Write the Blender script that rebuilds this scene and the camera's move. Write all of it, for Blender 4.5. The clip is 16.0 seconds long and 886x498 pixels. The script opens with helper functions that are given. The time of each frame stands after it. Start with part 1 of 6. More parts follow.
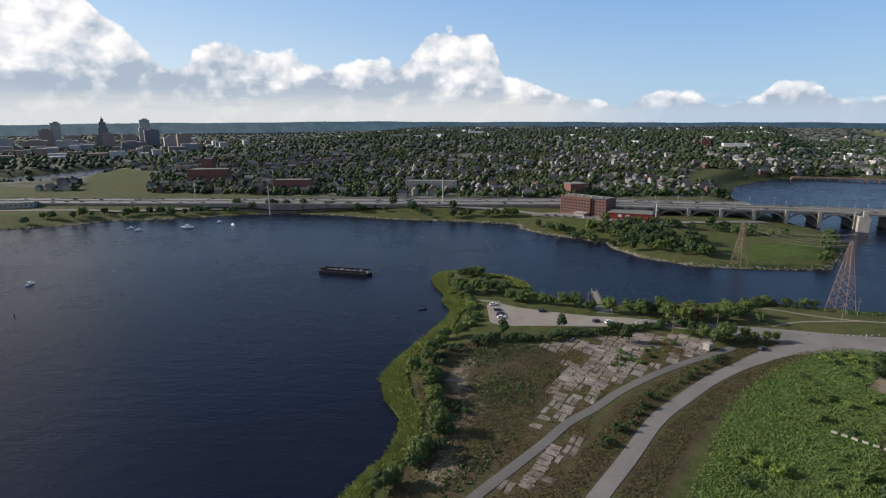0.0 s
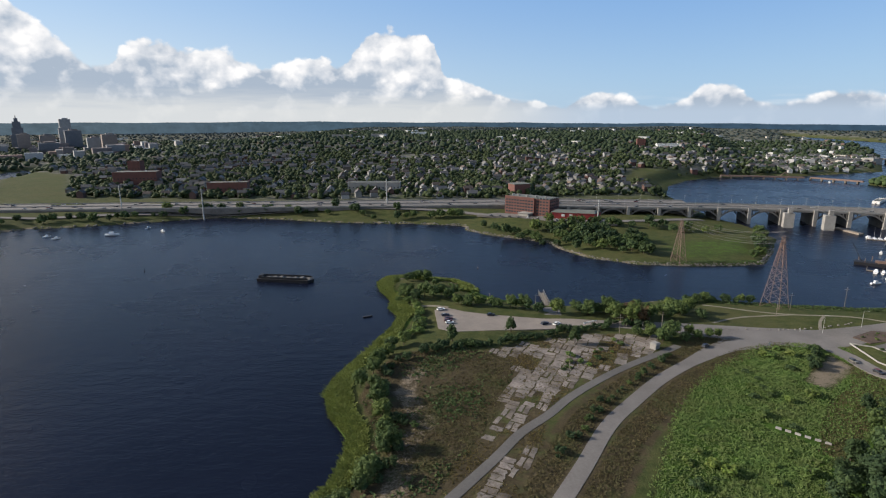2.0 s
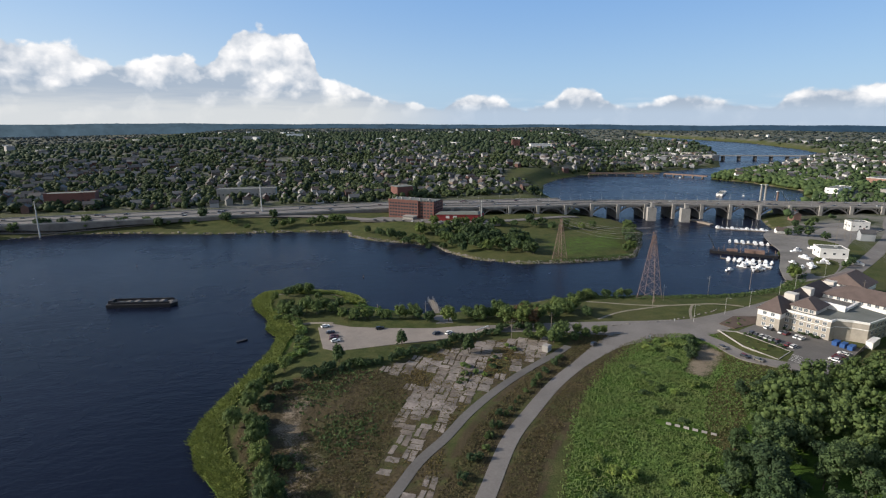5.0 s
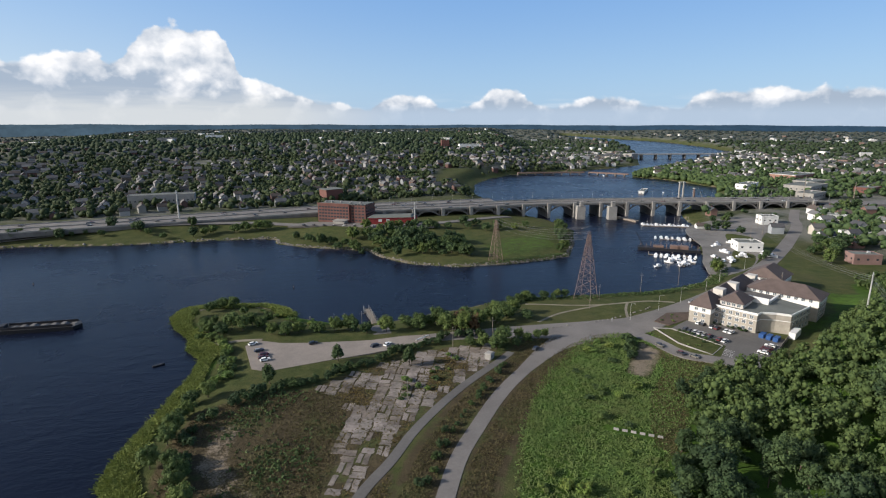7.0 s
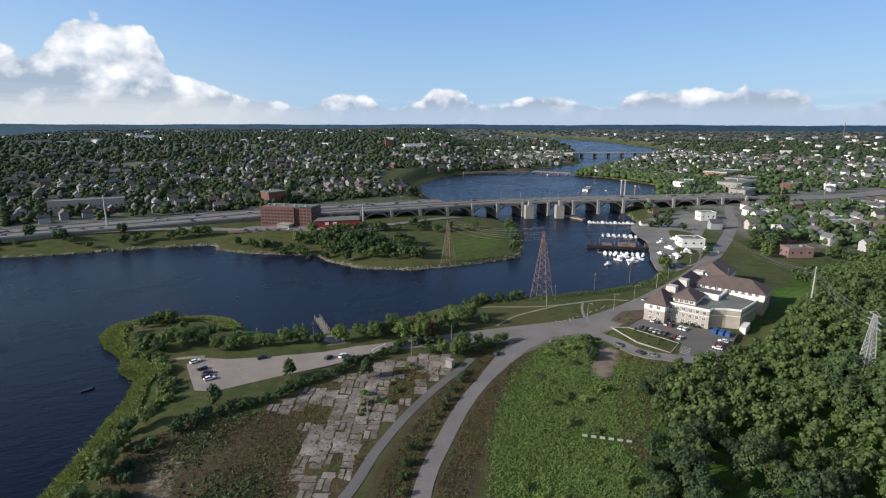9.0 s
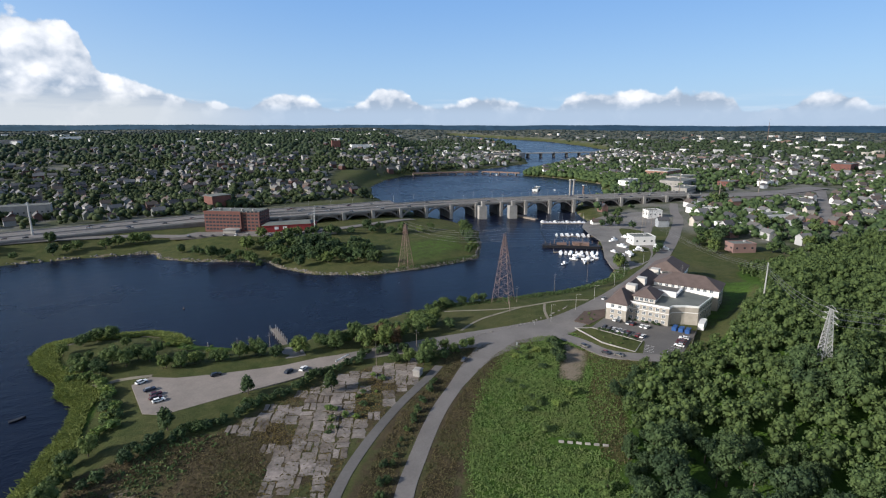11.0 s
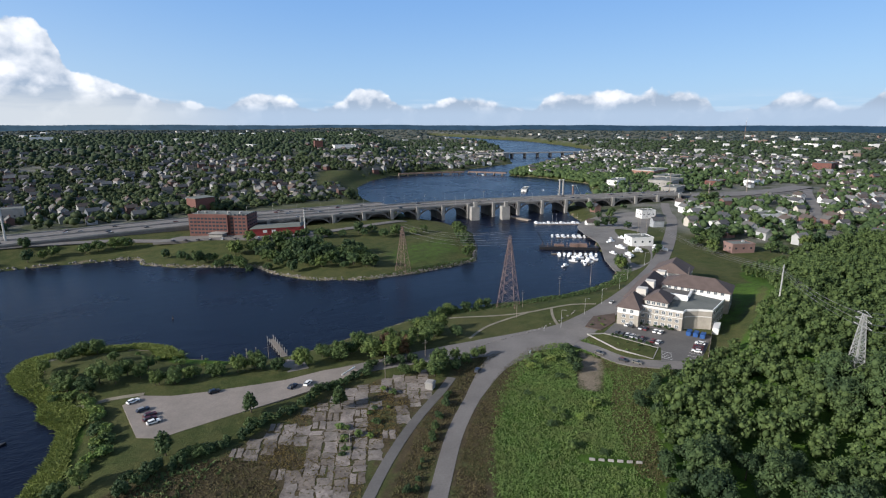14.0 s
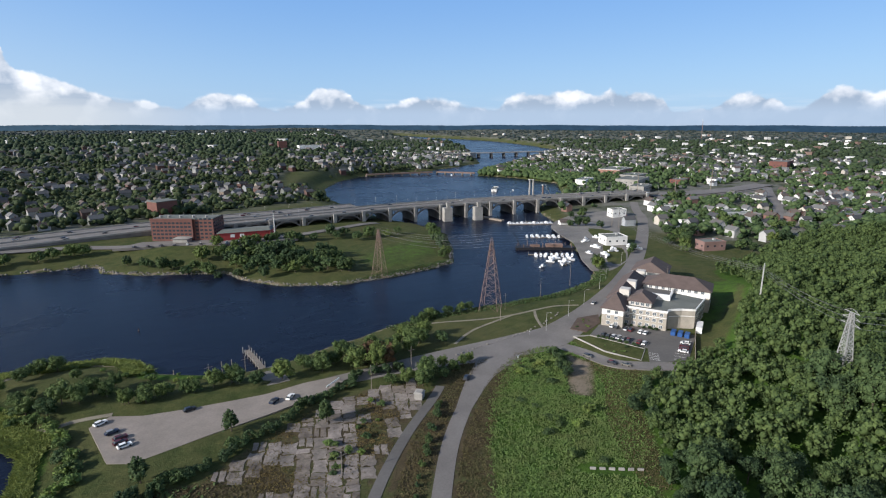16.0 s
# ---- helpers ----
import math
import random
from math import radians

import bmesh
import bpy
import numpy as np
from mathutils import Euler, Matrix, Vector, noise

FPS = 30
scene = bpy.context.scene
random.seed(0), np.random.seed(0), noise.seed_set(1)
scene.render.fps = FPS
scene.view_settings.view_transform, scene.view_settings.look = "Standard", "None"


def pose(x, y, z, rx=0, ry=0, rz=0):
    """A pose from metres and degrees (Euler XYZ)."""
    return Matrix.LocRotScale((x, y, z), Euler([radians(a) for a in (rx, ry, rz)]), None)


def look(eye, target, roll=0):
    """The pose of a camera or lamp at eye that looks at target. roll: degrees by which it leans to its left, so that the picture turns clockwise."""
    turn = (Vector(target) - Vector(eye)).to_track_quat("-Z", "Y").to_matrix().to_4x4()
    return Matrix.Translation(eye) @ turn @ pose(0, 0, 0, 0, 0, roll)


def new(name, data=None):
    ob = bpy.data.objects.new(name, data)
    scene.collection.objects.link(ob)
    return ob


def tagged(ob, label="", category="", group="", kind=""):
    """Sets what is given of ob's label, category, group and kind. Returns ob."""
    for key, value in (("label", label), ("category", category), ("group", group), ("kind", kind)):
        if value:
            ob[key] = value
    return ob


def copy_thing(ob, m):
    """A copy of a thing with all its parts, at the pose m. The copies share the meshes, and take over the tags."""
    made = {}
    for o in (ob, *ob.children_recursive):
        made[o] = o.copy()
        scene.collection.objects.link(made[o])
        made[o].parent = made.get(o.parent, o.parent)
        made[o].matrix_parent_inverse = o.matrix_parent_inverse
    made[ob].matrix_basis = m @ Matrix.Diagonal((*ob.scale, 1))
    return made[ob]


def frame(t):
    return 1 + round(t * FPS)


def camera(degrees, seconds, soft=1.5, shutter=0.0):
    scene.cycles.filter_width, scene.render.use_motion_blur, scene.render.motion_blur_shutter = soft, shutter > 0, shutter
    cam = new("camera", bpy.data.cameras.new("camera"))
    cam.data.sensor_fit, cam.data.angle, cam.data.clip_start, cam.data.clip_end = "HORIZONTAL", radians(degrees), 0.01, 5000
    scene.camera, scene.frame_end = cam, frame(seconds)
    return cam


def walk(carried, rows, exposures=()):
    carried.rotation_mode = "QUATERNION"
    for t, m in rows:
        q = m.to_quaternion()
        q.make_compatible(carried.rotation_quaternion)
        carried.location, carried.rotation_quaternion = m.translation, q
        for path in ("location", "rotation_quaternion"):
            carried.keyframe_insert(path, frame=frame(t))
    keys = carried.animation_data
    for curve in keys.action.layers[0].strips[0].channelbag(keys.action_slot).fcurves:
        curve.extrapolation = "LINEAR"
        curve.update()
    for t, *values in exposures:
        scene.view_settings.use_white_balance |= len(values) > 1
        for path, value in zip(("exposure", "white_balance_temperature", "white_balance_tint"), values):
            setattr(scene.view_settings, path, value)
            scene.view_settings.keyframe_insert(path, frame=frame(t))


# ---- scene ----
cam = camera(78.15, 16.0, soft=1.15)

# seconds, eye in metres, heading (degrees clockwise from +y), tilt, lean
PATH = (
    (0, -2.62, -49.62, 106.76, -3.165, -13.418, -0.226),
    (0.5, -2.41, -47.38, 106.85, -2.294, -13.414, -0.225),
    (1, -2.34, -44.92, 106.87, -0.856, -13.451, -0.197),
    (1.5, -2.57, -42.38, 106.82, 0.738, -13.454, -0.102),
    (2, -2.86, -39.99, 106.56, 2.723, -13.387, -0.070),
    (2.5, -3.13, -37.35, 106.24, 4.645, -13.320, -0.056),
    (3, -2.81, -34.52, 106.12, 5.809, -13.281, -0.054),
    (3.5, -2.26, -31.71, 106.09, 6.020, -13.284, -0.022),
    (4, -1.68, -28.79, 106.11, 6.117, -13.280, -0.105),
    (4.5, -0.98, -25.98, 106.18, 8.560, -13.281, -0.072),
    (5, -0.35, -22.95, 106.36, 15.031, -13.251, -0.091),
    (5.2, -0.08, -21.74, 106.46, 16.495, -13.276, -0.004),
    (7.5, 0.75, -8.40, 106.70, 23.211, -13.227, -0.192),
    (8, 0.59, -5.74, 106.52, 24.458, -13.245, -0.128),
    (8.5, 0.31, -2.90, 106.53, 27.023, -13.231, -0.105),
    (9, 0.00, 0.00, 106.61, 28.355, -13.276, -0.106),
    (9.5, -0.47, 2.78, 106.76, 29.162, -13.245, -0.161),
    (10, -1.14, 5.20, 106.84, 30.033, -13.257, -0.130),
    (10.2, -1.45, 6.10, 106.86, 31.020, -13.259, -0.103),
    (12.5, -4.34, 19.14, 106.36, 35.740, -13.209, -0.113),
    (13, -5.02, 22.05, 106.34, 35.950, -13.218, -0.078),
    (13.5, -5.68, 24.89, 106.23, 36.071, -13.223, -0.068),
    (14, -6.31, 27.65, 106.18, 36.154, -13.240, -0.093),
    (14.5, -6.94, 30.45, 106.20, 36.245, -13.254, -0.092),
    (15, -7.49, 33.19, 106.20, 37.499, -13.267, -0.088),
    (15.5, -7.99, 36.05, 106.19, 39.354, -13.250, -0.113),
    (16, -8.57, 38.94, 106.21, 39.909, -13.251, -0.104),
)
walk(cam, [(t, pose(x, y, z, 90 + tilt, 0, -turn) @ pose(0, 0, 0, 0, 0, lean)) for t, x, y, z, turn, tilt, lean in PATH],
     exposures=((0, 0.36, 6450, 10), (5, 0.34, 6400, 10), (9, 0.35, 6150, 10), (12.5, 0.37, 6020, 10), (16, 0.37, 5980, 10)))

# ---- light: late afternoon, sun low in the west, cumulus along the horizon ----
SUN_AZ, SUN_EL = radians(-78), radians(23)
sun_data = bpy.data.lights.new("sun", "SUN")
sun_data.energy, sun_data.angle, sun_data.color = 5.0, radians(0.5), (1.0, 0.9, 0.78)
sun = new("sun", sun_data)
sun.matrix_world = look((math.sin(SUN_AZ) * 500, math.cos(SUN_AZ) * 500, math.tan(SUN_EL) * 500), (0, 0, 0))

world = bpy.data.worlds.new("sky")
scene.world = world
world.use_nodes = True
wt = world.node_tree
wt.nodes.clear()


def wn(kind, **sets):
    n = wt.nodes.new(kind)
    for k, v in sets.items():
        n.inputs[int(k[1:])].default_value = v
    return n


def wmath(op, a, b=None, c=None, clamp=False):
    n = wt.nodes.new("ShaderNodeMath")
    n.operation, n.use_clamp = op, clamp
    for i, v in enumerate((a, b, c)):
        if v is None:
            continue
        if isinstance(v, (int, float)):
            n.inputs[i].default_value = v
        else:
            wt.links.new(v, n.inputs[i])
    return n.outputs[0]


def wmix(f, a, b):
    n = wt.nodes.new("ShaderNodeMix")
    n.data_type = "RGBA"
    for i, v in ((0, f), (6, a), (7, b)):
        if isinstance(v, (tuple, float, int)):
            n.inputs[i].default_value = v if i == 0 else (*v, 1)
        else:
            wt.links.new(v, n.inputs[i])
    return n.outputs[2]


def smooth(v, lo, hi):
    n = wt.nodes.new("ShaderNodeMapRange")
    n.interpolation_type = "SMOOTHSTEP"
    wt.links.new(v, n.inputs[0])
    n.inputs[1].default_value, n.inputs[2].default_value = lo, hi
    return n.outputs[0]


sky = wt.nodes.new("ShaderNodeTexSky")
sky.sky_type, sky.sun_disc = "NISHITA", False
sky.sun_elevation, sky.sun_rotation = SUN_EL, SUN_AZ
sky.altitude, sky.air_density, sky.dust_density, sky.ozone_density = 100, 1.0, 0.6, 2.0
coord = wt.nodes.new("ShaderNodeTexCoord")
sep = wt.nodes.new("ShaderNodeSeparateXYZ")
wt.links.new(coord.outputs["Generated"], sep.inputs[0])
AZ = wmath("MULTIPLY", wmath("ARCTAN2", sep.outputs[0], sep.outputs[1]), 57.2958)
EL = wmath("MULTIPLY", wmath("ARCSINE", sep.outputs[2]), 57.2958)

# height of the cloud tops along the horizon: heading, elevation in degrees
TOPS = ((-60, 10.6), (-39.8, 10.6), (-35.9, 10.2), (-33.6, 9.3), (-32.2, 8.1), (-31, 6.8), (-29.8, 5.8), (-28.6, 5.2), (-26.3, 6.6), (-23.6, 7.4), (-21.1, 7.1),
        (-18.1, 6.7), (-16.3, 5.7), (-14.7, 5.4), (-12.8, 5.8), (-10.6, 5.9), (-8.9, 6.2), (-7.7, 5.8), (-6.1, 7.0), (-4.4, 8.3), (-2.7, 8.9), (-1.4, 8.6), (0.1, 8.7),
        (1.7, 7.7), (2.8, 5.4), (3.7, 4.5), (5.7, 3.9), (9, 2.7), (11.8, 2.0), (14.2, 1.4), (16.4, 2.6), (18.5, 3.1))
TOPS_EAST = ((18.5, 3.1), (20.8, 2.6), (23, 1.5), (25.9, 2.0), (28.7, 3.6), (31, 2.6), (33.3, 1.6), (35.3, 1.8), (38.3, 2.8), (40.5, 2.3), (42.7, 1.7), (44.9, 1.5), (46.4, 2.5), (48.4, 3.0), (53.2, 3.1),
             (55.1, 2.8), (56.8, 3.4), (61.1, 2.6), (62.3, 1.3), (65, 1.3), (66.7, 2.2), (68, 2.5), (70.7, 2.1), (71.6, 1.2), (73.5, 2.4), (75.3, 3.2), (77.6, 2.4), (82, 2.8), (100, 3))
BASES = ((-60, 3.4), (-33, 3.3), (-19, 3.2), (-5, 2.6), (4, 1.7), (10, 1.3), (30, 1.15), (60, 0.95), (100, 0.9))


def profile(points, az):
    """A float curve through (heading, elevation), both in degrees."""
    lo, hi = points[0][0], points[-1][0]
    t = wmath("DIVIDE", wmath("SUBTRACT", az, lo), hi - lo, clamp=True)
    n = wt.nodes.new("ShaderNodeFloatCurve")
    curve = n.mapping.curves[0]
    for x, y in points[1:-1]:
        curve.points.new((x - lo) / (hi - lo), y / 12)
    curve.points[0].location, curve.points[-1].location = (0, points[0][1] / 12), (1, points[-1][1] / 12)
    n.mapping.update()
    wt.links.new(t, n.inputs[1])
    return wmath("MULTIPLY", n.outputs[0], 12.0)


top = wmath("ADD", wmath("MULTIPLY", profile(TOPS, AZ), wmath("LESS_THAN", AZ, 18.5)),
            wmath("MULTIPLY", profile(TOPS_EAST, AZ), wmath("GREATER_THAN", AZ, 18.4999)))
# added: unseen high cloud bank in the west, brightening what the water reflects
top = wmath("ADD", top, wmath("MULTIPLY", wmath("SUBTRACT", 1.0, smooth(AZ, -52.0, -33.0)), 40.0))
base_el = profile(BASES, AZ)
place = wt.nodes.new("ShaderNodeCombineXYZ")
wt.links.new(AZ, place.inputs[0])
wt.links.new(wmath("MULTIPLY", EL, 1.25), place.inputs[1])


def puffs(offset):
    """Billowing relief of the clouds, from large heaps to small knobs."""
    shift = wt.nodes.new("ShaderNodeVectorMath")
    shift.operation = "ADD"
    wt.links.new(place.outputs[0], shift.inputs[0])
    shift.inputs[1].default_value = (offset[0], offset[1], 3.7)
    warp = wt.nodes.new("ShaderNodeTexNoise")
    warp.inputs["Scale"].default_value, warp.inputs["Detail"].default_value = 0.9, 3
    wt.links.new(shift.outputs[0], warp.inputs["Vector"])
    bent = wt.nodes.new("ShaderNodeVectorMath")
    bent.operation = "MULTIPLY_ADD"
    wt.links.new(warp.outputs["Color"], bent.inputs[0])
    bent.inputs[1].default_value = (1.1, 1.1, 0)
    wt.links.new(shift.outputs[0], bent.inputs[2])
    total = None
    for scale, amount in ((0.3, 1.0), (0.7, 0.55), (1.7, 0.2)):
        v = wt.nodes.new("ShaderNodeTexVoronoi")
        v.feature, v.inputs["Smoothness"].default_value = "SMOOTH_F1", 0.35
        v.inputs["Scale"].default_value = scale
        wt.links.new(bent.outputs[0], v.inputs["Vector"])
        term = wmath("MULTIPLY", wmath("SUBTRACT", 0.45, v.outputs["Distance"]), amount)
        total = term if total is None else wmath("ADD", total, term)
    fine = wt.nodes.new("ShaderNodeTexNoise")
    fine.inputs["Scale"].default_value, fine.inputs["Detail"].default_value, fine.inputs["Roughness"].default_value = 1.6, 8, 0.62
    wt.links.new(shift.outputs[0], fine.inputs["Vector"])
    return wmath("ADD", total, wmath("MULTIPLY", wmath("SUBTRACT", fine.outputs[0], 0.5), 0.34))


relief = puffs((0, 0))
relief_sunward = puffs((-1.25, 1.0))
thick = smooth(wmath("SUBTRACT", top, base_el), 0.2, 4.0)
depth = wmath("ADD", wmath("SUBTRACT", top, EL), wmath("MULTIPLY", wmath("SUBTRACT", relief, 0.12), wmath("ADD", 0.75, wmath("MULTIPLY", thick, 0.7))))
cover_amount = smooth(depth, 0.0, 0.42)
lit = wmath("ADD", 0.66, wmath("MULTIPLY", wmath("SUBTRACT", relief, relief_sunward), 1.0))
# flat grey bases under white heaps; the grey reaches higher where the heap is thick
over_base = wmath("ADD", wmath("SUBTRACT", EL, base_el), wmath("MULTIPLY", relief, 0.9))
shade_top = wmath("ADD", 0.5, wmath("MULTIPLY", thick, 1.9))
under = wmath("SUBTRACT", 1.0, smooth(wmath("DIVIDE", over_base, shade_top), -0.15, 1.0))
lit = wmath("SUBTRACT", lit, wmath("MULTIPLY", under, 0.72), clamp=True)
streak = wt.nodes.new("ShaderNodeTexNoise")
streak.inputs["Scale"].default_value, streak.inputs["Detail"].default_value = 0.5, 6
flat_place = wt.nodes.new("ShaderNodeCombineXYZ")
wt.links.new(wmath("MULTIPLY", AZ, 0.35), flat_place.inputs[0])
wt.links.new(wmath("MULTIPLY", EL, 3.2), flat_place.inputs[1])
wt.links.new(flat_place.outputs[0], streak.inputs["Vector"])
CLOUD_DARK, CLOUD_LIGHT = (3.3, 3.9, 4.7), (8.2, 8.05, 7.95)
cloud = wmix(lit, CLOUD_DARK, CLOUD_LIGHT)
# the clear sky: deeper blue upwards, pale over the horizon and towards the sun
height = smooth(EL, 0.0, 14.0)
away = smooth(AZ, -50.0, 30.0)
low = wmix(away, (5.6, 6.3, 6.9), (3.1, 4.7, 6.6))
high = wmix(away, (3.0, 4.6, 6.8), (1.75, 3.4, 6.3))
tint = wmix(height, low, high)
clear = wmix(smooth(EL, 11.0, 40.0), wmix(0.8, sky.outputs[0], tint), sky.outputs[0])
banks = wmath("MULTIPLY", smooth(streak.outputs[0], 0.42, 0.66), wmath("SUBTRACT", 1.0, smooth(EL, 0.6, 3.0)))
clear = wmix(wmath("MULTIPLY", banks, 0.55), clear, (5.6, 6.1, 6.6))
haze_west = wmath("MULTIPLY", wmath("SUBTRACT", 1.0, smooth(wmath("ADD", EL, wmath("MULTIPLY", wmath("SUBTRACT", streak.outputs[0], 0.5), 2.4)), 0.6, 3.3)), 0.85)
haze_east = wmath("MULTIPLY", wmath("SUBTRACT", 1.0, smooth(EL, 0.5, 1.9)), 0.9)
easterly = smooth(AZ, 4.0, 20.0)
low_haze = wmath("ADD", wmath("MULTIPLY", haze_west, wmath("SUBTRACT", 1.0, easterly)), wmath("MULTIPLY", haze_east, easterly))
hazed = wmix(low_haze, cloud, wmix(easterly, (5.9, 6.0, 5.95), (3.9, 4.7, 5.7)))
mixed = wmix(cover_amount, clear, hazed)
below = smooth(EL, -3.0, -0.2)
mixed = wmix(below, (1.2, 1.4, 1.6), mixed)
back = wn("ShaderNodeBackground", _1=0.1)
wt.links.new(mixed, back.inputs[0])
out = wt.nodes.new("ShaderNodeOutputWorld")
wt.links.new(back.outputs[0], out.inputs[0])


# ---- materials ----
def tree_of(name):
    m = bpy.data.materials.new(name)
    m.use_nodes = True
    t = m.node_tree
    return m, t, t.nodes["Principled BSDF"]


def noise_node(t, scale, detail=5, rough=0.6, vector=None):
    n = t.nodes.new("ShaderNodeTexNoise")
    n.inputs["Scale"].default_value, n.inputs["Detail"].default_value, n.inputs["Roughness"].default_value = scale, detail, rough
    if vector is not None:
        t.links.new(vector, n.inputs["Vector"])
    return n.outputs[0]


def ramp(t, value, stops):
    n = t.nodes.new("ShaderNodeValToRGB")
    while len(n.color_ramp.elements) < len(stops):
        n.color_ramp.elements.new(0.5)
    for e, (p, c) in zip(n.color_ramp.elements, stops):
        e.position, e.color = p, (*c, 1) if isinstance(c, tuple) else (c, c, c, 1)
    t.links.new(value, n.inputs[0])
    return n.outputs[0]


def blend(t, f, a, b, mode="MIX"):
    n = t.nodes.new("ShaderNodeMix")
    n.data_type, n.blend_type = "RGBA", mode
    for i, v in ((0, f), (6, a), (7, b)):
        if isinstance(v, (tuple, float, int)):
            n.inputs[i].default_value = v if i == 0 else (*v, 1)
        else:
            t.links.new(v, n.inputs[i])
    return n.outputs[2]


def calc(t, op, a, b=None, clamp=False):
    n = t.nodes.new("ShaderNodeMath")
    n.operation, n.use_clamp = op, clamp
    for i, v in enumerate((a, b)):
        if isinstance(v, (int, float)):
            n.inputs[i].default_value = v
        elif v is not None:
            t.links.new(v, n.inputs[i])
    return n.outputs[0]


def bump_of(t, bsdf, height, strength, distance):
    n = t.nodes.new("ShaderNodeBump")
    n.inputs["Strength"].default_value, n.inputs["Distance"].default_value = strength, distance
    t.links.new(height, n.inputs["Height"])
    t.links.new(n.outputs[0], bsdf.inputs["Normal"])


def position(t):
    return t.nodes.new("ShaderNodeNewGeometry").outputs["Position"]


def surface(name, color, rough=0.8, metal=0.0, vary=0.25, coarse=0.15, fine=2.5, tones=(), bump=0.3):
    """A worn plain surface: base colour, grain and stains at two sizes, and, with tones, a shade of its own for each object."""
    m, t, b = tree_of(name)
    p = position(t)
    base = color
    if tones:
        info = t.nodes.new("ShaderNodeObjectInfo")
        r = t.nodes.new("ShaderNodeValToRGB")
        r.color_ramp.interpolation = "CONSTANT"
        while len(r.color_ramp.elements) < len(tones):
            r.color_ramp.elements.new(0.5)
        for i, (e, c) in enumerate(zip(r.color_ramp.elements, tones)):
            e.position, e.color = i / len(tones), (*c, 1)
        t.links.new(info.outputs["Random"], r.inputs[0])
        base = r.outputs[0]
    stain = ramp(t, noise_node(t, coarse, 4, 0.6, p), ((0.3, 1 - vary), (0.7, 1.0)))
    grain = ramp(t, noise_node(t, fine, 5, 0.65, p), ((0.3, 1 - 0.7 * vary), (0.7, 1.0)))
    c = blend(t, 1.0, blend(t, 1.0, base, stain, "MULTIPLY"), grain, "MULTIPLY")
    t.links.new(c, b.inputs["Base Color"])
    b.inputs["Roughness"].default_value, b.inputs["Metallic"].default_value = rough, metal
    if bump:
        bump_of(t, b, noise_node(t, fine, 5, 0.65, p), bump, 0.05)
    return m


def mixed_surface(name, tones, rough=0.85):
    """As surface(), with a tone of its own for each loose piece of a joined mesh."""
    m, t, b = tree_of(name)
    geo = t.nodes.new("ShaderNodeNewGeometry")
    r = t.nodes.new("ShaderNodeValToRGB")
    r.color_ramp.interpolation = "CONSTANT"
    while len(r.color_ramp.elements) < len(tones):
        r.color_ramp.elements.new(0.5)
    for i, (e, c) in enumerate(zip(r.color_ramp.elements, tones)):
        e.position, e.color = i / len(tones), (*c, 1)
    t.links.new(geo.outputs["Random Per Island"], r.inputs[0])
    grain = ramp(t, noise_node(t, 0.5, 4, 0.6, geo.outputs["Position"]), ((0.3, 0.75), (0.7, 1.0)))
    t.links.new(blend(t, 1.0, r.outputs[0], grain, "MULTIPLY"), b.inputs["Base Color"])
    b.inputs["Roughness"].default_value = rough
    return m


def foliage(name, dark, light, autumn=None, through_light=0.25):
    """Leaves: each clump and each plant has its own green; some light passes through."""
    m, t, b = tree_of(name)
    geo = t.nodes.new("ShaderNodeNewGeometry")
    info = t.nodes.new("ShaderNodeObjectInfo")
    leaf = blend(t, geo.outputs["Random Per Island"], dark, light)
    patch = noise_node(t, 0.12, 3, 0.6, geo.outputs["Position"])
    leaf = blend(t, ramp(t, patch, ((0.35, 0.0), (0.7, 0.5))), leaf, autumn or tuple(v * 0.6 for v in dark))
    whole = ramp(t, info.outputs["Random"], ((0.0, (0.7, 0.75, 0.75)), (0.5, (1.0, 1.0, 1.0)), (1.0, (1.2, 1.12, 0.9))))
    leaf = blend(t, 1.0, leaf, whole, "MULTIPLY")
    t.links.new(leaf, b.inputs["Base Color"])
    b.inputs["Roughness"].default_value = 0.75
    b.inputs["Specular IOR Level"].default_value = 0.2
    tr = t.nodes.new("ShaderNodeBsdfTranslucent")
    t.links.new(leaf, tr.inputs[0])
    mix = t.nodes.new("ShaderNodeMixShader")
    mix.inputs[0].default_value = through_light
    t.links.new(b.outputs[0], mix.inputs[1])
    t.links.new(tr.outputs[0], mix.inputs[2])
    t.links.new(mix.outputs[0], t.nodes["Material Output"].inputs[0])
    return m


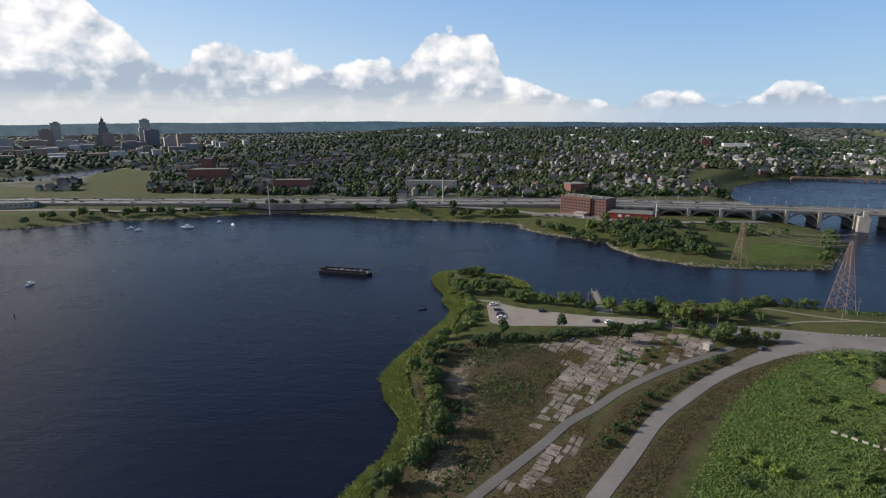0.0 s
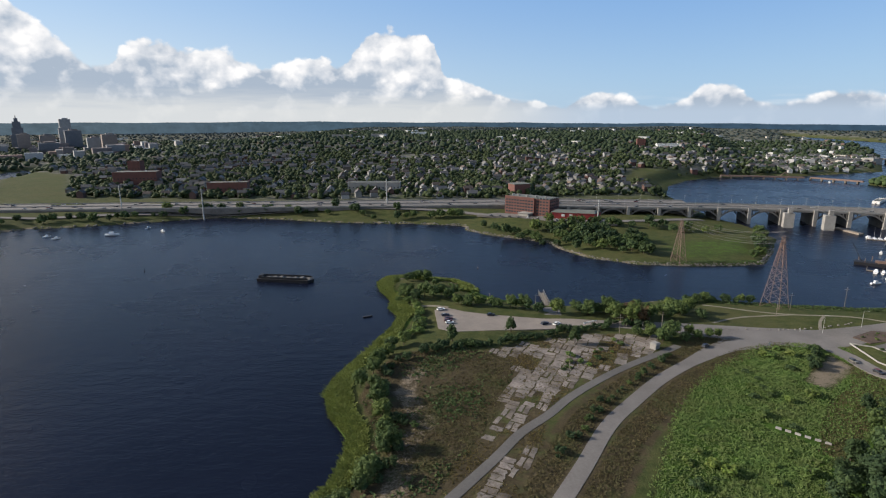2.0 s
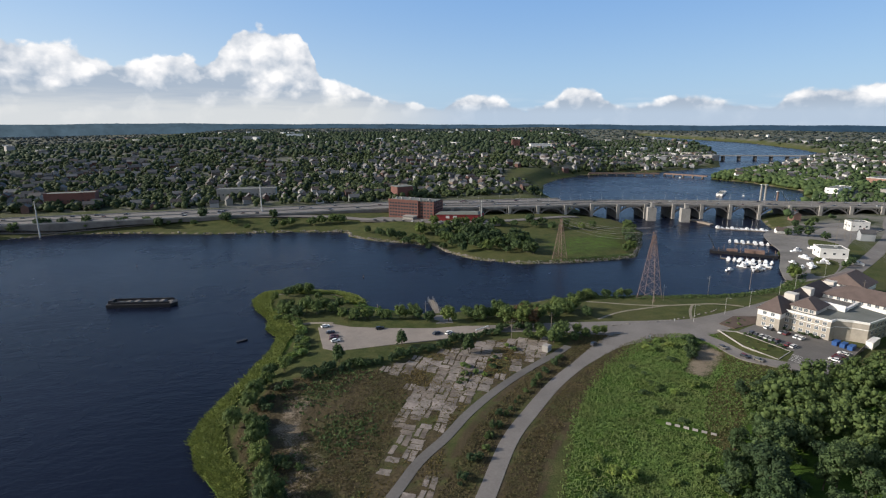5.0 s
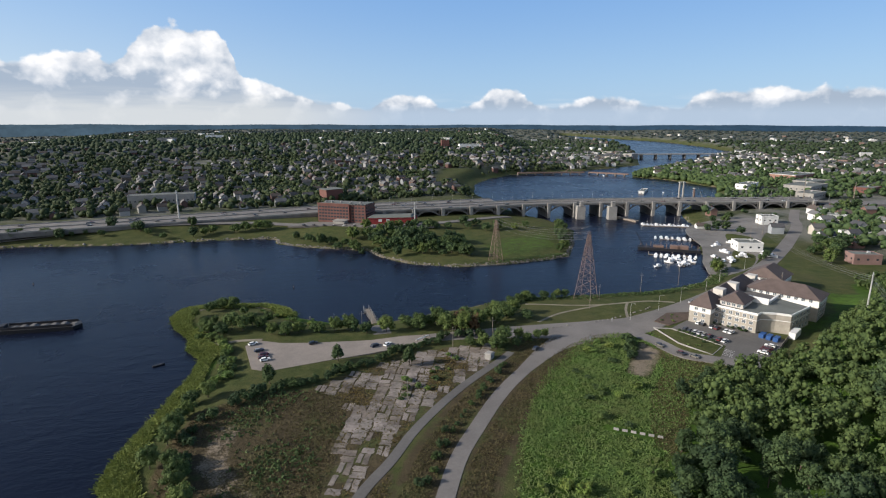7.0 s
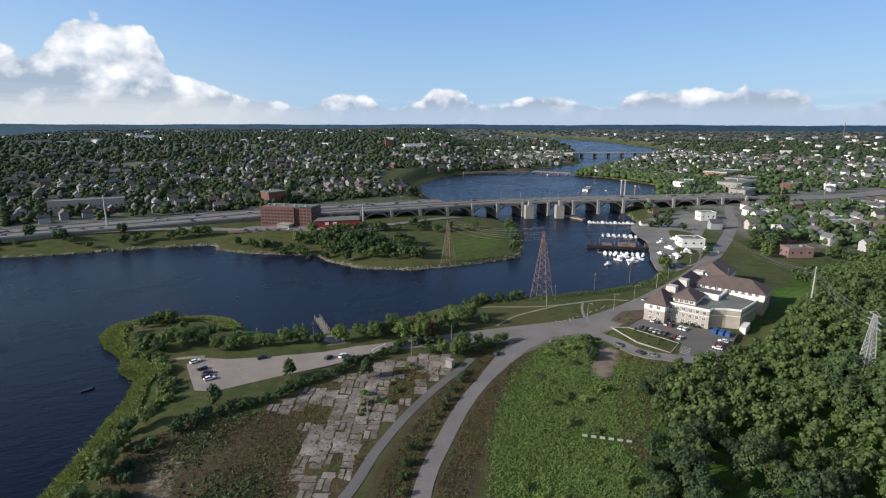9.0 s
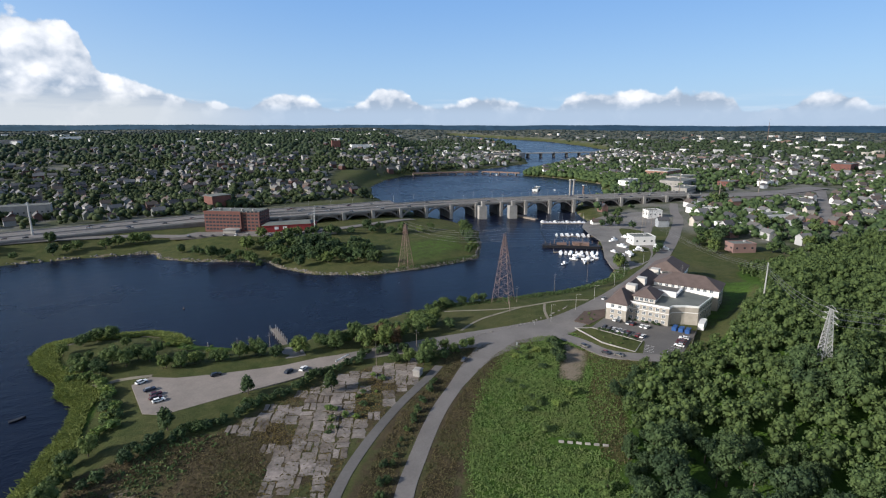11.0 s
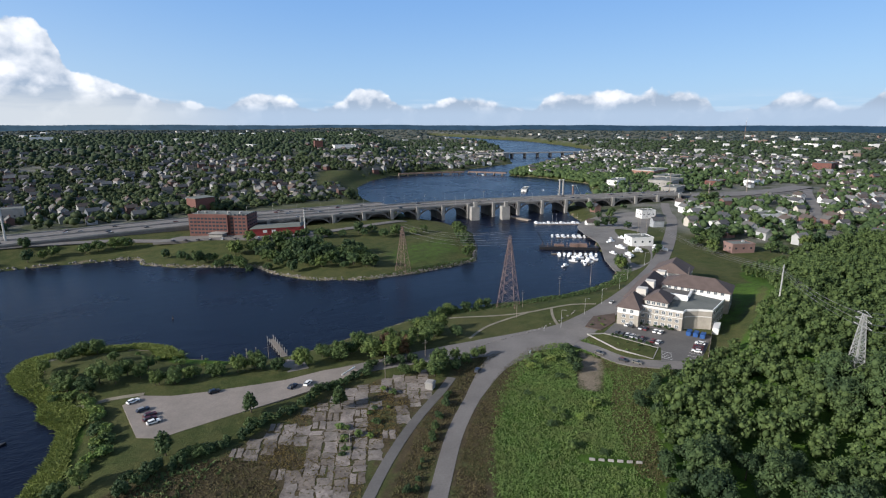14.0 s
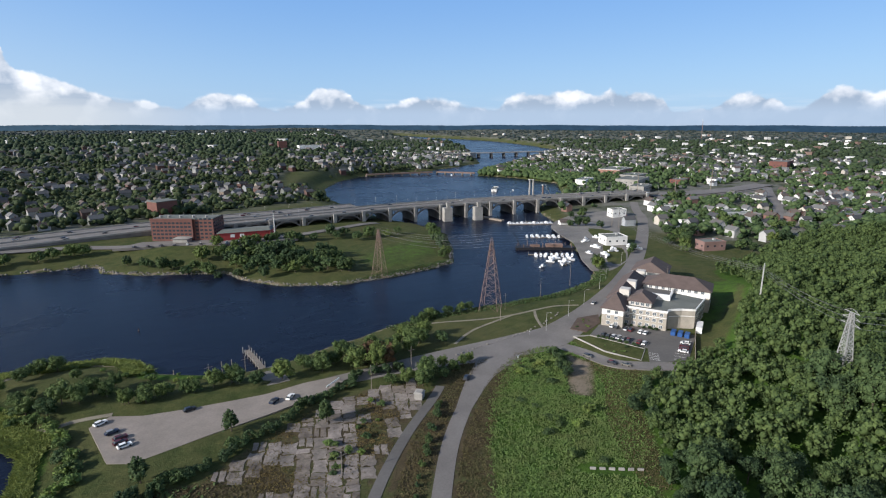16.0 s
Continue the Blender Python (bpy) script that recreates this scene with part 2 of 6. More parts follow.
def ground_material():
    m, t, b = tree_of("ground")
    p = position(t)
    att = t.nodes.new("ShaderNodeAttribute")
    att.attribute_name = "cover"
    sp = t.nodes.new("ShaderNodeSeparateColor")
    t.links.new(att.outputs["Color"], sp.inputs[0])
    big, mid, fine = noise_node(t, 0.02, 5, 0.6, p), noise_node(t, 0.16, 6, 0.65, p), noise_node(t, 1.3, 6, 0.7, p)
    grass = blend(t, ramp(t, mid, ((0.35, 0.0), (0.65, 1.0))), (0.043, 0.06, 0.019), (0.083, 0.092, 0.032))
    grass = blend(t, ramp(t, big, ((0.4, 0.0), (0.65, 0.45))), grass, (0.1, 0.09, 0.042))
    lush = blend(t, ramp(t, mid, ((0.3, 0.0), (0.7, 1.0))), (0.035, 0.07, 0.012), (0.075, 0.135, 0.022))
    dry = blend(t, ramp(t, mid, ((0.3, 0.0), (0.7, 1.0))), (0.05, 0.04, 0.024), (0.098, 0.078, 0.044))
    dry = blend(t, ramp(t, noise_node(t, 0.09, 5, 0.7, p), ((0.5, 0.0), (0.62, 0.7))), dry, (0.07, 0.085, 0.03))
    town = blend(t, ramp(t, noise_node(t, 0.03, 4, 0.6, p), ((0.4, 0.0), (0.6, 1.0))), (0.06, 0.072, 0.04), (0.19, 0.185, 0.172))
    sand = blend(t, mid, (0.15, 0.12, 0.085), (0.28, 0.23, 0.175))

    def edge(v):
        rough = calc(t, "ADD", v, calc(t, "MULTIPLY", calc(t, "SUBTRACT", fine, 0.5), 0.9))
        rough = calc(t, "ADD", rough, calc(t, "MULTIPLY", calc(t, "SUBTRACT", mid, 0.5), 0.7))
        return ramp(t, rough, ((0.38, 0.0), (0.62, 1.0)))

    c = blend(t, edge(sp.outputs[0]), grass, dry)
    c = blend(t, edge(sp.outputs[1]), c, lush)
    c = blend(t, sp.outputs[2], c, town)
    c = blend(t, edge(att.outputs["Alpha"]), c, sand)
    c = blend(t, 1.0, c, ramp(t, fine, ((0.25, 0.6), (0.7, 1.15))), "MULTIPLY")
    t.links.new(c, b.inputs["Base Color"])
    b.inputs["Roughness"].default_value = 0.95
    b.inputs["Specular IOR Level"].default_value = 0.1
    bump_of(t, b, calc(t, "ADD", fine, calc(t, "MULTIPLY", mid, 2.0)), 0.8, 0.35)
    return m


def water_material():
    m, t, b = tree_of("water")
    p = position(t)
    shoal = ramp(t, noise_node(t, 0.006, 4, 0.6, p), ((0.35, (0.005, 0.0075, 0.017)), (0.7, (0.009, 0.0125, 0.027))))
    t.links.new(shoal, b.inputs["Base Color"])
    gust = noise_node(t, 0.012, 4, 0.65, p)
    t.links.new(ramp(t, gust, ((0.3, 0.2), (0.7, 0.32))), b.inputs["Roughness"])
    b.inputs["IOR"].default_value = 1.18
    b.inputs["Specular IOR Level"].default_value = 0.34
    stretch = t.nodes.new("ShaderNodeMapping")
    stretch.inputs["Rotation"].default_value, stretch.inputs["Scale"].default_value = (0, 0, radians(25)), (0.5, 1.0, 1.0)
    t.links.new(p, stretch.inputs["Vector"])
    v = stretch.outputs[0]
    h = calc(t, "ADD", noise_node(t, 0.16, 5, 0.6, v), calc(t, "MULTIPLY", noise_node(t, 0.9, 4, 0.6, v), 0.35))
    bump_of(t, b, h, 0.5, 0.7)
    return m


M_GROUND, M_WATER = ground_material(), water_material()
M_ASPHALT = surface("asphalt", (0.2, 0.184, 0.17), 0.9, vary=0.3, coarse=0.06, fine=1.2)
M_ASPHALT_DARK = surface("dark_asphalt", (0.14, 0.131, 0.123), 0.9, vary=0.3, coarse=0.05, fine=1.0)
M_GRAVEL = surface("gravel_lot", (0.285, 0.247, 0.215), 0.95, vary=0.3, coarse=0.08, fine=1.5)
M_YARD = surface("yard_gravel", (0.24, 0.225, 0.205), 0.95, vary=0.45, coarse=0.05, fine=0.8)
M_MULCH = surface("bark_mulch", (0.11, 0.075, 0.055), 0.95, vary=0.4, coarse=0.3, fine=2.0)
M_STONE = surface("stone_veneer", (0.4, 0.365, 0.31), 0.85, vary=0.22, coarse=0.3, fine=2.0)
M_SLAB = surface("old_concrete", (0.3, 0.26, 0.22), 0.95, vary=0.62, coarse=0.2, fine=0.9, tones=((0.33, 0.285, 0.25), (0.29, 0.25, 0.215), (0.36, 0.31, 0.275), (0.24, 0.2, 0.165), (0.31, 0.27, 0.235)))
M_CONCRETE = surface("concrete", (0.36, 0.345, 0.32), 0.9, vary=0.3)
M_CONCRETE_DARK = surface("weathered_concrete", (0.2, 0.19, 0.18), 0.9, vary=0.4)
M_PATH = surface("worn_path", (0.27, 0.24, 0.18), 0.95, vary=0.35, coarse=0.2, fine=1.5)
M_PAINT_LINE = surface("road_paint", (0.75, 0.75, 0.72), 0.8, vary=0.2)
M_LEAF = foliage("leaves", (0.048, 0.082, 0.034), (0.105, 0.155, 0.06))
M_LEAF_DARK = foliage("dark_leaves", (0.036, 0.064, 0.03), (0.082, 0.124, 0.054))
M_LEAF_BRIGHT = foliage("sunny_leaves", (0.072, 0.112, 0.036), (0.145, 0.195, 0.068))
M_LEAF_RED = foliage("russet_leaves", (0.085, 0.05, 0.032), (0.15, 0.09, 0.055), (0.04, 0.04, 0.015))
M_REED = foliage("reeds", (0.18, 0.215, 0.055), (0.33, 0.36, 0.095), (0.1, 0.135, 0.04))
M_WEED = foliage("weeds", (0.105, 0.172, 0.05), (0.165, 0.245, 0.068), (0.15, 0.15, 0.062))
M_DRY = foliage("dry_grass", (0.1, 0.08, 0.038), (0.145, 0.116, 0.056), (0.07, 0.085, 0.032))
# hill leaves are blued in place of haze; far leaves only slightly
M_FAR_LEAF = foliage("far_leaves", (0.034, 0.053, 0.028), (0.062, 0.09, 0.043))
M_HAZED_HILL_LEAF = foliage("hazed_hill_leaves", (0.045, 0.062, 0.06), (0.065, 0.088, 0.084))
M_BARK = surface("bark", (0.12, 0.095, 0.07), 0.95, vary=0.4, fine=4)
M_BRICK = surface("red_brick", (0.165, 0.07, 0.056), 0.85, vary=0.25, coarse=0.2, fine=3)
M_RED_WALL = surface("red_panel", (0.33, 0.035, 0.035), 0.7, vary=0.2)
M_RED_BLOCK = surface("faded_red_siding", (0.27, 0.17, 0.15), 0.8, vary=0.3)
M_GLASS = surface("window_glass", (0.035, 0.045, 0.055), 0.15, vary=0.1, bump=0)
M_PANE = surface("pale_glass", (0.14, 0.16, 0.18), 0.2, vary=0.1, bump=0)
M_WHITE = surface("white_paint", (0.78, 0.77, 0.74), 0.6, vary=0.12)
M_CREAM = surface("cream_siding", (0.57, 0.54, 0.49), 0.75, vary=0.12, coarse=0.3)
M_HOTEL_ROOF = surface("brown_shingle", (0.125, 0.093, 0.083), 0.9, vary=0.25, coarse=0.3, fine=3)
M_FLAT_ROOF = surface("membrane_roof", (0.17, 0.18, 0.16), 0.9, vary=0.3, coarse=0.12)
M_HOUSE = surface("house_siding", (0.6, 0.6, 0.6), 0.8, vary=0.15, tones=((0.33, 0.33, 0.323), (0.198, 0.198, 0.185), (0.277, 0.257, 0.211), (0.132, 0.145, 0.165), (0.396, 0.396, 0.396), (0.165, 0.132, 0.106), (0.106, 0.0594, 0.0495), (0.238, 0.251, 0.264), (0.145, 0.158, 0.145)))
M_HOUSE_EAST = surface("pale_siding", (0.7, 0.7, 0.7), 0.8, vary=0.15, tones=((0.743, 0.743, 0.722), (0.619, 0.619, 0.608), (0.516, 0.475, 0.413), (0.413, 0.413, 0.413), (0.763, 0.754, 0.722), (0.196, 0.114, 0.0929), (0.35, 0.372, 0.392)))
M_HOUSE_ROOF = surface("shingle_roof", (0.12, 0.12, 0.12), 0.9, vary=0.2, tones=((0.075, 0.075, 0.08), (0.12, 0.115, 0.11), (0.1, 0.08, 0.07), (0.15, 0.15, 0.15), (0.06, 0.063, 0.07)))
M_FLAT_TONES = surface("flat_building", (0.5, 0.5, 0.5), 0.85, vary=0.2, tones=((0.5, 0.48, 0.44), (0.28, 0.16, 0.12), (0.62, 0.62, 0.6), (0.36, 0.35, 0.34), (0.7, 0.69, 0.66)))
M_TOWER = surface("tower_stone", (0.2, 0.19, 0.19), 0.85, vary=0.2, tones=((0.2, 0.19, 0.19), (0.14, 0.15, 0.17), (0.24, 0.2, 0.18), (0.3, 0.3, 0.3)))
M_STEEL_RUST = surface("rusted_steel", (0.24, 0.16, 0.13), 0.75, metal=0.2, vary=0.3)
M_STEEL = surface("galvanised_steel", (0.5, 0.5, 0.48), 0.55, metal=0.4, vary=0.15)
M_WOOD_POLE = surface("weathered_timber", (0.26, 0.22, 0.18), 0.9, vary=0.3)
M_HULL_DARK = surface("black_hull", (0.018, 0.018, 0.022), 0.6, vary=0.3)
M_HULL = surface("boat_gelcoat", (0.8, 0.8, 0.8), 0.35, vary=0.08, bump=0)
M_WIRE = surface("cable", (0.2, 0.2, 0.21), 0.5, metal=0.3, bump=0)
M_RUBBER = surface("rubber", (0.02, 0.02, 0.02), 0.9)
M_CAR = surface("car_paint", (0.3, 0.3, 0.3), 0.35, metal=0.1, vary=0.06, bump=0, tones=((0.03, 0.03, 0.035), (0.1, 0.1, 0.1), (0.13, 0.015, 0.02), (0.25, 0.26, 0.28), (0.02, 0.03, 0.06), (0.6, 0.6, 0.6), (0.06, 0.06, 0.07), (0.16, 0.15, 0.13)))
M_WHITE_CAR = surface("white_car_paint", (0.78, 0.78, 0.76), 0.35, vary=0.05, bump=0)
M_CAR_DARK = surface("maroon_car_paint", (0.07, 0.012, 0.016), 0.35, vary=0.05, bump=0)
M_BLUE = surface("blue_bin", (0.03, 0.1, 0.3), 0.6, vary=0.2)
M_ROCK = surface("granite_rock", (0.27, 0.25, 0.225), 0.95, vary=0.4, fine=1.5)
M_FAR_WALLS = mixed_surface("far_walls", ((0.26, 0.26, 0.26), (0.155, 0.155, 0.149), (0.223, 0.205, 0.174), (0.112, 0.124, 0.143), (0.31, 0.31, 0.31), (0.136, 0.112, 0.093), (0.0992, 0.0496, 0.0403)))
M_FAR_WALLS_EAST = mixed_surface("far_pale_walls", ((0.641, 0.641, 0.632), (0.486, 0.486, 0.477), (0.428, 0.398, 0.35), (0.331, 0.331, 0.331), (0.68, 0.671, 0.651), (0.165, 0.112, 0.0923)))
M_FAR_ROOFS = mixed_surface("far_roofs", ((0.08, 0.08, 0.085), (0.13, 0.125, 0.12), (0.1, 0.08, 0.07), (0.17, 0.17, 0.17), (0.065, 0.07, 0.078)))


# ---- helpers for shapes ----
class Shape:
    """Collects vertices and faces of one mesh."""

    def __init__(self):
        self.v, self.f = [], []

    def add(self, verts, faces):
        n = len(self.v)
        self.v += [tuple(p) for p in verts]
        self.f += [tuple(i + n for i in f) for f in faces]
        return self

    def prism(self, poly, z0, z1, top=None):
        """An upright block over a plan outline; top: the outline of its upper end."""
        n = len(poly)
        up = top or poly
        self.add([(*p[:2], z0) for p in poly] + [(*p[:2], z1) for p in up],
                 [tuple(reversed(range(n))), tuple(range(n, 2 * n))] + [(i, (i + 1) % n, n + (i + 1) % n, n + i) for i in range(n)])
        return self

    def box(self, cx, cy, z0, sx, sy, sz, turn=0.0):
        c, s = math.cos(turn), math.sin(turn)
        poly = [(cx + c * a * sx / 2 - s * b * sy / 2, cy + s * a * sx / 2 + c * b * sy / 2) for a, b in ((-1, -1), (1, -1), (1, 1), (-1, 1))]
        return self.prism(poly, z0, z0 + sz)

    def rod(self, a, b, ra, rb=None, n=6):
        a, b = Vector(a), Vector(b)
        rb = ra if rb is None else rb
        w = (b - a).normalized()
        u = w.orthogonal().normalized()
        k = w.cross(u)
        ring = [(math.cos(6.28318 * i / n), math.sin(6.28318 * i / n)) for i in range(n)]
        self.add([a + (u * c + k * s) * ra for c, s in ring] + [b + (u * c + k * s) * rb for c, s in ring],
                 [tuple(reversed(range(n))), tuple(range(n, 2 * n))] + [(i, (i + 1) % n, n + (i + 1) % n, n + i) for i in range(n)])
        return self

    def mesh(self, name, material):
        m = bpy.data.meshes.new(name)
        m.from_pydata(self.v, [], self.f)
        m.materials.append(material)
        m.update()
        return m


def part(name, shape, material, parent=None, label=""):
    """One mesh object; under a thing where a parent is given."""
    ob = new(name, shape.mesh(name, material) if isinstance(shape, Shape) else shape)
    if parent is not None:
        ob.parent = parent
    return tagged(ob, label=label)


def thing(name, label, category, m=None, group="", kind=""):
    """An Empty at the base of a thing, for its parts."""
    ob = new(name)
    ob.empty_display_size = 0.5
    if m is not None:
        ob.matrix_basis = m
    return tagged(ob, label, category, group, kind)


def mesh_fast(name, verts, faces, material):
    m = bpy.data.meshes.new(name)
    verts, faces = np.asarray(verts, np.float32), np.asarray(faces, np.int32)
    m.vertices.add(len(verts))
    m.vertices.foreach_set("co", verts.ravel())
    k = faces.shape[1]
    m.loops.add(faces.size)
    m.loops.foreach_set("vertex_index", faces.ravel())
    m.polygons.add(len(faces))
    m.polygons.foreach_set("loop_start", np.arange(0, faces.size, k, dtype=np.int32))
    m.polygons.foreach_set("loop_total", np.full(len(faces), k, np.int32))
    m.materials.append(material)
    m.update(calc_edges=True)
    return m


# ---- plan of the place ----
NEAR_BANK = ((-60, -400), (-55, -100), (-46, 60), (-40, 86), (-36, 94), (-30, 104), (-28, 117), (-28, 128), (-36, 142), (-41, 160), (-38, 175), (-32, 188),
             (-25, 207), (-17, 229), (-14, 245), (-20, 259), (-19, 271), (-27, 292), (-30, 309), (-25, 322), (-16, 325), (1, 320), (22, 314), (32, 302),
             (36, 284), (52, 270), (65, 262), (78, 259), (110, 262), (146, 265), (172, 265), (191, 259), (219, 252), (253, 245), (294, 247), (319, 261))
EAST_BANK = ((345, 286), (372, 322), (391, 335), (405, 350), (425, 380), (450, 400), (470, 430), (500, 470), (560, 510), (640, 540), (748, 637), (762, 757),
             (741, 828), (800, 880), (892, 922), (1116, 1036), (1341, 1166), (1612, 1327), (1824, 1635), (2076, 2129), (2162, 2549), (2359, 3412))
WEST_BANK = ((2161, 3198), (1905, 2652), (1687, 1999), (1401, 1571), (956, 1045), (731, 968), (638, 963), (555, 959), (476, 908), (405, 827), (355, 725),
             (330, 600), (325, 523), (332, 487), (323, 430), (282, 373), (258, 345), (237, 341), (201, 342), (161, 349), (131, 371), (116, 401), (113, 426),
             (66, 460), (45, 484), (45, 504), (35, 511), (-12, 522), (-87, 533), (-155, 556), (-224, 569), (-283, 548), (-336, 525), (-392, 513), (-430, 480),
             (-474, 460), (-700, 380), (-1500, 100), (-1500, -400))
HARBOUR = NEAR_BANK + EAST_BANK + WEST_BANK
CITY_RIVER = ((-1400, 800), (-800, 812), (-715, 845), (-728, 950), (-780, 1130), (-805, 1230), (-835, 1225), (-850, 1100), (-900, 950), (-1400, 930))
HOTEL_YARD = ((214, 192), (198, 150), (213, 139), (245, 147), (290, 160), (330, 190), (345, 225), (300, 225), (260, 205))


def inside(x, y, poly):
    hit = np.zeros(np.shape(x), bool)
    for (ax, ay), (bx, by) in zip(poly, poly[1:] + poly[:1]):
        if ay != by:
            hit ^= ((ay > y) != (by > y)) & (x < (bx - ax) * (y - ay) / (by - ay) + ax)
    return hit


def from_line(x, y, line, closed=False):
    best = np.full(np.shape(x), 1e9)
    pts = tuple(line) + ((line[0],) if closed else ())
    for (ax, ay), (bx, by) in zip(pts, pts[1:]):
        dx, dy = bx - ax, by - ay
        k = np.clip(((x - ax) * dx + (y - ay) * dy) / (dx * dx + dy * dy + 1e-9), 0, 1)
        best = np.minimum(best, np.hypot(x - ax - k * dx, y - ay - k * dy))
    return best


def signed(x, y, poly):
    """Metres inside an outline; negative outside."""
    d = from_line(x, y, poly, True)
    return np.where(inside(x, y, poly), d, -d)


def ease(v, lo, hi):
    k = np.clip((v - lo) / (hi - lo), 0, 1)
    return k * k * (3 - 2 * k)


def inland(x, y):
    return -np.maximum(np.maximum(signed(x, y, HARBOUR), signed(x, y, CITY_RIVER)), -1e9)


def ripple(x, y, size):
    return (np.sin(x / size + 1.3 * np.sin(y / size * 0.7)) + np.sin(y / size * 1.1 + 1.7 * np.sin(x / size * 0.6 + 2.0))) * 0.5


def ground_z(x, y, shore=None):
    x, y = np.asarray(x, float), np.asarray(y, float)
    d = inland(x, y) if shore is None else shore
    far = np.hypot(x, y)
    az = np.degrees(np.arctan2(x, y))
    dd = d + 0.9 * ripple(x, y, 5.0) * ease(-np.abs(d), -12, 0)
    z = np.where(dd < 0, np.maximum(dd * 0.45, -3.0), np.minimum(dd * 0.42, 1.5) + 1.8 * ease(dd, 3, 26))
    land = ease(d, 0, 30)
    hill = np.hypot((x - 325) / 130, (y - 60) / 110)
    z = z + land * 14.0 * (1 - ease(hill, 0.7, 1.25))
    terrace = 1 - ease(np.maximum(signed(x, y, HOTEL_YARD) * -1, 0), 0, 22)
    z = z + land * terrace * (4.7 - z)
    west = ease(y - 0.04 * np.abs(x), 535, 600) * ease(-x, -520 - 0.5 * (y - 600).clip(0), -330 - 0.5 * (y - 600).clip(0))
    z = z + ease(d, 6, 45) * west * (7 + 38 * ease(y, 640, 1700) * ease(x, -900, -350))
    z = z + land * 4.3 * ease(d, 14, 55) * ease(y, 440, 510) * ease(-x, -340, -250) * (1 - west)
    east = ease(x, 430, 700) * ease(-y, -1200, -300)
    z = z + land * (east * 7 + ease(x, 600, 2200) * 14)
    crest = np.interp(az, (-60, -38, -8, 29, 75, 100), (40, 42, 46, 34, 26, 26))
    z = z + ease(d, 0, 120) * ease(far, 2600, 4700) * (crest - 22 + 5 * ripple(x, y, 260.0) - 38 * west * 0.8)
    return z + land * 0.35 * (1 - terrace) * ripple(x, y, 17.0)


def level(x, y):
    return float(ground_z(np.array([x], float), np.array([y], float))[0])


ROAD_NEAR = ((8, 50), (20, 66), (33, 85), (46, 103), (62, 126), (76, 141), (96, 160), (119, 177), (140, 190), (160, 197))
ROAD_MAIN = ((84, 224), (105, 219), (128, 213), (155, 205), (182, 198), (201, 197), (225, 202), (250, 210), (294, 224), (361, 253), (440, 294), (518, 340), (553, 368), (600, 400))
ROAD_HOTEL = ((184, 196), (188, 178), (188, 160), (194, 149), (208, 136))
TRACK = ((-12, 70), (-1, 84), (20, 109), (31, 123), (43, 134), (55, 147), (71, 161), (89, 174), (109, 186), (118, 192))
PARKING = ((6, 246), (7, 219), (13, 214), (38, 215), (58, 215), (77, 216), (90, 220), (90, 226), (78, 229), (62, 230), (48, 234), (35, 238), (22, 243), (13, 250))
HOTEL_LOT = ((206, 184), (212, 157), (198, 148), (214, 139), (244, 150), (238, 166), (228, 187), (221, 189))
HOTEL_ISLAND = ((198, 188), (205, 183.5), (210.5, 157.5), (198, 152), (194.5, 168))
HOTEL_BED = ((220, 202), (233, 198), (223, 190), (207, 187), (205, 195))
HOTEL_LAWN = ((250, 150), (262, 148), (300, 156), (345, 166), (350, 182), (335, 200), (305, 170), (268, 163))
BOATYARD = ((316, 258), (331, 277), (384, 326), (412, 368), (449, 402), (509, 408), (538, 394), (522, 341), (482, 312), (404, 275), (345, 250))
SLABS = ((-8, 82), (-4.5, 85), (0, 95), (12, 114), (25, 137), (34, 165), (38, 178), (27, 192), (46, 199), (71, 209), (93, 208), (113, 203), (112, 196), (100, 183), (73, 164), (53, 149),
         (42, 131), (38.8, 120), (29, 100), (21, 84), (14, 76), (-8, 76))
LUSH = ((182, 192), (154, 188), (128, 171), (106, 151), (90, 132), (76, 110), (62, 88), (50, 64), (40, 40), (110, 40), (118, 99), (141, 114), (163, 133), (186, 143), (183, 165), (192, 184))
DIRT = ((182, 180), (183, 166), (158, 147), (152, 155), (170, 172))
ROUGH = ((184, 170), (168, 150), (150, 138), (136, 124), (124, 108), (128, 100), (141, 112), (165, 134), (190, 146))
FIELD = ((-14, 190), (0, 193), (18, 194), (30, 190), (40, 178), (36, 165), (27, 138), (14, 114), (2, 95), (-6, 82), (-14, 72), (-30, 70), (-24, 100), (-18, 128), (-26, 150), (-24, 170))
FOREST = ((206, 132), (188, 141), (165, 133), (143, 114), (119, 99), (104, 74), (96, 30), (120, -60), (420, -80), (620, 30), (620, 150), (560, 190), (470, 200),
          (420, 196), (372, 200), (345, 178), (322, 160), (290, 148), (262, 141), (240, 135))
LAWN_CITY = ((-530, 650), (-440, 655), (-600, 930), (-715, 1010), (-712, 930))
CITY_QUAY = ((-900, 690), (-630, 690), (-650, 900), (-715, 1010), (-690, 850), (-720, 800), (-900, 790))
LAWN_BASIN = ((310, 800), (380, 770), (400, 830), (455, 900), (460, 935), (400, 955))
PARK_LAWN = ((186, 386), (228, 419), (276, 421), (291, 408), (265, 361), (226, 350), (196, 350))
BRIDGE_LINE = ((100, 556), (144, 551), (203, 541), (260, 533), (325, 525), (390, 508), (458, 486), (528, 459), (600, 431), (656, 410))
EAST_HIGHWAY = ((640, 415), (690, 392), (740, 374), (800, 362), (880, 356))
EAST_STREET = ((560, 214), (604, 237), (697, 275), (775, 309), (860, 345))
HIGHWAY = ((-1200, 640), (-800, 600), (-500, 592), (-290, 594), (-70, 593), (60, 590), (150, 580), (230, 562), (300, 548))

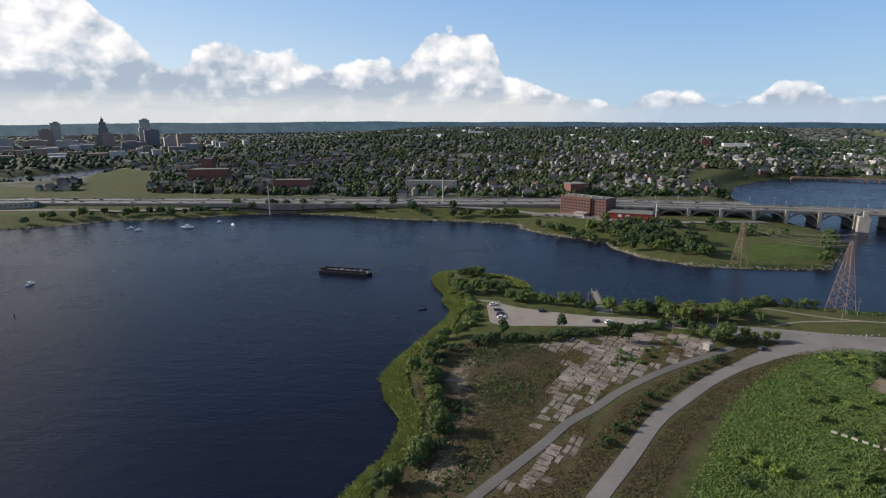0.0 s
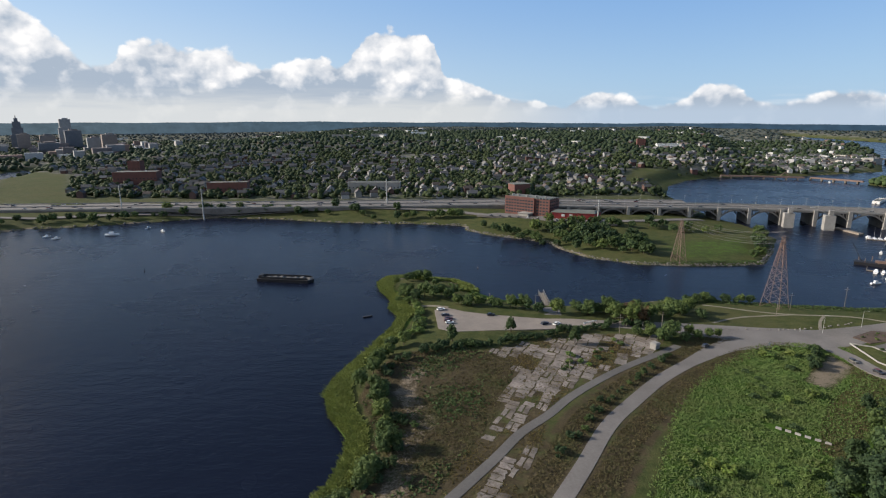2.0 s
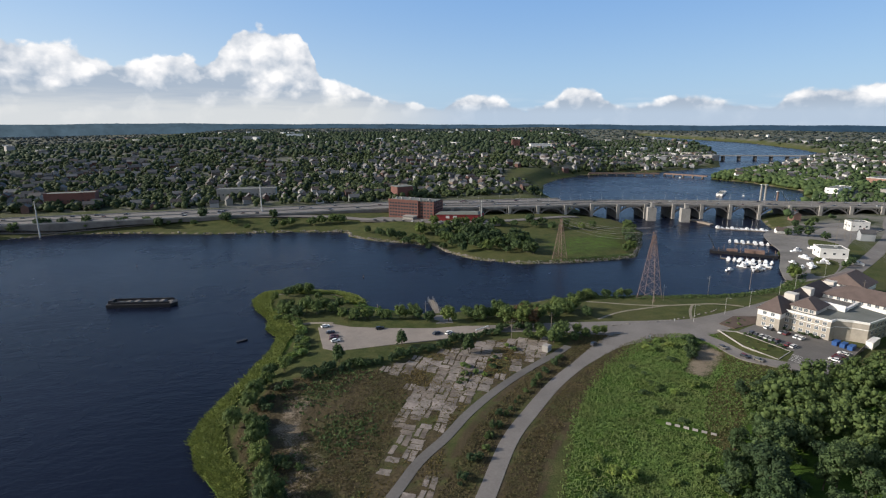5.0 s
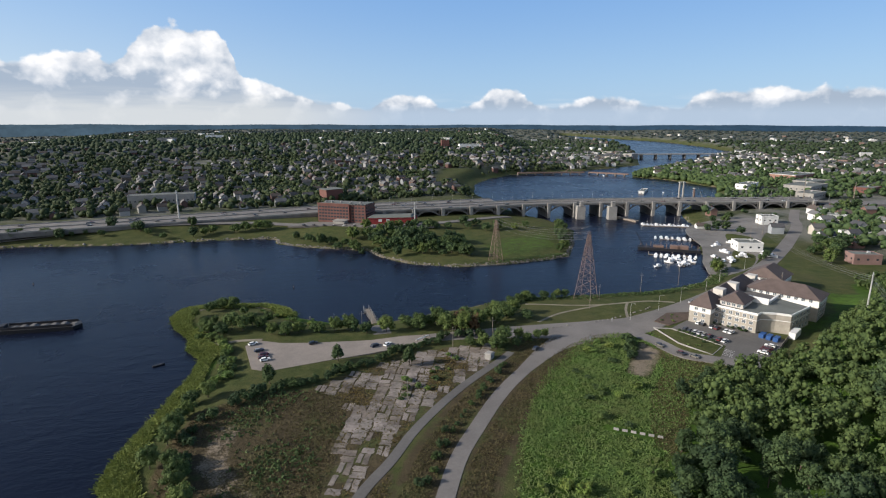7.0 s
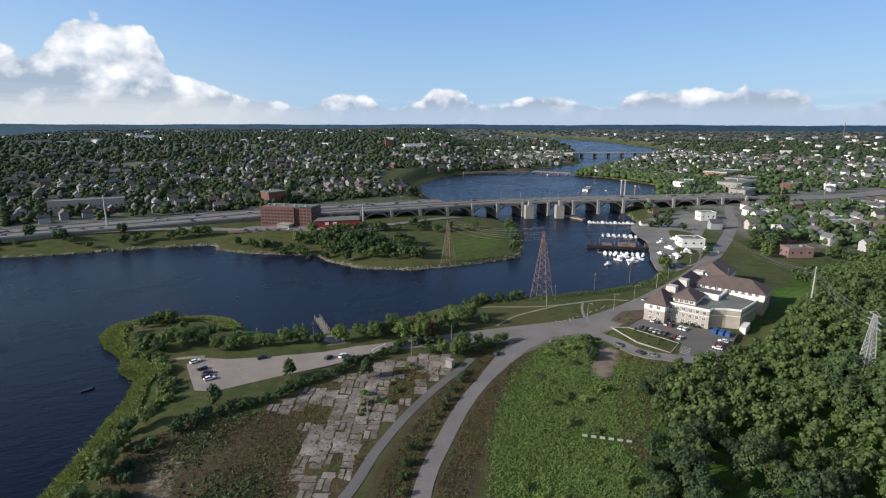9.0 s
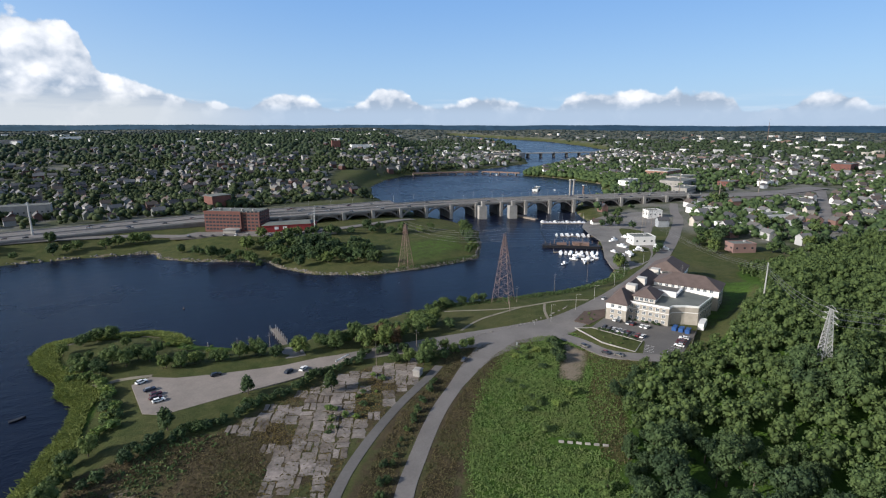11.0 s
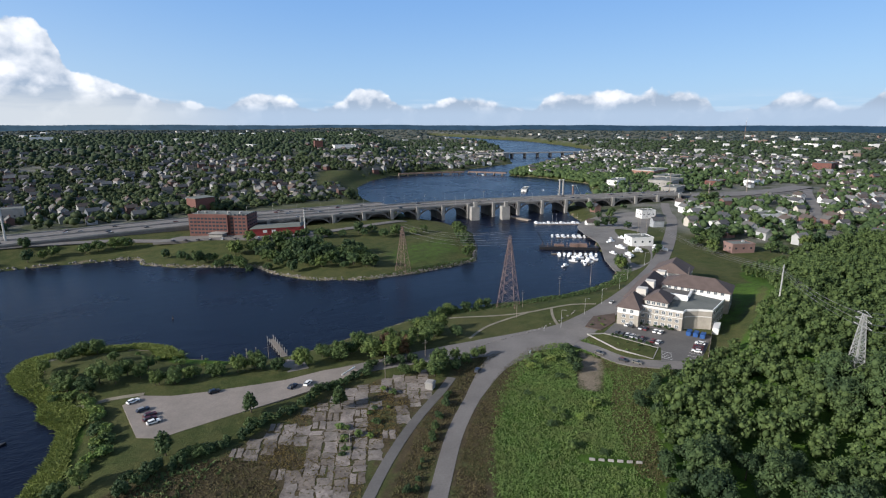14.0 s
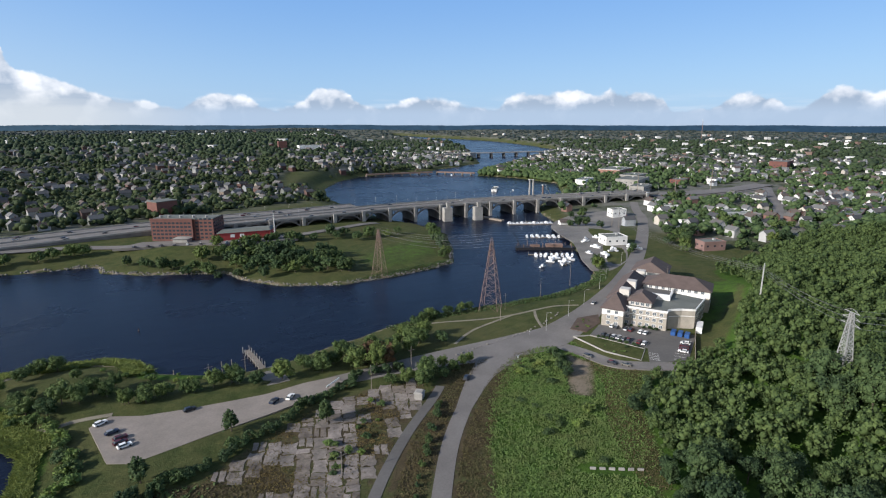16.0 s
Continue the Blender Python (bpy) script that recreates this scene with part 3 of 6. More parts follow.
fine = np.radians(np.arange(-62, 101, 0.36))
coarse = np.radians(np.arange(106, 298, 8))
AZS = np.r_[fine, coarse]
RS = np.r_[1.0, 40, 70, 80 * 1.0105 ** np.arange(0, 394)]
gx, gy = np.sin(AZS)[None] * RS[:, None], np.cos(AZS)[None] * RS[:, None]
shore = inland(gx, gy)
gz = ground_z(gx, gy, shore)
na, nr = len(AZS), len(RS)
i, j = np.meshgrid(np.arange(nr - 1), np.arange(na), indexing="ij")
quads = np.stack([i * na + j, i * na + (j + 1) % na, (i + 1) * na + (j + 1) % na, (i + 1) * na + j], -1).reshape(-1, 4)[:, ::-1]
ground_mesh = mesh_fast("ground", np.stack([gx, gy, gz], -1).reshape(-1, 3), quads, M_GROUND)
ground_mesh.polygons.foreach_set("use_smooth", np.ones(len(quads), bool))
cover = np.zeros((nr, na, 4), np.float32)
soft_in = lambda poly, w: ease(signed(gx, gy, poly), -w, w)
cover[..., 0] = np.maximum.reduce([soft_in(FIELD, 4), soft_in(SLABS, 9), 0.9 * ease(-from_line(gx, gy, ROAD_NEAR), -19, -13) * (soft_in(LUSH, 2) < 0.5)])
cover[..., 1] = np.maximum.reduce([soft_in(LUSH, 4), soft_in(FOREST, 6), 0.8 * ease(-shore, -14, -4) * (gy < 330) * (gx < 60)])
cover[..., 2] = np.maximum(ease(gy - 0.2 * np.abs(gx), 560, 640) * (gx < 520 + 0.5 * (gy - 600)), ease(gx, 440, 500) * (gy > 170) * (gy < 3000)) * ease(shore, 15, 30) * 0.8
cover[..., 2] = np.maximum(cover[..., 2], 0.8 * ease(np.hypot(gx, gy), 1100, 1500) * ease(shore, 10, 40))
cover[..., 2] *= (1 - soft_in(LAWN_CITY, 8)) * (1 - soft_in(LAWN_BASIN, 8))
cover[..., 3] = np.maximum(0.5 * ease(-from_line(gx, gy, ((-11, 92), (-8, 118), (-1, 132), (-9, 154), (-4, 172))), -7, -3), np.maximum(soft_in(DIRT, 5) * 0.66, 0.7 * ease(-np.abs(shore - 1.5), -3, 0)))
cover[..., 1] *= (1 - soft_in(DIRT, 3)) * (1 - 0.55 * soft_in(ROUGH, 5))
cover[..., 1] = np.maximum.reduce([cover[..., 1], 0.5 * soft_in(PARK_LAWN, 16), 0.62 * soft_in(HOTEL_LAWN, 8)])
attribute = ground_mesh.color_attributes.new("cover", "FLOAT_COLOR", "POINT")
attribute.data.foreach_set("color", cover.reshape(-1))
tagged(new("ground", ground_mesh), "grassy riverside land rising to wooded hills", "ground", kind="structure")

ws = 4950
part("water", Shape().add([(ws * math.sin(a), ws * math.cos(a), 0) for a in np.radians(np.arange(0, 360, 6))], [tuple(reversed(range(60)))]), M_WATER)
tagged(bpy.data.objects["water"], "dark blue rippled harbour and river water", "water", kind="structure")


def ribbon(line, width, lift, step=3.0, widths=None):
    """A strip of paving laid over the ground along a line, with a small step at its edges."""
    pts = [Vector(p) for p in line]
    path = []
    for k in range(len(pts) - 1):
        p0, p1, p2, p3 = pts[max(k - 1, 0)], pts[k], pts[k + 1], pts[min(k + 2, len(pts) - 1)]
        n = max(2, int((p2 - p1).length / step))
        for s in range(n):
            t = s / n
            path.append(0.5 * (2 * p1 + (p2 - p0) * t + (2 * p0 - 5 * p1 + 4 * p2 - p3) * t * t + (3 * p1 - p0 - 3 * p2 + p3) * t ** 3))
    path.append(pts[-1])
    v, f = [], []
    for k, p in enumerate(path):
        a, b = path[max(k - 1, 0)], path[min(k + 1, len(path) - 1)]
        side = Vector((b.y - a.y, a.x - b.x)).normalized()
        w = width if widths is None else np.interp(k / (len(path) - 1), *widths)
        z = level(*p)
        for o, dz in ((-0.5, -0.6), (-0.5, 0), (0, 0.03), (0.5, 0), (0.5, -0.6)):
            q = p + side * (o * w)
            v.append((q.x, q.y, max(z, level(q.x, q.y)) + lift + dz if abs(o) == 0.5 else z + lift + dz))
        if k:
            f += [(5 * k - 5 + i, 5 * k - 4 + i, 5 * k + 1 + i, 5 * k + i) for i in range(4)]
    return Shape().add(v, f)


def slab_of(poly, lift, drop=0.6):
    """A flat paved area with a thin edge."""
    z = max(level(*p) for p in poly) + lift
    return Shape().prism(poly[::-1] if sum(a[0] * b[1] - a[1] * b[0] for a, b in zip(poly, poly[1:] + poly[:1])) < 0 else poly, z - drop, z), z


for name, shape, material, label in (
        ("road", ribbon(ROAD_NEAR, 5.4, 0.10, widths=((0, 0.75, 0.9, 1), (5.2, 5.8, 11, 20))), M_ASPHALT, "worn grey asphalt lane between grass verges"),
        ("road", ribbon(ROAD_MAIN, 10, 0.14, widths=((0, 0.06, 0.12, 0.17, 0.22, 0.3, 1), (8, 12, 20, 24, 18, 12, 9))), M_ASPHALT, "pale grey asphalt road along the waterfront"),
        ("road", ribbon(ROAD_HOTEL, 7.5, 0.12), M_ASPHALT, "grey asphalt side road to the hotel"),
        ("path", ribbon(TRACK, 3.6, 0.13), M_ASPHALT_DARK, "cracked grey asphalt track across old concrete")):
    tagged(part(name, shape, material), label, "road", kind="structure")
shape, PARK_Z = slab_of(PARKING, 0.1)
tagged(part("pavement", shape, M_GRAVEL), "pale gravel car park beside the water", "car park", kind="structure")
tagged(part("pavement", ribbon(((316, 254), (345, 270), (390, 306), (440, 356), (490, 374), (530, 372)), 40, 0.08, 5.0, widths=((0, 0.12, 0.35, 0.6, 0.85, 1), (8, 34, 44, 66, 64, 34))), M_YARD), "grey gravel boatyard beside the marina", "boatyard", kind="structure")
shape, LOT_Z = slab_of(HOTEL_LOT, 0.1)
tagged(part("pavement", shape, M_ASPHALT_DARK), "dark asphalt hotel car park", "car park", kind="structure")
bed_shape, _ = slab_of(HOTEL_BED, 0.16)
tagged(part("pavement", bed_shape, M_MULCH), "brown mulched planting bed at the hotel", "planting bed", kind="structure")
for a, b in zip(HOTEL_ISLAND, HOTEL_ISLAND[1:] + HOTEL_ISLAND[:1]):
    tagged(part("trim", Shape().box((a[0] + b[0]) / 2, (a[1] + b[1]) / 2, LOT_Z - 0.5, math.dist(a, b) + 0.2, 0.3, 0.64, math.atan2(b[1] - a[1], b[0] - a[0])), M_CONCRETE), "pale concrete kerb round the grass island", "kerb", kind="structure")


# ---- plants ----
rng = np.random.default_rng(7)


def ico():
    bm = bmesh.new()
    bmesh.ops.create_icosphere(bm, subdivisions=1, radius=1.0)
    v = np.array([p.co[:] for p in bm.verts])
    f = np.array([[p.index for p in q.verts] for q in bm.faces])
    bm.free()
    return v, f


ICO_V, ICO_F = ico()


def leaf_cards(points, normals, size, droop=0.35):
    """Small bent leaf clumps at points, facing roughly along the normals."""
    n = len(points)
    nn = normals + rng.normal(0, 0.55, (n, 3))
    nn /= np.linalg.norm(nn, axis=1, keepdims=True) + 1e-9
    u = np.cross(nn, rng.normal(0, 1, (n, 3)))
    u /= np.linalg.norm(u, axis=1, keepdims=True) + 1e-9
    w = np.cross(nn, u)
    s = size * rng.uniform(0.6, 1.3, (n, 1))
    a = points - u * s + w * s * rng.uniform(-0.4, 0.4, (n, 1))
    b = points - w * s * 0.8 - nn * s * droop
    c = points + u * s + w * s * rng.uniform(-0.4, 0.4, (n, 1))
    d = points + w * s * 0.8 - nn * s * droop
    v = np.stack([a, b, c, d], 1).reshape(-1, 3)
    k = np.arange(n)[:, None] * 4
    return v, np.concatenate([k + np.array([[0, 1, 2]]), k + np.array([[0, 2, 3]])])


def crown_arrays(radius, height, base, lobes, leaves, leaf, spiky=False):
    """A crown of several uneven heaps of leaf clumps, from base up to height."""
    lobes = int(lobes * 1.7)
    mid, half = (base + height) / 2, (height - base) / 2
    vs, fs, n0 = [], [], 0
    centres, radii = [], []
    for q in range(lobes):
        a = 2.4 * q + rng.uniform(0, 0.8)
        h = -0.75 + 1.6 * (q + 0.5) / lobes
        spread = (1 - 0.75 * (h + 1) / 2) if spiky else math.sqrt(max(0.05, 1 - h * h * 0.8))
        r = rng.uniform(0.3, 0.72) * spread
        centres.append((radius * r * math.cos(a), radius * r * math.sin(a), mid + half * h * 0.72))
        radii.append(radius * rng.uniform(0.3, 0.47) * (spread ** 0.5))
    for c, r in zip(centres, radii):
        k = ICO_V * (r * rng.uniform(0.5, 0.78, (len(ICO_V), 1))) * (1, 1, min(1.15, half / radius + 0.15)) + c
        vs.append(k), fs.append(ICO_F + n0)
        n0 += len(k)
    per = rng.choice(lobes, leaves, p=np.array(radii) ** 2 / np.sum(np.array(radii) ** 2))
    way = rng.normal(0, 1, (leaves, 3))
    way[:, 2] = np.where(way[:, 2] < -0.5, -way[:, 2], way[:, 2])
    way /= np.linalg.norm(way, axis=1, keepdims=True)
    pts = np.array(centres)[per] + way * (np.array(radii)[per] * rng.uniform(0.78, 1.1, leaves))[:, None] * (1, 1, min(1.15, half / radius + 0.15))
    v, f = leaf_cards(pts, way, leaf)
    vs.append(v), fs.append(f + n0)
    return np.concatenate(vs), np.concatenate(fs)


def trunk_shape(height, r, limbs, reach):
    s = Shape().rod((0, 0, -0.6), (0.1, 0.05, height * 0.5), r, r * 0.6, 7)
    s.rod((0.1, 0.05, height * 0.5), (0.05, 0.2, height * 0.8), r * 0.6, r * 0.2, 6)
    for q in range(limbs):
        a = q * 2.4
        z = height * (0.3 + 0.35 * q / limbs)
        s.rod((0.05, 0.03, z), (math.cos(a) * reach, math.sin(a) * reach, z + height * 0.25), r * 0.4, r * 0.1, 5)
    return s


class Plants:
    """Templates of one kind of tree or bush, each placed once and then copied."""

    def __init__(self, name, label, category, group, variants):
        self.name, self.label, self.category, self.group, self.variants, self.made, self.count = name, label, category, group, variants, {}, 0

    def put(self, x, y, scale=1.0, which=None):
        k = int(rng.integers(len(self.variants))) if which is None else which
        z = level(x, y)
        m = pose(x, y, z, 0, 0, float(rng.uniform(0, 360))) @ Matrix.Scale(scale, 4)
        if k in self.made:
            o = copy_thing(self.made[k][0], m @ Matrix.Scale(1 / self.made[k][1], 4))
        else:
            height, radius, base, lobes, leaves, leaf, material, spiky = self.variants[k]
            o = thing(self.name, self.label, self.category, group=self.group)
            part("trunk", trunk_shape(height, 0.028 * height, 5, radius * 0.5), M_BARK, o)
            part("crown", mesh_fast("crown", *crown_arrays(radius, height, base, lobes, leaves, leaf, spiky), material), None, o)
            o.matrix_basis = m
            self.made[k] = (o, scale)
        self.count += 1
        return o


wood_tree = Plants("tree", "broadleaf tree with a full green crown in the wood", "tree", "trees of the wood",
                   [(12, 4.6, 2.5, 9, 1150, 0.3, M_LEAF, False), (10.5, 4.2, 2.0, 8, 1100, 0.29, M_LEAF_DARK, False), (13, 4.0, 3.0, 9, 1150, 0.29, M_LEAF, False),
                    (11, 5.0, 2.2, 10, 1200, 0.31, M_LEAF_DARK, False), (9, 3.6, 1.6, 7, 950, 0.28, M_LEAF, False)])
shore_tree = Plants("bank_tree", "small leafy tree on the riverbank", "tree", "trees on the near bank",
                    [(9.4, 5.4, 0.5, 10, 900, 0.36, M_LEAF_BRIGHT, False), (8.0, 5.2, 0.3, 9, 860, 0.34, M_LEAF, False), (10.6, 5.2, 0.8, 10, 900, 0.36, M_LEAF_BRIGHT, False)])
russet_tree = Plants("russet_tree", "tree with russet brown foliage by the road", "tree", "trees on the near bank", [(10, 5.4, 1.0, 10, 600, 0.46, M_LEAF_RED, False)])
conifer = Plants("conifer", "dark green pine standing by the car park", "conifer", "pines by the car park", [(9.0, 4.2, 0.6, 10, 560, 0.42, M_LEAF_DARK, True)])
park_tree = Plants("park_tree", "round-crowned park tree on the far bank", "tree", "trees of the far park",
                   [(12, 7.0, 0.4, 9, 330, 0.75, M_LEAF_BRIGHT, False), (10.5, 6.6, 0.4, 8, 300, 0.7, M_LEAF, False), (14, 6.8, 0.6, 9, 330, 0.85, M_LEAF_DARK, False)])
bush = Plants("bush", "low leafy bush in rough grass", "bush", "bushes", [(2.8, 2.6, 0.0, 6, 200, 0.34, M_WEED, False), (2.6, 3.0, 0.0, 7, 200, 0.34, M_LEAF, False), (3.2, 2.4, 0.0, 6, 200, 0.34, M_WEED, False)])
hedge_bush = Plants("shrub", "dark shrub in an overgrown hedge", "shrub", "hedge shrubs", [(3.6, 3.0, 0.0, 7, 240, 0.36, M_LEAF_DARK, False), (4.6, 2.8, 0.0, 7, 240, 0.36, M_LEAF_DARK, False), (3.4, 2.8, 0.0, 7, 240, 0.36, M_LEAF, False)])


def keep_off(x, y):
    ok = (from_line(x, y, ROAD_NEAR) > 4.0) & (from_line(x, y, TRACK) > 2.6) & (from_line(x, y, ROAD_MAIN) > 7.5) & (from_line(x, y, ROAD_HOTEL) > 4.2)
    return ok & (signed(x, y, PARKING) < -0.5) & (signed(x, y, HOTEL_LOT) < -0.5)


def along(line, step, jitter):
    for (ax, ay), (bx, by) in zip(line, line[1:]):
        n = max(1, int(math.hypot(bx - ax, by - ay) / step))
        for q in range(n):
            t = (q + rng.uniform(0.1, 0.9)) / n
            yield ax + (bx - ax) * t + rng.normal(0, jitter), ay + (by - ay) * t + rng.normal(0, jitter)


# the wood on the hill
joined_v, joined_f, joined_n = [], [], 0
WOOD = []
for gx0 in np.arange(95, 625, 8.4):
    for gy0 in np.arange(-80, 220, 8.4):
        x, y = gx0 + rng.uniform(-3, 3), gy0 + rng.uniform(-3, 3)
        if math.degrees(math.atan2(x, y)) < 96 and math.hypot(x, y) > 105:
            WOOD.append((x, y))
WOOD = [p for p in WOOD if signed(np.array(p[0]), np.array(p[1]), FOREST) > 1.0]
WOOD.sort(key=lambda p: math.hypot(p[0], p[1]))
for k, (x, y) in enumerate(WOOD):
    s = float(rng.uniform(0.8, 1.25)) * (0.7 if signed(np.array(x), np.array(y), FOREST) < 9 else 1.0)
    if k < 110:
        wood_tree.put(x, y, s)
    else:
        v, f = crown_arrays(5.0, 11.5, 0.5, 7, 230, 0.5)
        joined_v.append(v * s + (x, y, level(x, y))), joined_f.append(f + joined_n)
        joined_n += len(v)
if joined_v:
    tagged(new("woodland", mesh_fast("woodland", np.concatenate(joined_v), np.concatenate(joined_f), M_LEAF)), "dense green treetops farther up the wooded hill", "woodland", kind="stuff")

for x, y in ((205, 80), (208, 89), (200, 84), (212, 77), (206, 94), (198, 91), (203, 73), (195, 79)):
    wood_tree.put(x, y, float(rng.uniform(1.25, 1.5)))

# undergrowth at the edge of the wood
for q in range(300):
    x, y = float(rng.uniform(98, 215)), float(rng.uniform(20, 142))
    if -3 < float(signed(np.array(x), np.array(y), FOREST)) < 22 and keep_off(np.array([x]), np.array([y]))[0]:
        hedge_bush.put(x, y, float(rng.uniform(0.7, 1.35)))

# the near bank, the point and the car park
for x, y in along(((-29, 84), (-19, 100), (-14, 116), (-13, 130), (-19, 145), (-24, 160), (-21, 178), (-14, 192), (-9, 204)), 5.0, 1.6):
    shore_tree.put(x, y, float(rng.uniform(0.5, 0.85)))
for x, y in along(((-24, 88), (-12, 108), (-10, 128), (-15, 150), (-17, 170), (-8, 190)), 4.5, 2.4):
    hedge_bush.put(x, y, float(rng.uniform(0.6, 1.1)))
for x, y, s in ((-17, 300, 0.75), (-9, 307, 0.9), (-3, 311, 1.05), (3, 309, 0.9), (8, 293, 0.6), (-10, 274, 0.9), (-4, 268, 1.05), (1, 273, 1.1), (6, 268, 1.0), (11, 273, 0.9), (15, 268, 0.9), (-12, 283, 0.85),
                (19, 275, 0.8), (-7, 287, 0.6)):
    shore_tree.put(x, y, s * 0.82)
for x, y in along(((15, 260), (29, 254), (40, 251), (53, 249), (64, 245)), 3.8, 1.6):
    shore_tree.put(x, y, float(rng.uniform(0.55, 0.85)))
for x, y in along(((20, 300), (26, 288), (31, 274), (42, 264), (56, 257)), 3.2, 3.0):
    bush.put(x, y, float(rng.uniform(0.4, 0.8)))
for x, y in along(((78, 240), (88, 236), (98, 232), (108, 228), (120, 226), (134, 228), (146, 226)), 3.6, 3.4):
    shore_tree.put(x, y, float(rng.uniform(0.75, 1.1)))
for x, y in along(((80, 248), (95, 243), (110, 240), (128, 238), (145, 240)), 5.0, 3.0):
    shore_tree.put(x, y, float(rng.uniform(0.6, 0.95)))
for x, y in ((106, 228), (112, 221), (117, 227), (111, 232)):
    russet_tree.put(x, y, float(rng.uniform(0.75, 0.95)))
for x, y in along(((150, 254), (165, 258), (180, 256), (194, 253)), 4.2, 1.5):
    shore_tree.put(x, y, float(rng.uniform(0.4, 0.65)))
for x, y in ((43, 213), (13, 202), (71, 198)):
    conifer.put(x, y, float(rng.uniform(0.9, 1.05)))
for x, y in along(((-4, 190), (10, 195), (30, 197), (44, 203), (56, 206), (70, 211), (88, 216), (100, 219), (116, 213)), 2.2, 1.2):
    hedge_bush.put(x, y, float(rng.uniform(0.6, 1.05)))
for x, y, s in ((113, 197, 0.8), (118, 201, 0.95), (109, 202, 0.7), (124, 197, 0.6), (131, 199, 0.55), (137, 200, 0.5), (129, 204, 0.55), (142, 201, 0.45), (122, 205, 0.7), (104, 206, 0.6)):
    shore_tree.put(x, y, s)
for x, y in along(((38, 106), (53, 126), (66, 142), (82, 157), (99, 172), (112, 184)), 4.0, 0.7):
    hedge_bush.put(x, y, float(rng.uniform(0.3, 0.75)))
for x, y in along(((-8, 208), (-3, 222), (-2, 236), (-3, 250), (-8, 262), (-13, 276)), 2.8, 1.4):
    bush.put(x, y, float(rng.uniform(0.7, 1.3)))
for q in range(46):
    x, y = float(rng.uniform(50, 92)), float(rng.uniform(168, 200))
    if abs((y - 158) - 0.95 * (x - 46)) < 11 and from_line(np.array(x), np.array(y), TRACK) > 8:
        bush.put(x, y, float(rng.uniform(0.3, 0.75)), q % 2)
for q in range(260):
    x, y = float(rng.uniform(60, 192)), float(rng.uniform(70, 192))
    if ripple(np.array(x), np.array(y), 9.0) > -0.3 and signed(np.array(x), np.array(y), ROUGH) < 0 and signed(np.array(x), np.array(y), LUSH) > 3 and signed(np.array(x), np.array(y), DIRT) < -3 and from_line(np.array(x), np.array(y), ((116, 121), (129, 107))) > 5:
        bush.put(x, y, float(rng.uniform(0.3, 1.05)))
for x, y in along(((178, 184), (172, 176), (163, 165)), 2.2, 0.8):
    hedge_bush.put(x, y, 0.9)

# planting at the hotel
for x, y in along(((206, 181), (208, 173), (210.5, 160)), 1.5, 0.4):
    hedge_bush.put(x, y, float(rng.uniform(0.28, 0.42)))
for q in range(40):
    x, y = float(rng.uniform(195, 234)), float(rng.uniform(153, 202))
    if max(float(signed(np.array(x), np.array(y), HOTEL_BED)), float(signed(np.array(x), np.array(y), HOTEL_ISLAND))) > 1.0:
        bush.put(x, y, float(rng.uniform(0.2, 0.4)))
for x, y in along(((230, 180.5), (236, 164)), 2.2, 0.3):
    hedge_bush.put(x, y, float(rng.uniform(0.3, 0.45)))
# trees of the boatyard and the east road
for x, y, s_ in ((322, 259, 0.8), (326, 264, 0.7), (438, 363, 0.75), (444, 358, 0.7), (445, 342, 0.7), (432, 368, 0.6), (454, 267, 1.0), (462, 262, 1.1), (448, 258, 0.9), (470, 272, 0.9), (375, 266, 0.5), (385, 270, 0.5),
                 (424, 247, 0.8), (412, 240, 0.7), (635, 370, 1.1), (645, 364, 1.0), (625, 374, 0.9), (558, 278, 1.1), (548, 272, 1.0), (566, 286, 1.0), (540, 264, 0.9), (480, 390, 0.7), (470, 396, 0.6), (500, 402, 0.7)):
    park_tree.put(x, y, s_)

# the far park and its waterfront
for x, y in along(((60, 490), (75, 466), (92, 448), (104, 430), (118, 408), (134, 398), (150, 382), (166, 374), (180, 366)), 7, 3.0):
    park_tree.put(x, y, float(rng.uniform(0.45, 0.8)))
for x, y in along(((120, 440), (140, 415), (160, 396), (178, 380), (172, 400), (150, 420), (130, 450), (165, 430), (190, 410), (150, 445), (110, 470)), 5.5, 5):
    park_tree.put(x, y, float(rng.uniform(0.7, 1.0)))
for x, y in along(((125, 484), (161, 480), (200, 468), (235, 458), (256, 446), (276, 446)), 8, 4):
    park_tree.put(x, y, float(rng.uniform(0.6, 0.95)))
for x, y in along(((256, 356), (268, 370), (282, 390), (298, 414), (312, 440)), 5, 3):
    park_tree.put(x, y, float(rng.uniform(0.5, 0.8)))
for x, y in along(((-470, 490), (-400, 535), (-330, 550), (-240, 582), (-180, 582), (-127, 570), (-50, 552), (17, 534), (50, 535)), 10, 5):
    if level(x, y) > 1.5:
        park_tree.put(x, y, float(rng.uniform(0.4, 0.95)))

for q in range(40):
    x, y = float(rng.uniform(425, 570)), float(rng.uniform(196, 300))
    if from_line(np.array(x), np.array(y), ROAD_MAIN) > 18 and signed(np.array(x), np.array(y), FOREST) < 0 and min(math.hypot(x - 422, y - 222), math.hypot(x - 492, y - 352), math.hypot(x - 560, y - 262)) > 17:
        park_tree.put(x, y, float(rng.uniform(0.5, 0.9)))


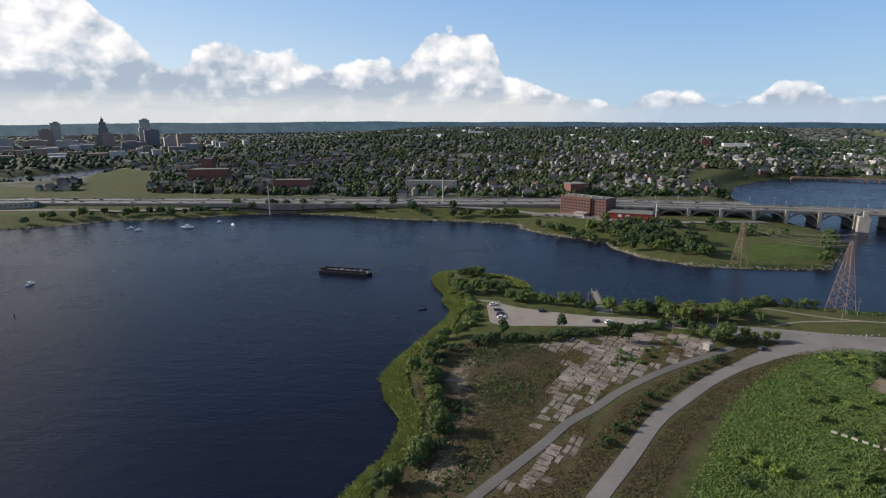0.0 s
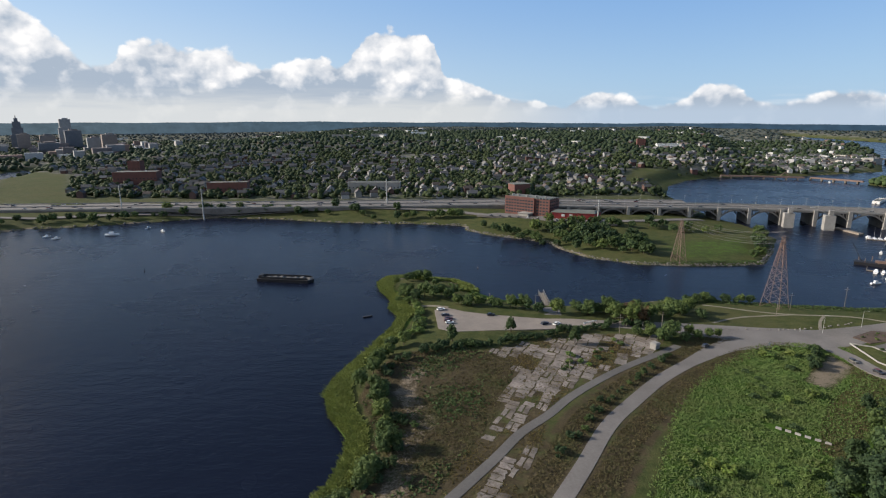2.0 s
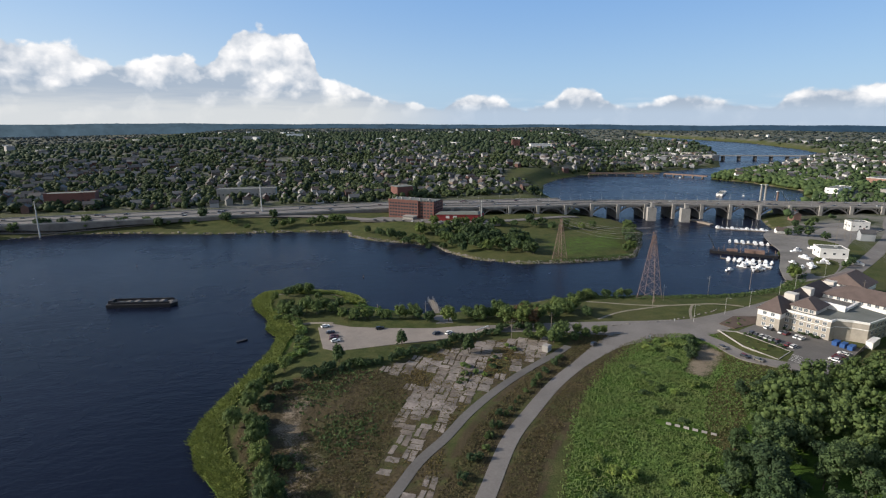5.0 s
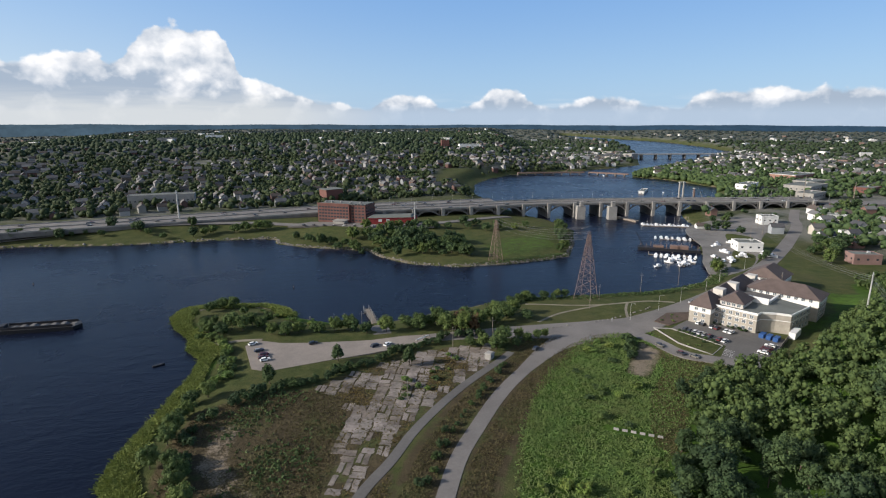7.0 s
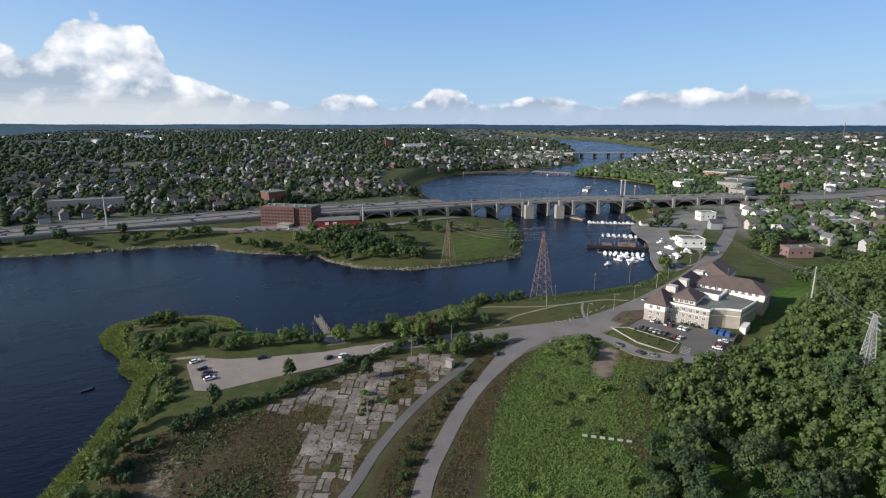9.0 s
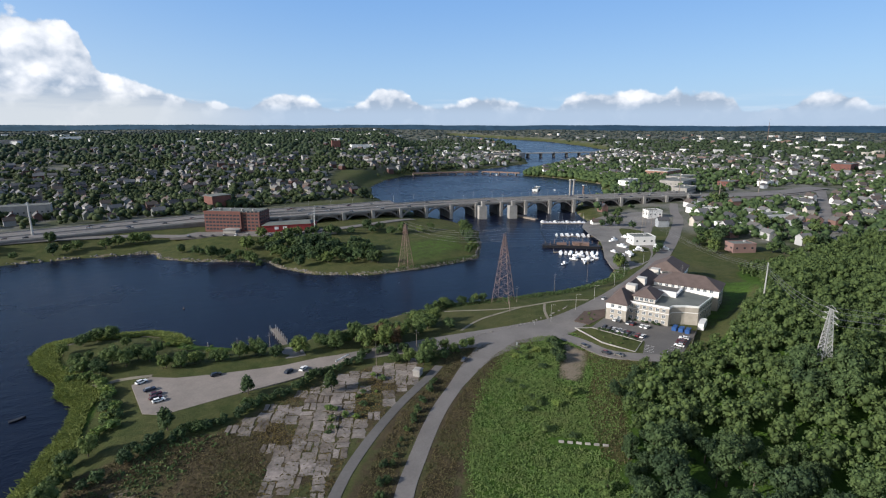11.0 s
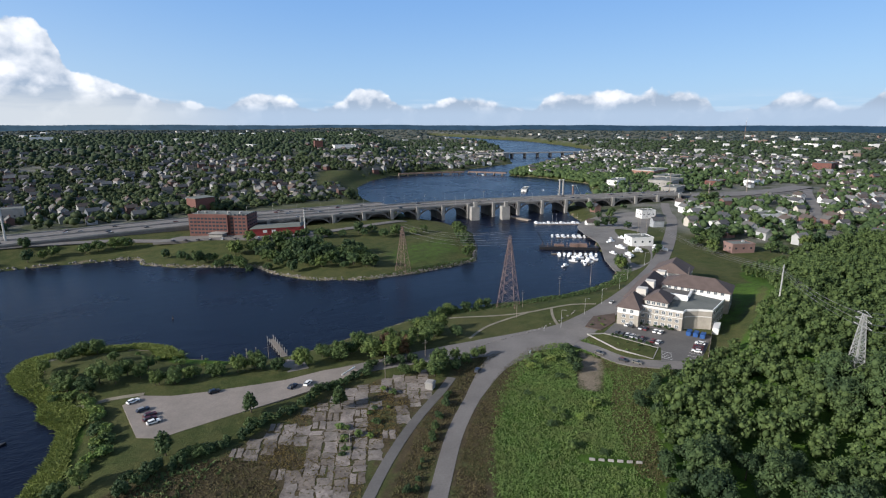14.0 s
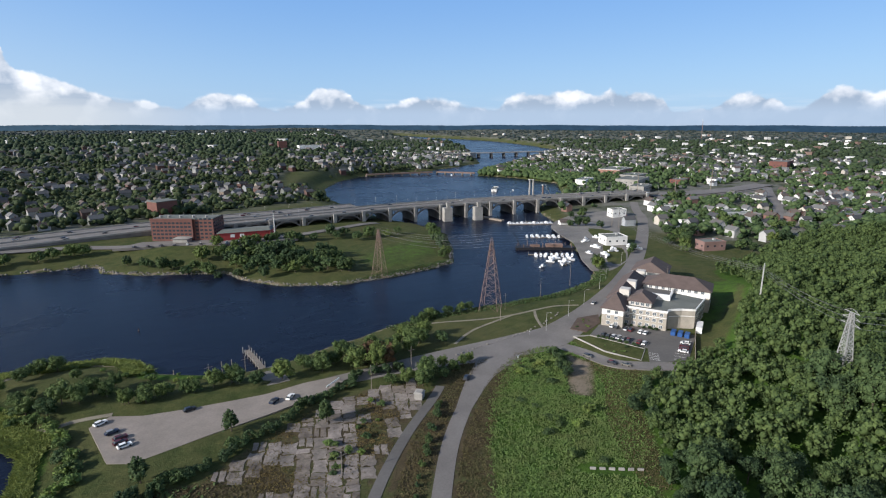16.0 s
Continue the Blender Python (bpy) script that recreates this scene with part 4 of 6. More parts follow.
# reeds, weeds and dry grass
def tufts(x, y, height, width, blades, lean):
    """Upright tufts of broad blades at the given places."""
    n = len(x)
    z = ground_z(x, y) - 0.1
    vs, fs = [], []
    for q in range(blades):
        a = rng.uniform(0, 6.283, n)
        h, w = height * rng.uniform(0.55, 1.2, n), width * rng.uniform(0.6, 1.3, n)
        ox, oy = x + rng.normal(0, width * 0.5, n), y + rng.normal(0, width * 0.5, n)
        c, s = np.cos(a) * w * 0.5, np.sin(a) * w * 0.5
        lx, ly = rng.normal(0, lean, n) * h, rng.normal(0, lean, n) * h
        v = np.stack([np.stack([ox - c, oy - s, z], -1), np.stack([ox + c, oy + s, z], -1), np.stack([ox + lx + c * 0.6, oy + ly + s * 0.6, z + h], -1), np.stack([ox + lx - c * 0.7, oy + ly - s * 0.7, z + h * 0.85], -1)], 1)
        vs.append(v.reshape(-1, 3))
        fs.append(np.arange(n)[:, None] * 4 + np.array([[0, 1, 2, 3]]) + q * n * 4)
    return np.concatenate(vs), np.concatenate(fs)


def sown(n, box, test):
    x, y = rng.uniform(box[0], box[1], n), rng.uniform(box[2], box[3], n)
    keep = test(x, y)
    return x[keep], y[keep]


def reed_bed(x, y):
    d = inland(x, y)
    return (d > 0.3) & (d < 8.5 + 3 * ripple(x, y, 9.0)) & ((x < -2) | (y > 285)) & (x < 40)


xs, ys = sown(170000, (-60, 40, 78, 330), reed_bed)
tagged(new("reeds", mesh_fast("reeds", *tufts(xs, ys, 1.25, 0.4, 4, 0.7), M_REED)), "tall yellow-green reeds along the shore", "reeds", kind="stuff")
xs, ys = sown(130000, (40, 195, 70, 195), lambda x, y: ((signed(x, y, ROUGH) < 0) | (rng.uniform(0, 1, len(x)) < 0.3)) & (signed(x, y, LUSH) > rng.uniform(-3, 2, len(x))) & (signed(x, y, DIRT) < 0) & (from_line(x, y, ((118, 123), (131, 109))) > 2.4) & keep_off(x, y) & (rng.uniform(0, 1, len(x)) < 0.75 + 0.4 * ripple(x, y, 7.0)))
tagged(new("weeds", mesh_fast("weeds", *tufts(xs, ys, 0.62, 0.36, 2, 0.9), M_WEED)), "dense bright green weeds on the slope", "weeds", kind="stuff")


def dry_place(x, y):
    field = (signed(x, y, FIELD) > 1) & (ripple(x, y, 11.0) + rng.normal(0, 0.35, len(x)) > -0.35)
    verge = (from_line(x, y, ROAD_NEAR) < 13) & (signed(x, y, SLABS) < 0)
    return (field | verge | (signed(x, y, ROUGH) > 0)) & keep_off(x, y)


xs, ys = sown(110000, (-40, 192, 70, 200), dry_place)
tagged(new("dry_grass", mesh_fast("dry_grass", *tufts(xs, ys, 0.4, 0.38, 2, 0.9), M_DRY)), "brown and green rough grass beside the track", "grass", kind="stuff")
xs, ys = sown(7000, (-30, 60, 70, 205), lambda x, y: (signed(x, y, FIELD) > 1) & (ripple(x, y, 8.0) + rng.normal(0, 0.3, len(x)) > 0.35))
tagged(new("field_weeds", mesh_fast("field_weeds", *tufts(xs, ys, 0.7, 0.8, 3, 0.7), M_LEAF)), "dark green weeds in the rough field", "weeds", kind="stuff")
bank = lambda x, y: (np.abs(inland(x, y) - 6) < 5) & (x > 140) & keep_off(x, y)
xs, ys = sown(30000, (140, 400, 225, 350), bank)
tagged(new("bank_grass", mesh_fast("bank_grass", *tufts(xs, ys, 0.7, 0.8, 2, 0.7), M_LEAF)), "rough green grass on the riverbank", "grass", kind="stuff")


# ---- distant woods, as one mass of treetops ----
def clumps(x, y, radius, material, name, label, flat=0.85, lobes=1, sprays=0):
    """Treetops, each of one or more uneven heaps with sprays of leaves standing out of them."""
    z = ground_z(x, y)
    r = radius * rng.uniform(0.6, 1.3, len(x))
    if lobes > 1:
        x, y, z, r = (np.repeat(v, lobes) for v in (x, y, z, r))
        a = rng.uniform(0, 6.283, len(x))
        x, y, z, r = x + np.cos(a) * r * 0.45, y + np.sin(a) * r * 0.45, z + r * rng.uniform(-0.1, 0.75, len(x)), r * rng.uniform(0.5, 0.8, len(x))
    n = len(x)
    jit = rng.uniform(0.6, 1.25, (n, len(ICO_V), 1))
    v = ICO_V[None] * jit * r[:, None, None] * (1, 1, flat) + np.stack([x, y, z + r * flat * 0.8], -1)[:, None]
    f = (np.arange(n)[:, None, None] * len(ICO_V) + ICO_F[None]).reshape(-1, 3)
    v = v.reshape(-1, 3)
    if sprays:
        way = rng.normal(0, 1, (n * sprays, 3))
        way[:, 2] = np.abs(way[:, 2])
        way /= np.linalg.norm(way, axis=1, keepdims=True)
        rr = np.repeat(r, sprays)[:, None]
        lv, lf = leaf_cards(np.repeat(np.stack([x, y, z + r * flat * 0.8], -1), sprays, 0) + way * rr * rng.uniform(0.8, 1.1, (len(way), 1)) * (1, 1, flat), way, rr * 0.3)
        f, v = np.concatenate([f, lf + len(v)]), np.concatenate([v, lv])
    return tagged(new(name, mesh_fast(name, v, f, material)), label, "woods", kind="stuff")


def polar(n, near, far_, az0, az1, power=0.5):
    r = near * (far_ / near) ** (rng.uniform(0, 1, n) ** power)
    a = np.radians(rng.uniform(az0, az1, n))
    return r * np.sin(a), r * np.cos(a)


def in_town(x, y):
    return (inland(x, y) > 12) & ((y - 0.1 * np.abs(x) > 625) | (x > 420)) & (from_line(x, y, HIGHWAY) > 45) & (from_line(x, y, BRIDGE_LINE) > 40) & (from_line(x, y, ROAD_MAIN) > 15) & (signed(x, y, FOREST) < 0) & (signed(x, y, BOATYARD) < -8) & (from_line(x, y, EAST_HIGHWAY) > 42) & (from_line(x, y, EAST_STREET) > 9) & (signed(x, y, LAWN_CITY) < -4) & (signed(x, y, CITY_QUAY) < 0) & (signed(x, y, LAWN_BASIN) < -4)


xs, ys = polar(19000, 545, 1300, -50, 85, 0.85)
patchy = ripple(xs, ys, 45.0) + rng.normal(0, 0.5, len(xs)) > -0.5
k = in_town(xs, ys) & patchy & ((xs < 480 + 0.55 * (ys - 600)) | (rng.uniform(0, 1, len(xs)) < 0.85))
west_of = xs < 480 + 0.55 * (ys - 600)
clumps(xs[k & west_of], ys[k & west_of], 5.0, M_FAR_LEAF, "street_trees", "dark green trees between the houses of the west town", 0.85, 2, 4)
clumps(xs[k & ~west_of], ys[k & ~west_of], 5.0, M_LEAF, "street_trees", "green trees between the houses of the east town", 0.85, 2, 4)
xs, ys = polar(13000, 1200, 2700, -50, 85, 0.75)
k = in_town(xs, ys) & ((xs < 480 + 0.55 * (ys - 600)) | (rng.uniform(0, 1, len(xs)) < 0.85))
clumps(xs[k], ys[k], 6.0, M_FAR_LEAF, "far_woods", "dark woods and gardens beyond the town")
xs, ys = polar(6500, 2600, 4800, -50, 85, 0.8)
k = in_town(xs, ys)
# distance haze is painted into these treetops' base colour
clumps(xs[k], ys[k], 9.0, M_HAZED_HILL_LEAF, "horizon_woods", "woods along the horizon with painted haze blue in their green", 0.35)


# ---- horizon ridges: a glowing backdrop, haze painted in their colour ----
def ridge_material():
    m, t, b = tree_of("painted_haze_hills")
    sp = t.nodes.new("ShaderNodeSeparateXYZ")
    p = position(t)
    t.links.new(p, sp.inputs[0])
    # painted haze glow, paler in the west and bluer in the east
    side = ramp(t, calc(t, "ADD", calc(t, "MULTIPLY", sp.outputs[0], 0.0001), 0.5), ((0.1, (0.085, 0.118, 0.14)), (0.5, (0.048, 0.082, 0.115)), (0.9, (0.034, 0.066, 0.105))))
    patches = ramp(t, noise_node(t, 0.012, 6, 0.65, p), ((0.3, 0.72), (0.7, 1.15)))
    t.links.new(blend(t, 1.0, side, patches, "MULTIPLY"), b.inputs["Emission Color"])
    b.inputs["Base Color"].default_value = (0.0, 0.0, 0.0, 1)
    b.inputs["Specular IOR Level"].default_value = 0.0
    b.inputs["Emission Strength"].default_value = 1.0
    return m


M_HAZE_RIDGE = ridge_material()
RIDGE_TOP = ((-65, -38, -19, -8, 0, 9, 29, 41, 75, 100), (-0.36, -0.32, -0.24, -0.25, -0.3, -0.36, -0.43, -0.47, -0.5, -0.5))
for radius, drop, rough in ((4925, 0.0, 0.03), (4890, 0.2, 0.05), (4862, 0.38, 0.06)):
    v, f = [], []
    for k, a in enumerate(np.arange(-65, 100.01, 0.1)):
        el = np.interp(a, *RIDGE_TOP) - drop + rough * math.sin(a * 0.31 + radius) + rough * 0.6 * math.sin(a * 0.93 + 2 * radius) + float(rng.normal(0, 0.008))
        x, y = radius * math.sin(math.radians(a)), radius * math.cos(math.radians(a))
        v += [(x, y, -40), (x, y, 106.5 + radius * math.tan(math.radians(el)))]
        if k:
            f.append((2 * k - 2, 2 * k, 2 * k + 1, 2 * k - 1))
    tagged(part("backdrop", Shape().add(v, f), M_HAZE_RIDGE), "glowing backdrop ridge on the horizon in painted haze blue", "distant hills", kind="structure")
xs, ys = sown(9000, (560, 1000, 520, 1000), lambda x, y: (inland(x, y) > 2) & (inland(x, y) < 75) & (x > 560) & (y > 590) & (signed(x, y, ((640, 540), (745, 835), (1000, 980), (1000, 700))) > -40))
clumps(xs[:1400], ys[:1400], 4.5, M_LEAF, "spit_woods", "green thicket on the river spit")


# ---- bridges, highway and pylons ----
def offset_line(line, d):
    out = []
    for k, p in enumerate(line):
        a, b = Vector(line[max(k - 1, 0)]), Vector(line[min(k + 1, len(line) - 1)])
        s = Vector((b.y - a.y, a.x - b.x)).normalized()
        out.append((p[0] + s.x * d, p[1] + s.y * d))
    return out


def dense(line, step):
    """Points at even steps along a smooth line, with the heading at each."""
    pts, out = [Vector(p) for p in line], []
    for k in range(len(pts) - 1):
        p0, p1, p2, p3 = pts[max(k - 1, 0)], pts[k], pts[k + 1], pts[min(k + 2, len(pts) - 1)]
        for s in range(20):
            t = s / 20
            out.append(0.5 * (2 * p1 + (p2 - p0) * t + (2 * p0 - 5 * p1 + 4 * p2 - p3) * t * t + (3 * p1 - p0 - 3 * p2 + p3) * t ** 3))
    out.append(pts[-1])
    run = np.r_[0, np.cumsum([(b - a).length for a, b in zip(out, out[1:])])]
    d = np.arange(0, run[-1], step)
    x, y = np.interp(d, run, [p.x for p in out]), np.interp(d, run, [p.y for p in out])
    return [(float(a), float(b), math.atan2(np.gradient(y)[i], np.gradient(x)[i])) for i, (a, b) in enumerate(zip(x, y))]


def strip(line, width, z0, z1, d=0.0):
    """A deck or wall of even width that follows a line between two heights; z1 may be a function of the place."""
    s = Shape()
    pts = dense(line, 8.0)
    for k, (x, y, a) in enumerate(pts):
        nx, ny = math.sin(a), -math.cos(a)
        for o in (d - width / 2, d + width / 2):
            top_z = z1(x, y) if callable(z1) else z1
            low_z = z0(x, y) if callable(z0) else z0
            s.v += [(x + nx * o, y + ny * o, low_z), (x + nx * o, y + ny * o, top_z)]
        if k:
            n = 4 * k
            s.f += [(n - 4, n, n + 1, n - 3), (n - 3, n + 1, n + 3, n - 1), (n - 2, n - 1, n + 3, n + 2), (n - 4, n - 2, n + 2, n)]
    n = len(s.v)
    s.f += [(0, 1, 3, 2), (n - 4, n - 2, n - 1, n - 3)]
    return s


DECK = 15.0
bridge = thing("road_bridge", "long concrete arch bridge carrying a highway over the river", "bridge")
part("deck", strip(BRIDGE_LINE, 34, DECK - 1.4, DECK), M_CONCRETE_DARK, bridge, "grey road deck")
part("roadway", strip(BRIDGE_LINE, 31, DECK, DECK + 0.12), M_ASPHALT, bridge, "grey asphalt roadway")
for o in (-16.7, 16.7, 0):
    part("parapet", strip(BRIDGE_LINE, 0.5, DECK - 0.2, DECK + 1.3, o), M_CONCRETE, bridge)
spans = dense(BRIDGE_LINE, 31.0)[2:]
for k, (x, y, a) in enumerate(spans):
    nx, ny = math.sin(a), -math.cos(a)
    pier = part("pier", Shape().box(x + nx * 8.5, y + ny * 8.5, -3, 3.0, 20, DECK + 1.5, a).box(x - nx * 9, y - ny * 9, -3, 2.6, 14, DECK + 1.4, a), M_CONCRETE_DARK, bridge)
    part("pilaster", Shape().box(x + nx * 18.0, y + ny * 18.0, -3, 3.2, 1.8, DECK + 4.6, a), M_CONCRETE, pier, "pale upright concrete pilaster")
    if k + 1 < len(spans) and not (k == 7):
        x2, y2, a2 = spans[k + 1]
        steps = 10
        for o in (17.0, -17.0):
            rib = Shape()
            n0 = len(rib.v)
            for q in range(steps + 1):
                t = q / steps
                px, py = x + (x2 - x) * t + nx * o, y + (y2 - y) * t + ny * o
                low = 4.0 + (DECK - 6.0) * (1 - (2 * t - 1) ** 2)
                for w in (-0.6, 0.6):
                    rib.v += [(px + nx * w, py + ny * w, low), (px + nx * w, py + ny * w, low + 1.6)]
                if q:
                    n = n0 + 4 * q
                    rib.f += [(n - 4, n, n + 1, n - 3), (n - 3, n + 1, n + 3, n - 1), (n - 2, n - 1, n + 3, n + 2), (n - 4, n - 2, n + 2, n)]
            part("arch", rib, M_CONCRETE_DARK, bridge)
            for q in (1, 2, 8, 9) if o > 0 else ():
                t = q / steps
                low = 4.0 + (DECK - 6.0) * (1 - (2 * t - 1) ** 2)
                part("spandrel_post", Shape().box(x + (x2 - x) * t + nx * o, y + (y2 - y) * t + ny * o, low + 1.5, 0.6, 0.8, DECK - low - 2.8, a), M_CONCRETE_DARK, bridge)
for x, y in ((373, 491), (403, 475)):
    a = math.atan2(-16, 40)
    t = part("draw_tower", Shape().box(x - 3, y - 7, -3, 9, 8, DECK + 2.6, a), M_CONCRETE, bridge, "pale blocky drawbridge pier")
    part("control_house", Shape().box(x - 3.5, y - 9, DECK, 3.6, 3.6, 4.6, a).box(x - 3.5, y - 9, DECK + 4.6, 4.2, 4.2, 0.4, a), M_CONCRETE, bridge, "small pale control house")
part("fender", Shape().box(413, 458, -1, 5, 30, 2.6, math.atan2(-16, 40) + 0.45), M_WOOD_POLE, bridge, "low timber fender in the water")


def lamp_post(height, material=None):
    o = thing("street_lamp", "tall grey street lamp with a single arm", "street lamp", group="street lamps")
    part("pole", Shape().rod((0, 0, -0.5), (0, 0, height), 0.11, 0.06), material or M_STEEL, o)
    arm = part("arm", Shape().rod((0, 0, height - 0.1), (1.8, 0, height + 0.35), 0.05), material or M_STEEL, o)
    part("lamp_head", Shape().box(2.1, 0, height + 0.25, 0.9, 0.32, 0.18), M_CONCRETE, arm)
    return o


first_lamp = lamp_post(9.5)
first_lamp.matrix_basis = pose(196, 203, level(196, 203), 0, 0, -70)
for x, y, r in ((219, 207, -70), (241, 213, -70), (275, 226, -70), (300, 238, -70), (340, 252, -60)):
    copy_thing(first_lamp, pose(x, y, level(x, y), 0, 0, r))
for k, (x, y, a) in enumerate(dense(BRIDGE_LINE, 24.0)):
    for o in (-16, 16):
        copy_thing(first_lamp, pose(x + math.sin(a) * o, y - math.cos(a) * o, DECK, 0, 0, math.degrees(a) + (90 if o > 0 else -90)))


def road_height(x, y):
    return float(np.interp(x, (-1200, -300, 0, 150, 300), (9, 10.5, 11, 13, DECK)))


embank = strip(HIGHWAY, 46, lambda x, y: level(x, y) - 3, lambda x, y: road_height(x, y) - 0.3)
tagged(part("highway", embank, M_CONCRETE_DARK), "raised highway embankment with retaining wall", "highway", kind="structure")
for o in (-11.5, 11.5):
    tagged(part("road", strip(HIGHWAY, 19, lambda x, y: road_height(x, y) - 0.4, lambda x, y: road_height(x, y) + 0.05, o), M_ASPHALT), "pale grey highway carriageway", "road", kind="structure")
for o in (-22.7, 0, 22.7):
    tagged(part("barrier", strip(HIGHWAY, 0.5, lambda x, y: road_height(x, y) - 0.3, lambda x, y: road_height(x, y) + 1.0, o), M_CONCRETE), "low concrete highway barrier", "barrier", kind="structure")
tagged(part("road", ribbon(EAST_HIGHWAY, 30, 1.6, 8.0, widths=((0, 1), (33, 26))), M_ASPHALT), "grey expressway running on from the bridge", "road", kind="structure")
tagged(part("road", ribbon(((655, 400), (700, 372), (760, 352), (860, 340)), 8, 0.6, 6.0), M_ASPHALT), "grey slip road beside the expressway", "road", kind="structure")
tagged(part("road", ribbon(EAST_STREET, 11, 0.4, 6.0), M_ASPHALT), "grey street climbing through the east town", "road", kind="structure")
tagged(part("road", ribbon(((-700, 520), (-430, 540), (-300, 568), (-150, 577), (-50, 572), (30, 556), (70, 535), (120, 512), (180, 490), (230, 490), (290, 500)), 8, 0.5, 8.0), M_ASPHALT), "waterfront street through the far park", "road", kind="structure")
lot, _ = slab_of(((60, 528), (95, 512), (150, 478), (190, 470), (200, 488), (140, 512), (84, 540)), 0.3, 2.0)
tagged(part("pavement", lot, M_ASPHALT), "grey car park before the brick building", "car park", kind="structure")
for pts, w in ((((160, 250), (180, 238), (200, 230), (228, 224), (240, 216)), 2.2), (((196, 204), (206, 218), (214, 226)), 2.0), (((150, 220), (170, 228), (200, 230)), 2.0)):
    tagged(part("path", ribbon(pts, w * 0.7, 0.1, 4.0), M_PATH), "pale footpath over the riverside lawn", "path", kind="structure")
tagged(part("path", ribbon(((14, 252), (2, 256), (-8, 258), (-15, 268), (-20, 285), (-22, 300), (-16, 313), (-4, 315), (14, 308), (24, 300)), 2.4, 0.15, 4.0), M_PATH), "sandy path round the wooded point", "path", kind="structure")

# upstream bridges
far_bridge = thing("girder_bridge", "low grey girder bridge over the river upstream", "bridge")
FB = ((960, 1262), (1100, 1236), (1250, 1186), (1376, 1140), (1500, 1095))
part("deck", strip(FB, 16, 11.0, 13.5), M_CONCRETE, far_bridge)
for x, y, a in dense(FB, 42)[1:]:
    part("pier", Shape().box(x, y, -3, 4, 14, 14, a), M_CONCRETE_DARK, far_bridge)
part("abutment", Shape().box(1065, 1205, -3, 32, 26, 20, 0.3), M_CONCRETE, far_bridge, "pale stone abutment block")
rail = thing("rail_bridge", "old dark railway bridge with an open swing span", "bridge")
for line in (((560, 950), (640, 925), (690, 905)), ((700, 905), (722, 870), (745, 832))):
    part("span", strip(line, 6, 3.0, 5.5), M_STEEL_RUST, rail)
    for x, y, a in dense(line, 18):
        part("pile", Shape().box(x, y, -3, 2, 6, 6.2, a), M_WOOD_POLE, rail)
part("swing_frame", Shape().rod((652, 920, 5), (660, 917, 13), 0.6).rod((668, 914, 5), (660, 917, 13), 0.6), M_STEEL_RUST, rail)


def pylon(x, y, height, base, turn, label, arms=3, material=None):
    """A tapered lattice tower: four legs, braces at each stage, cross-arms."""
    material = material or M_STEEL_RUST
    o = thing("pylon", label, "pylon", pose(x, y, level(x, y), 0, 0, turn), group="power line pylons")
    half = lambda z: (base * (1 - z / height) + 0.7) / 2
    corner = ((-1, -1), (1, -1), (1, 1), (-1, 1))
    for cx, cy in corner:
        s = Shape()
        b = height * 0.97
        s.rod((cx * half(-0.5), cy * half(-0.5), -0.5), (cx * half(b), cy * half(b), b), 0.18, 0.14, 4)
        part("leg", s, material, o)
    z, k = 0.0, 0
    while z < height * 0.93:
        step = max(1.6, half(z) * 1.25)
        z2 = min(z + step, height * 0.96)
        h, h2 = half(z), half(z2)
        for (ax, ay), (bx, by) in zip(corner, corner[1:] + corner[:1]):
            for p, q in (((ax * h, ay * h, z), (bx * h2, by * h2, z2)), ((bx * h, by * h, z), (ax * h2, ay * h2, z2)), ((ax * h2, ay * h2, z2), (bx * h2, by * h2, z2))):
                part("brace", Shape().rod(p, q, 0.075, n=4), material, o)
        z = z2
    for q in range(arms):
        h = height * (0.82 + 0.075 * q)
        w = 4.2 - 0.5 * q
        part("cross_arm", Shape().rod((-w, 0, h), (w, 0, h), 0.13, n=4).rod((-w, 0, h), (0, 0, h + 1.3), 0.08, n=4).rod((w, 0, h), (0, 0, h + 1.3), 0.08, n=4), material, o)
    return o


pylon(200.5, 247, 42.0, 10, 30, "tall rust-red lattice pylon on the riverbank")
pylon(193, 349, 33, 7.5, 30, "rust-red lattice pylon at the edge of the far park")
pylon(214, 85, 29, 4.4, 55, "pale grey lattice pylon standing in the wood", material=M_STEEL)


def mast(x, y, top_z, r, label, material):
    z = level(x, y)
    o = thing("utility_pole", label, "utility pole", pose(x, y, z), group="utility poles")
    part("pole", Shape().rod((0, 0, -1), (0, 0, top_z - z), r, r * 0.55, 8), material, o)
    part("crossbar", Shape().rod((-1.6, 0, top_z - z - 1.2), (1.6, 0, top_z - z - 1.2), 0.1, n=4), material, o)
    part("insulator", Shape().rod((0, 0, top_z - z - 0.2), (0, 0, top_z - z + 0.4), 0.12, 0.08, 6), M_CONCRETE, o)
    return o


for x, y, t, r in ((175, 483, 30, 0.8), (-38, 590, 40, 0.9), (-236, 560, 34, 0.8), (-330, 575, 36, 0.8)):
    mast(x, y, t, r, "tall pale steel power line mast by the highway", M_STEEL)
mast(269, 133, 40, 0.5, "tall pale pole rising out of the wood", M_STEEL)
for x, y, t in ((189, 228, 13), (239, 243, 14), (277, 250, 14), (205, 240, 12), (96, 208, 13), (120, 214, 12), (60, 168, 11), (300, 196, 20), (430, 320, 26), (458, 330, 24), (470, 345, 24), (66, 262, 7), (52, 266, 6), (640, 420, 42), (760, 380, 40), (700, 400, 34)):
    mast(x, y, t, 0.17 if t < 30 else 0.6, "weathered wooden utility pole", M_WOOD_POLE)


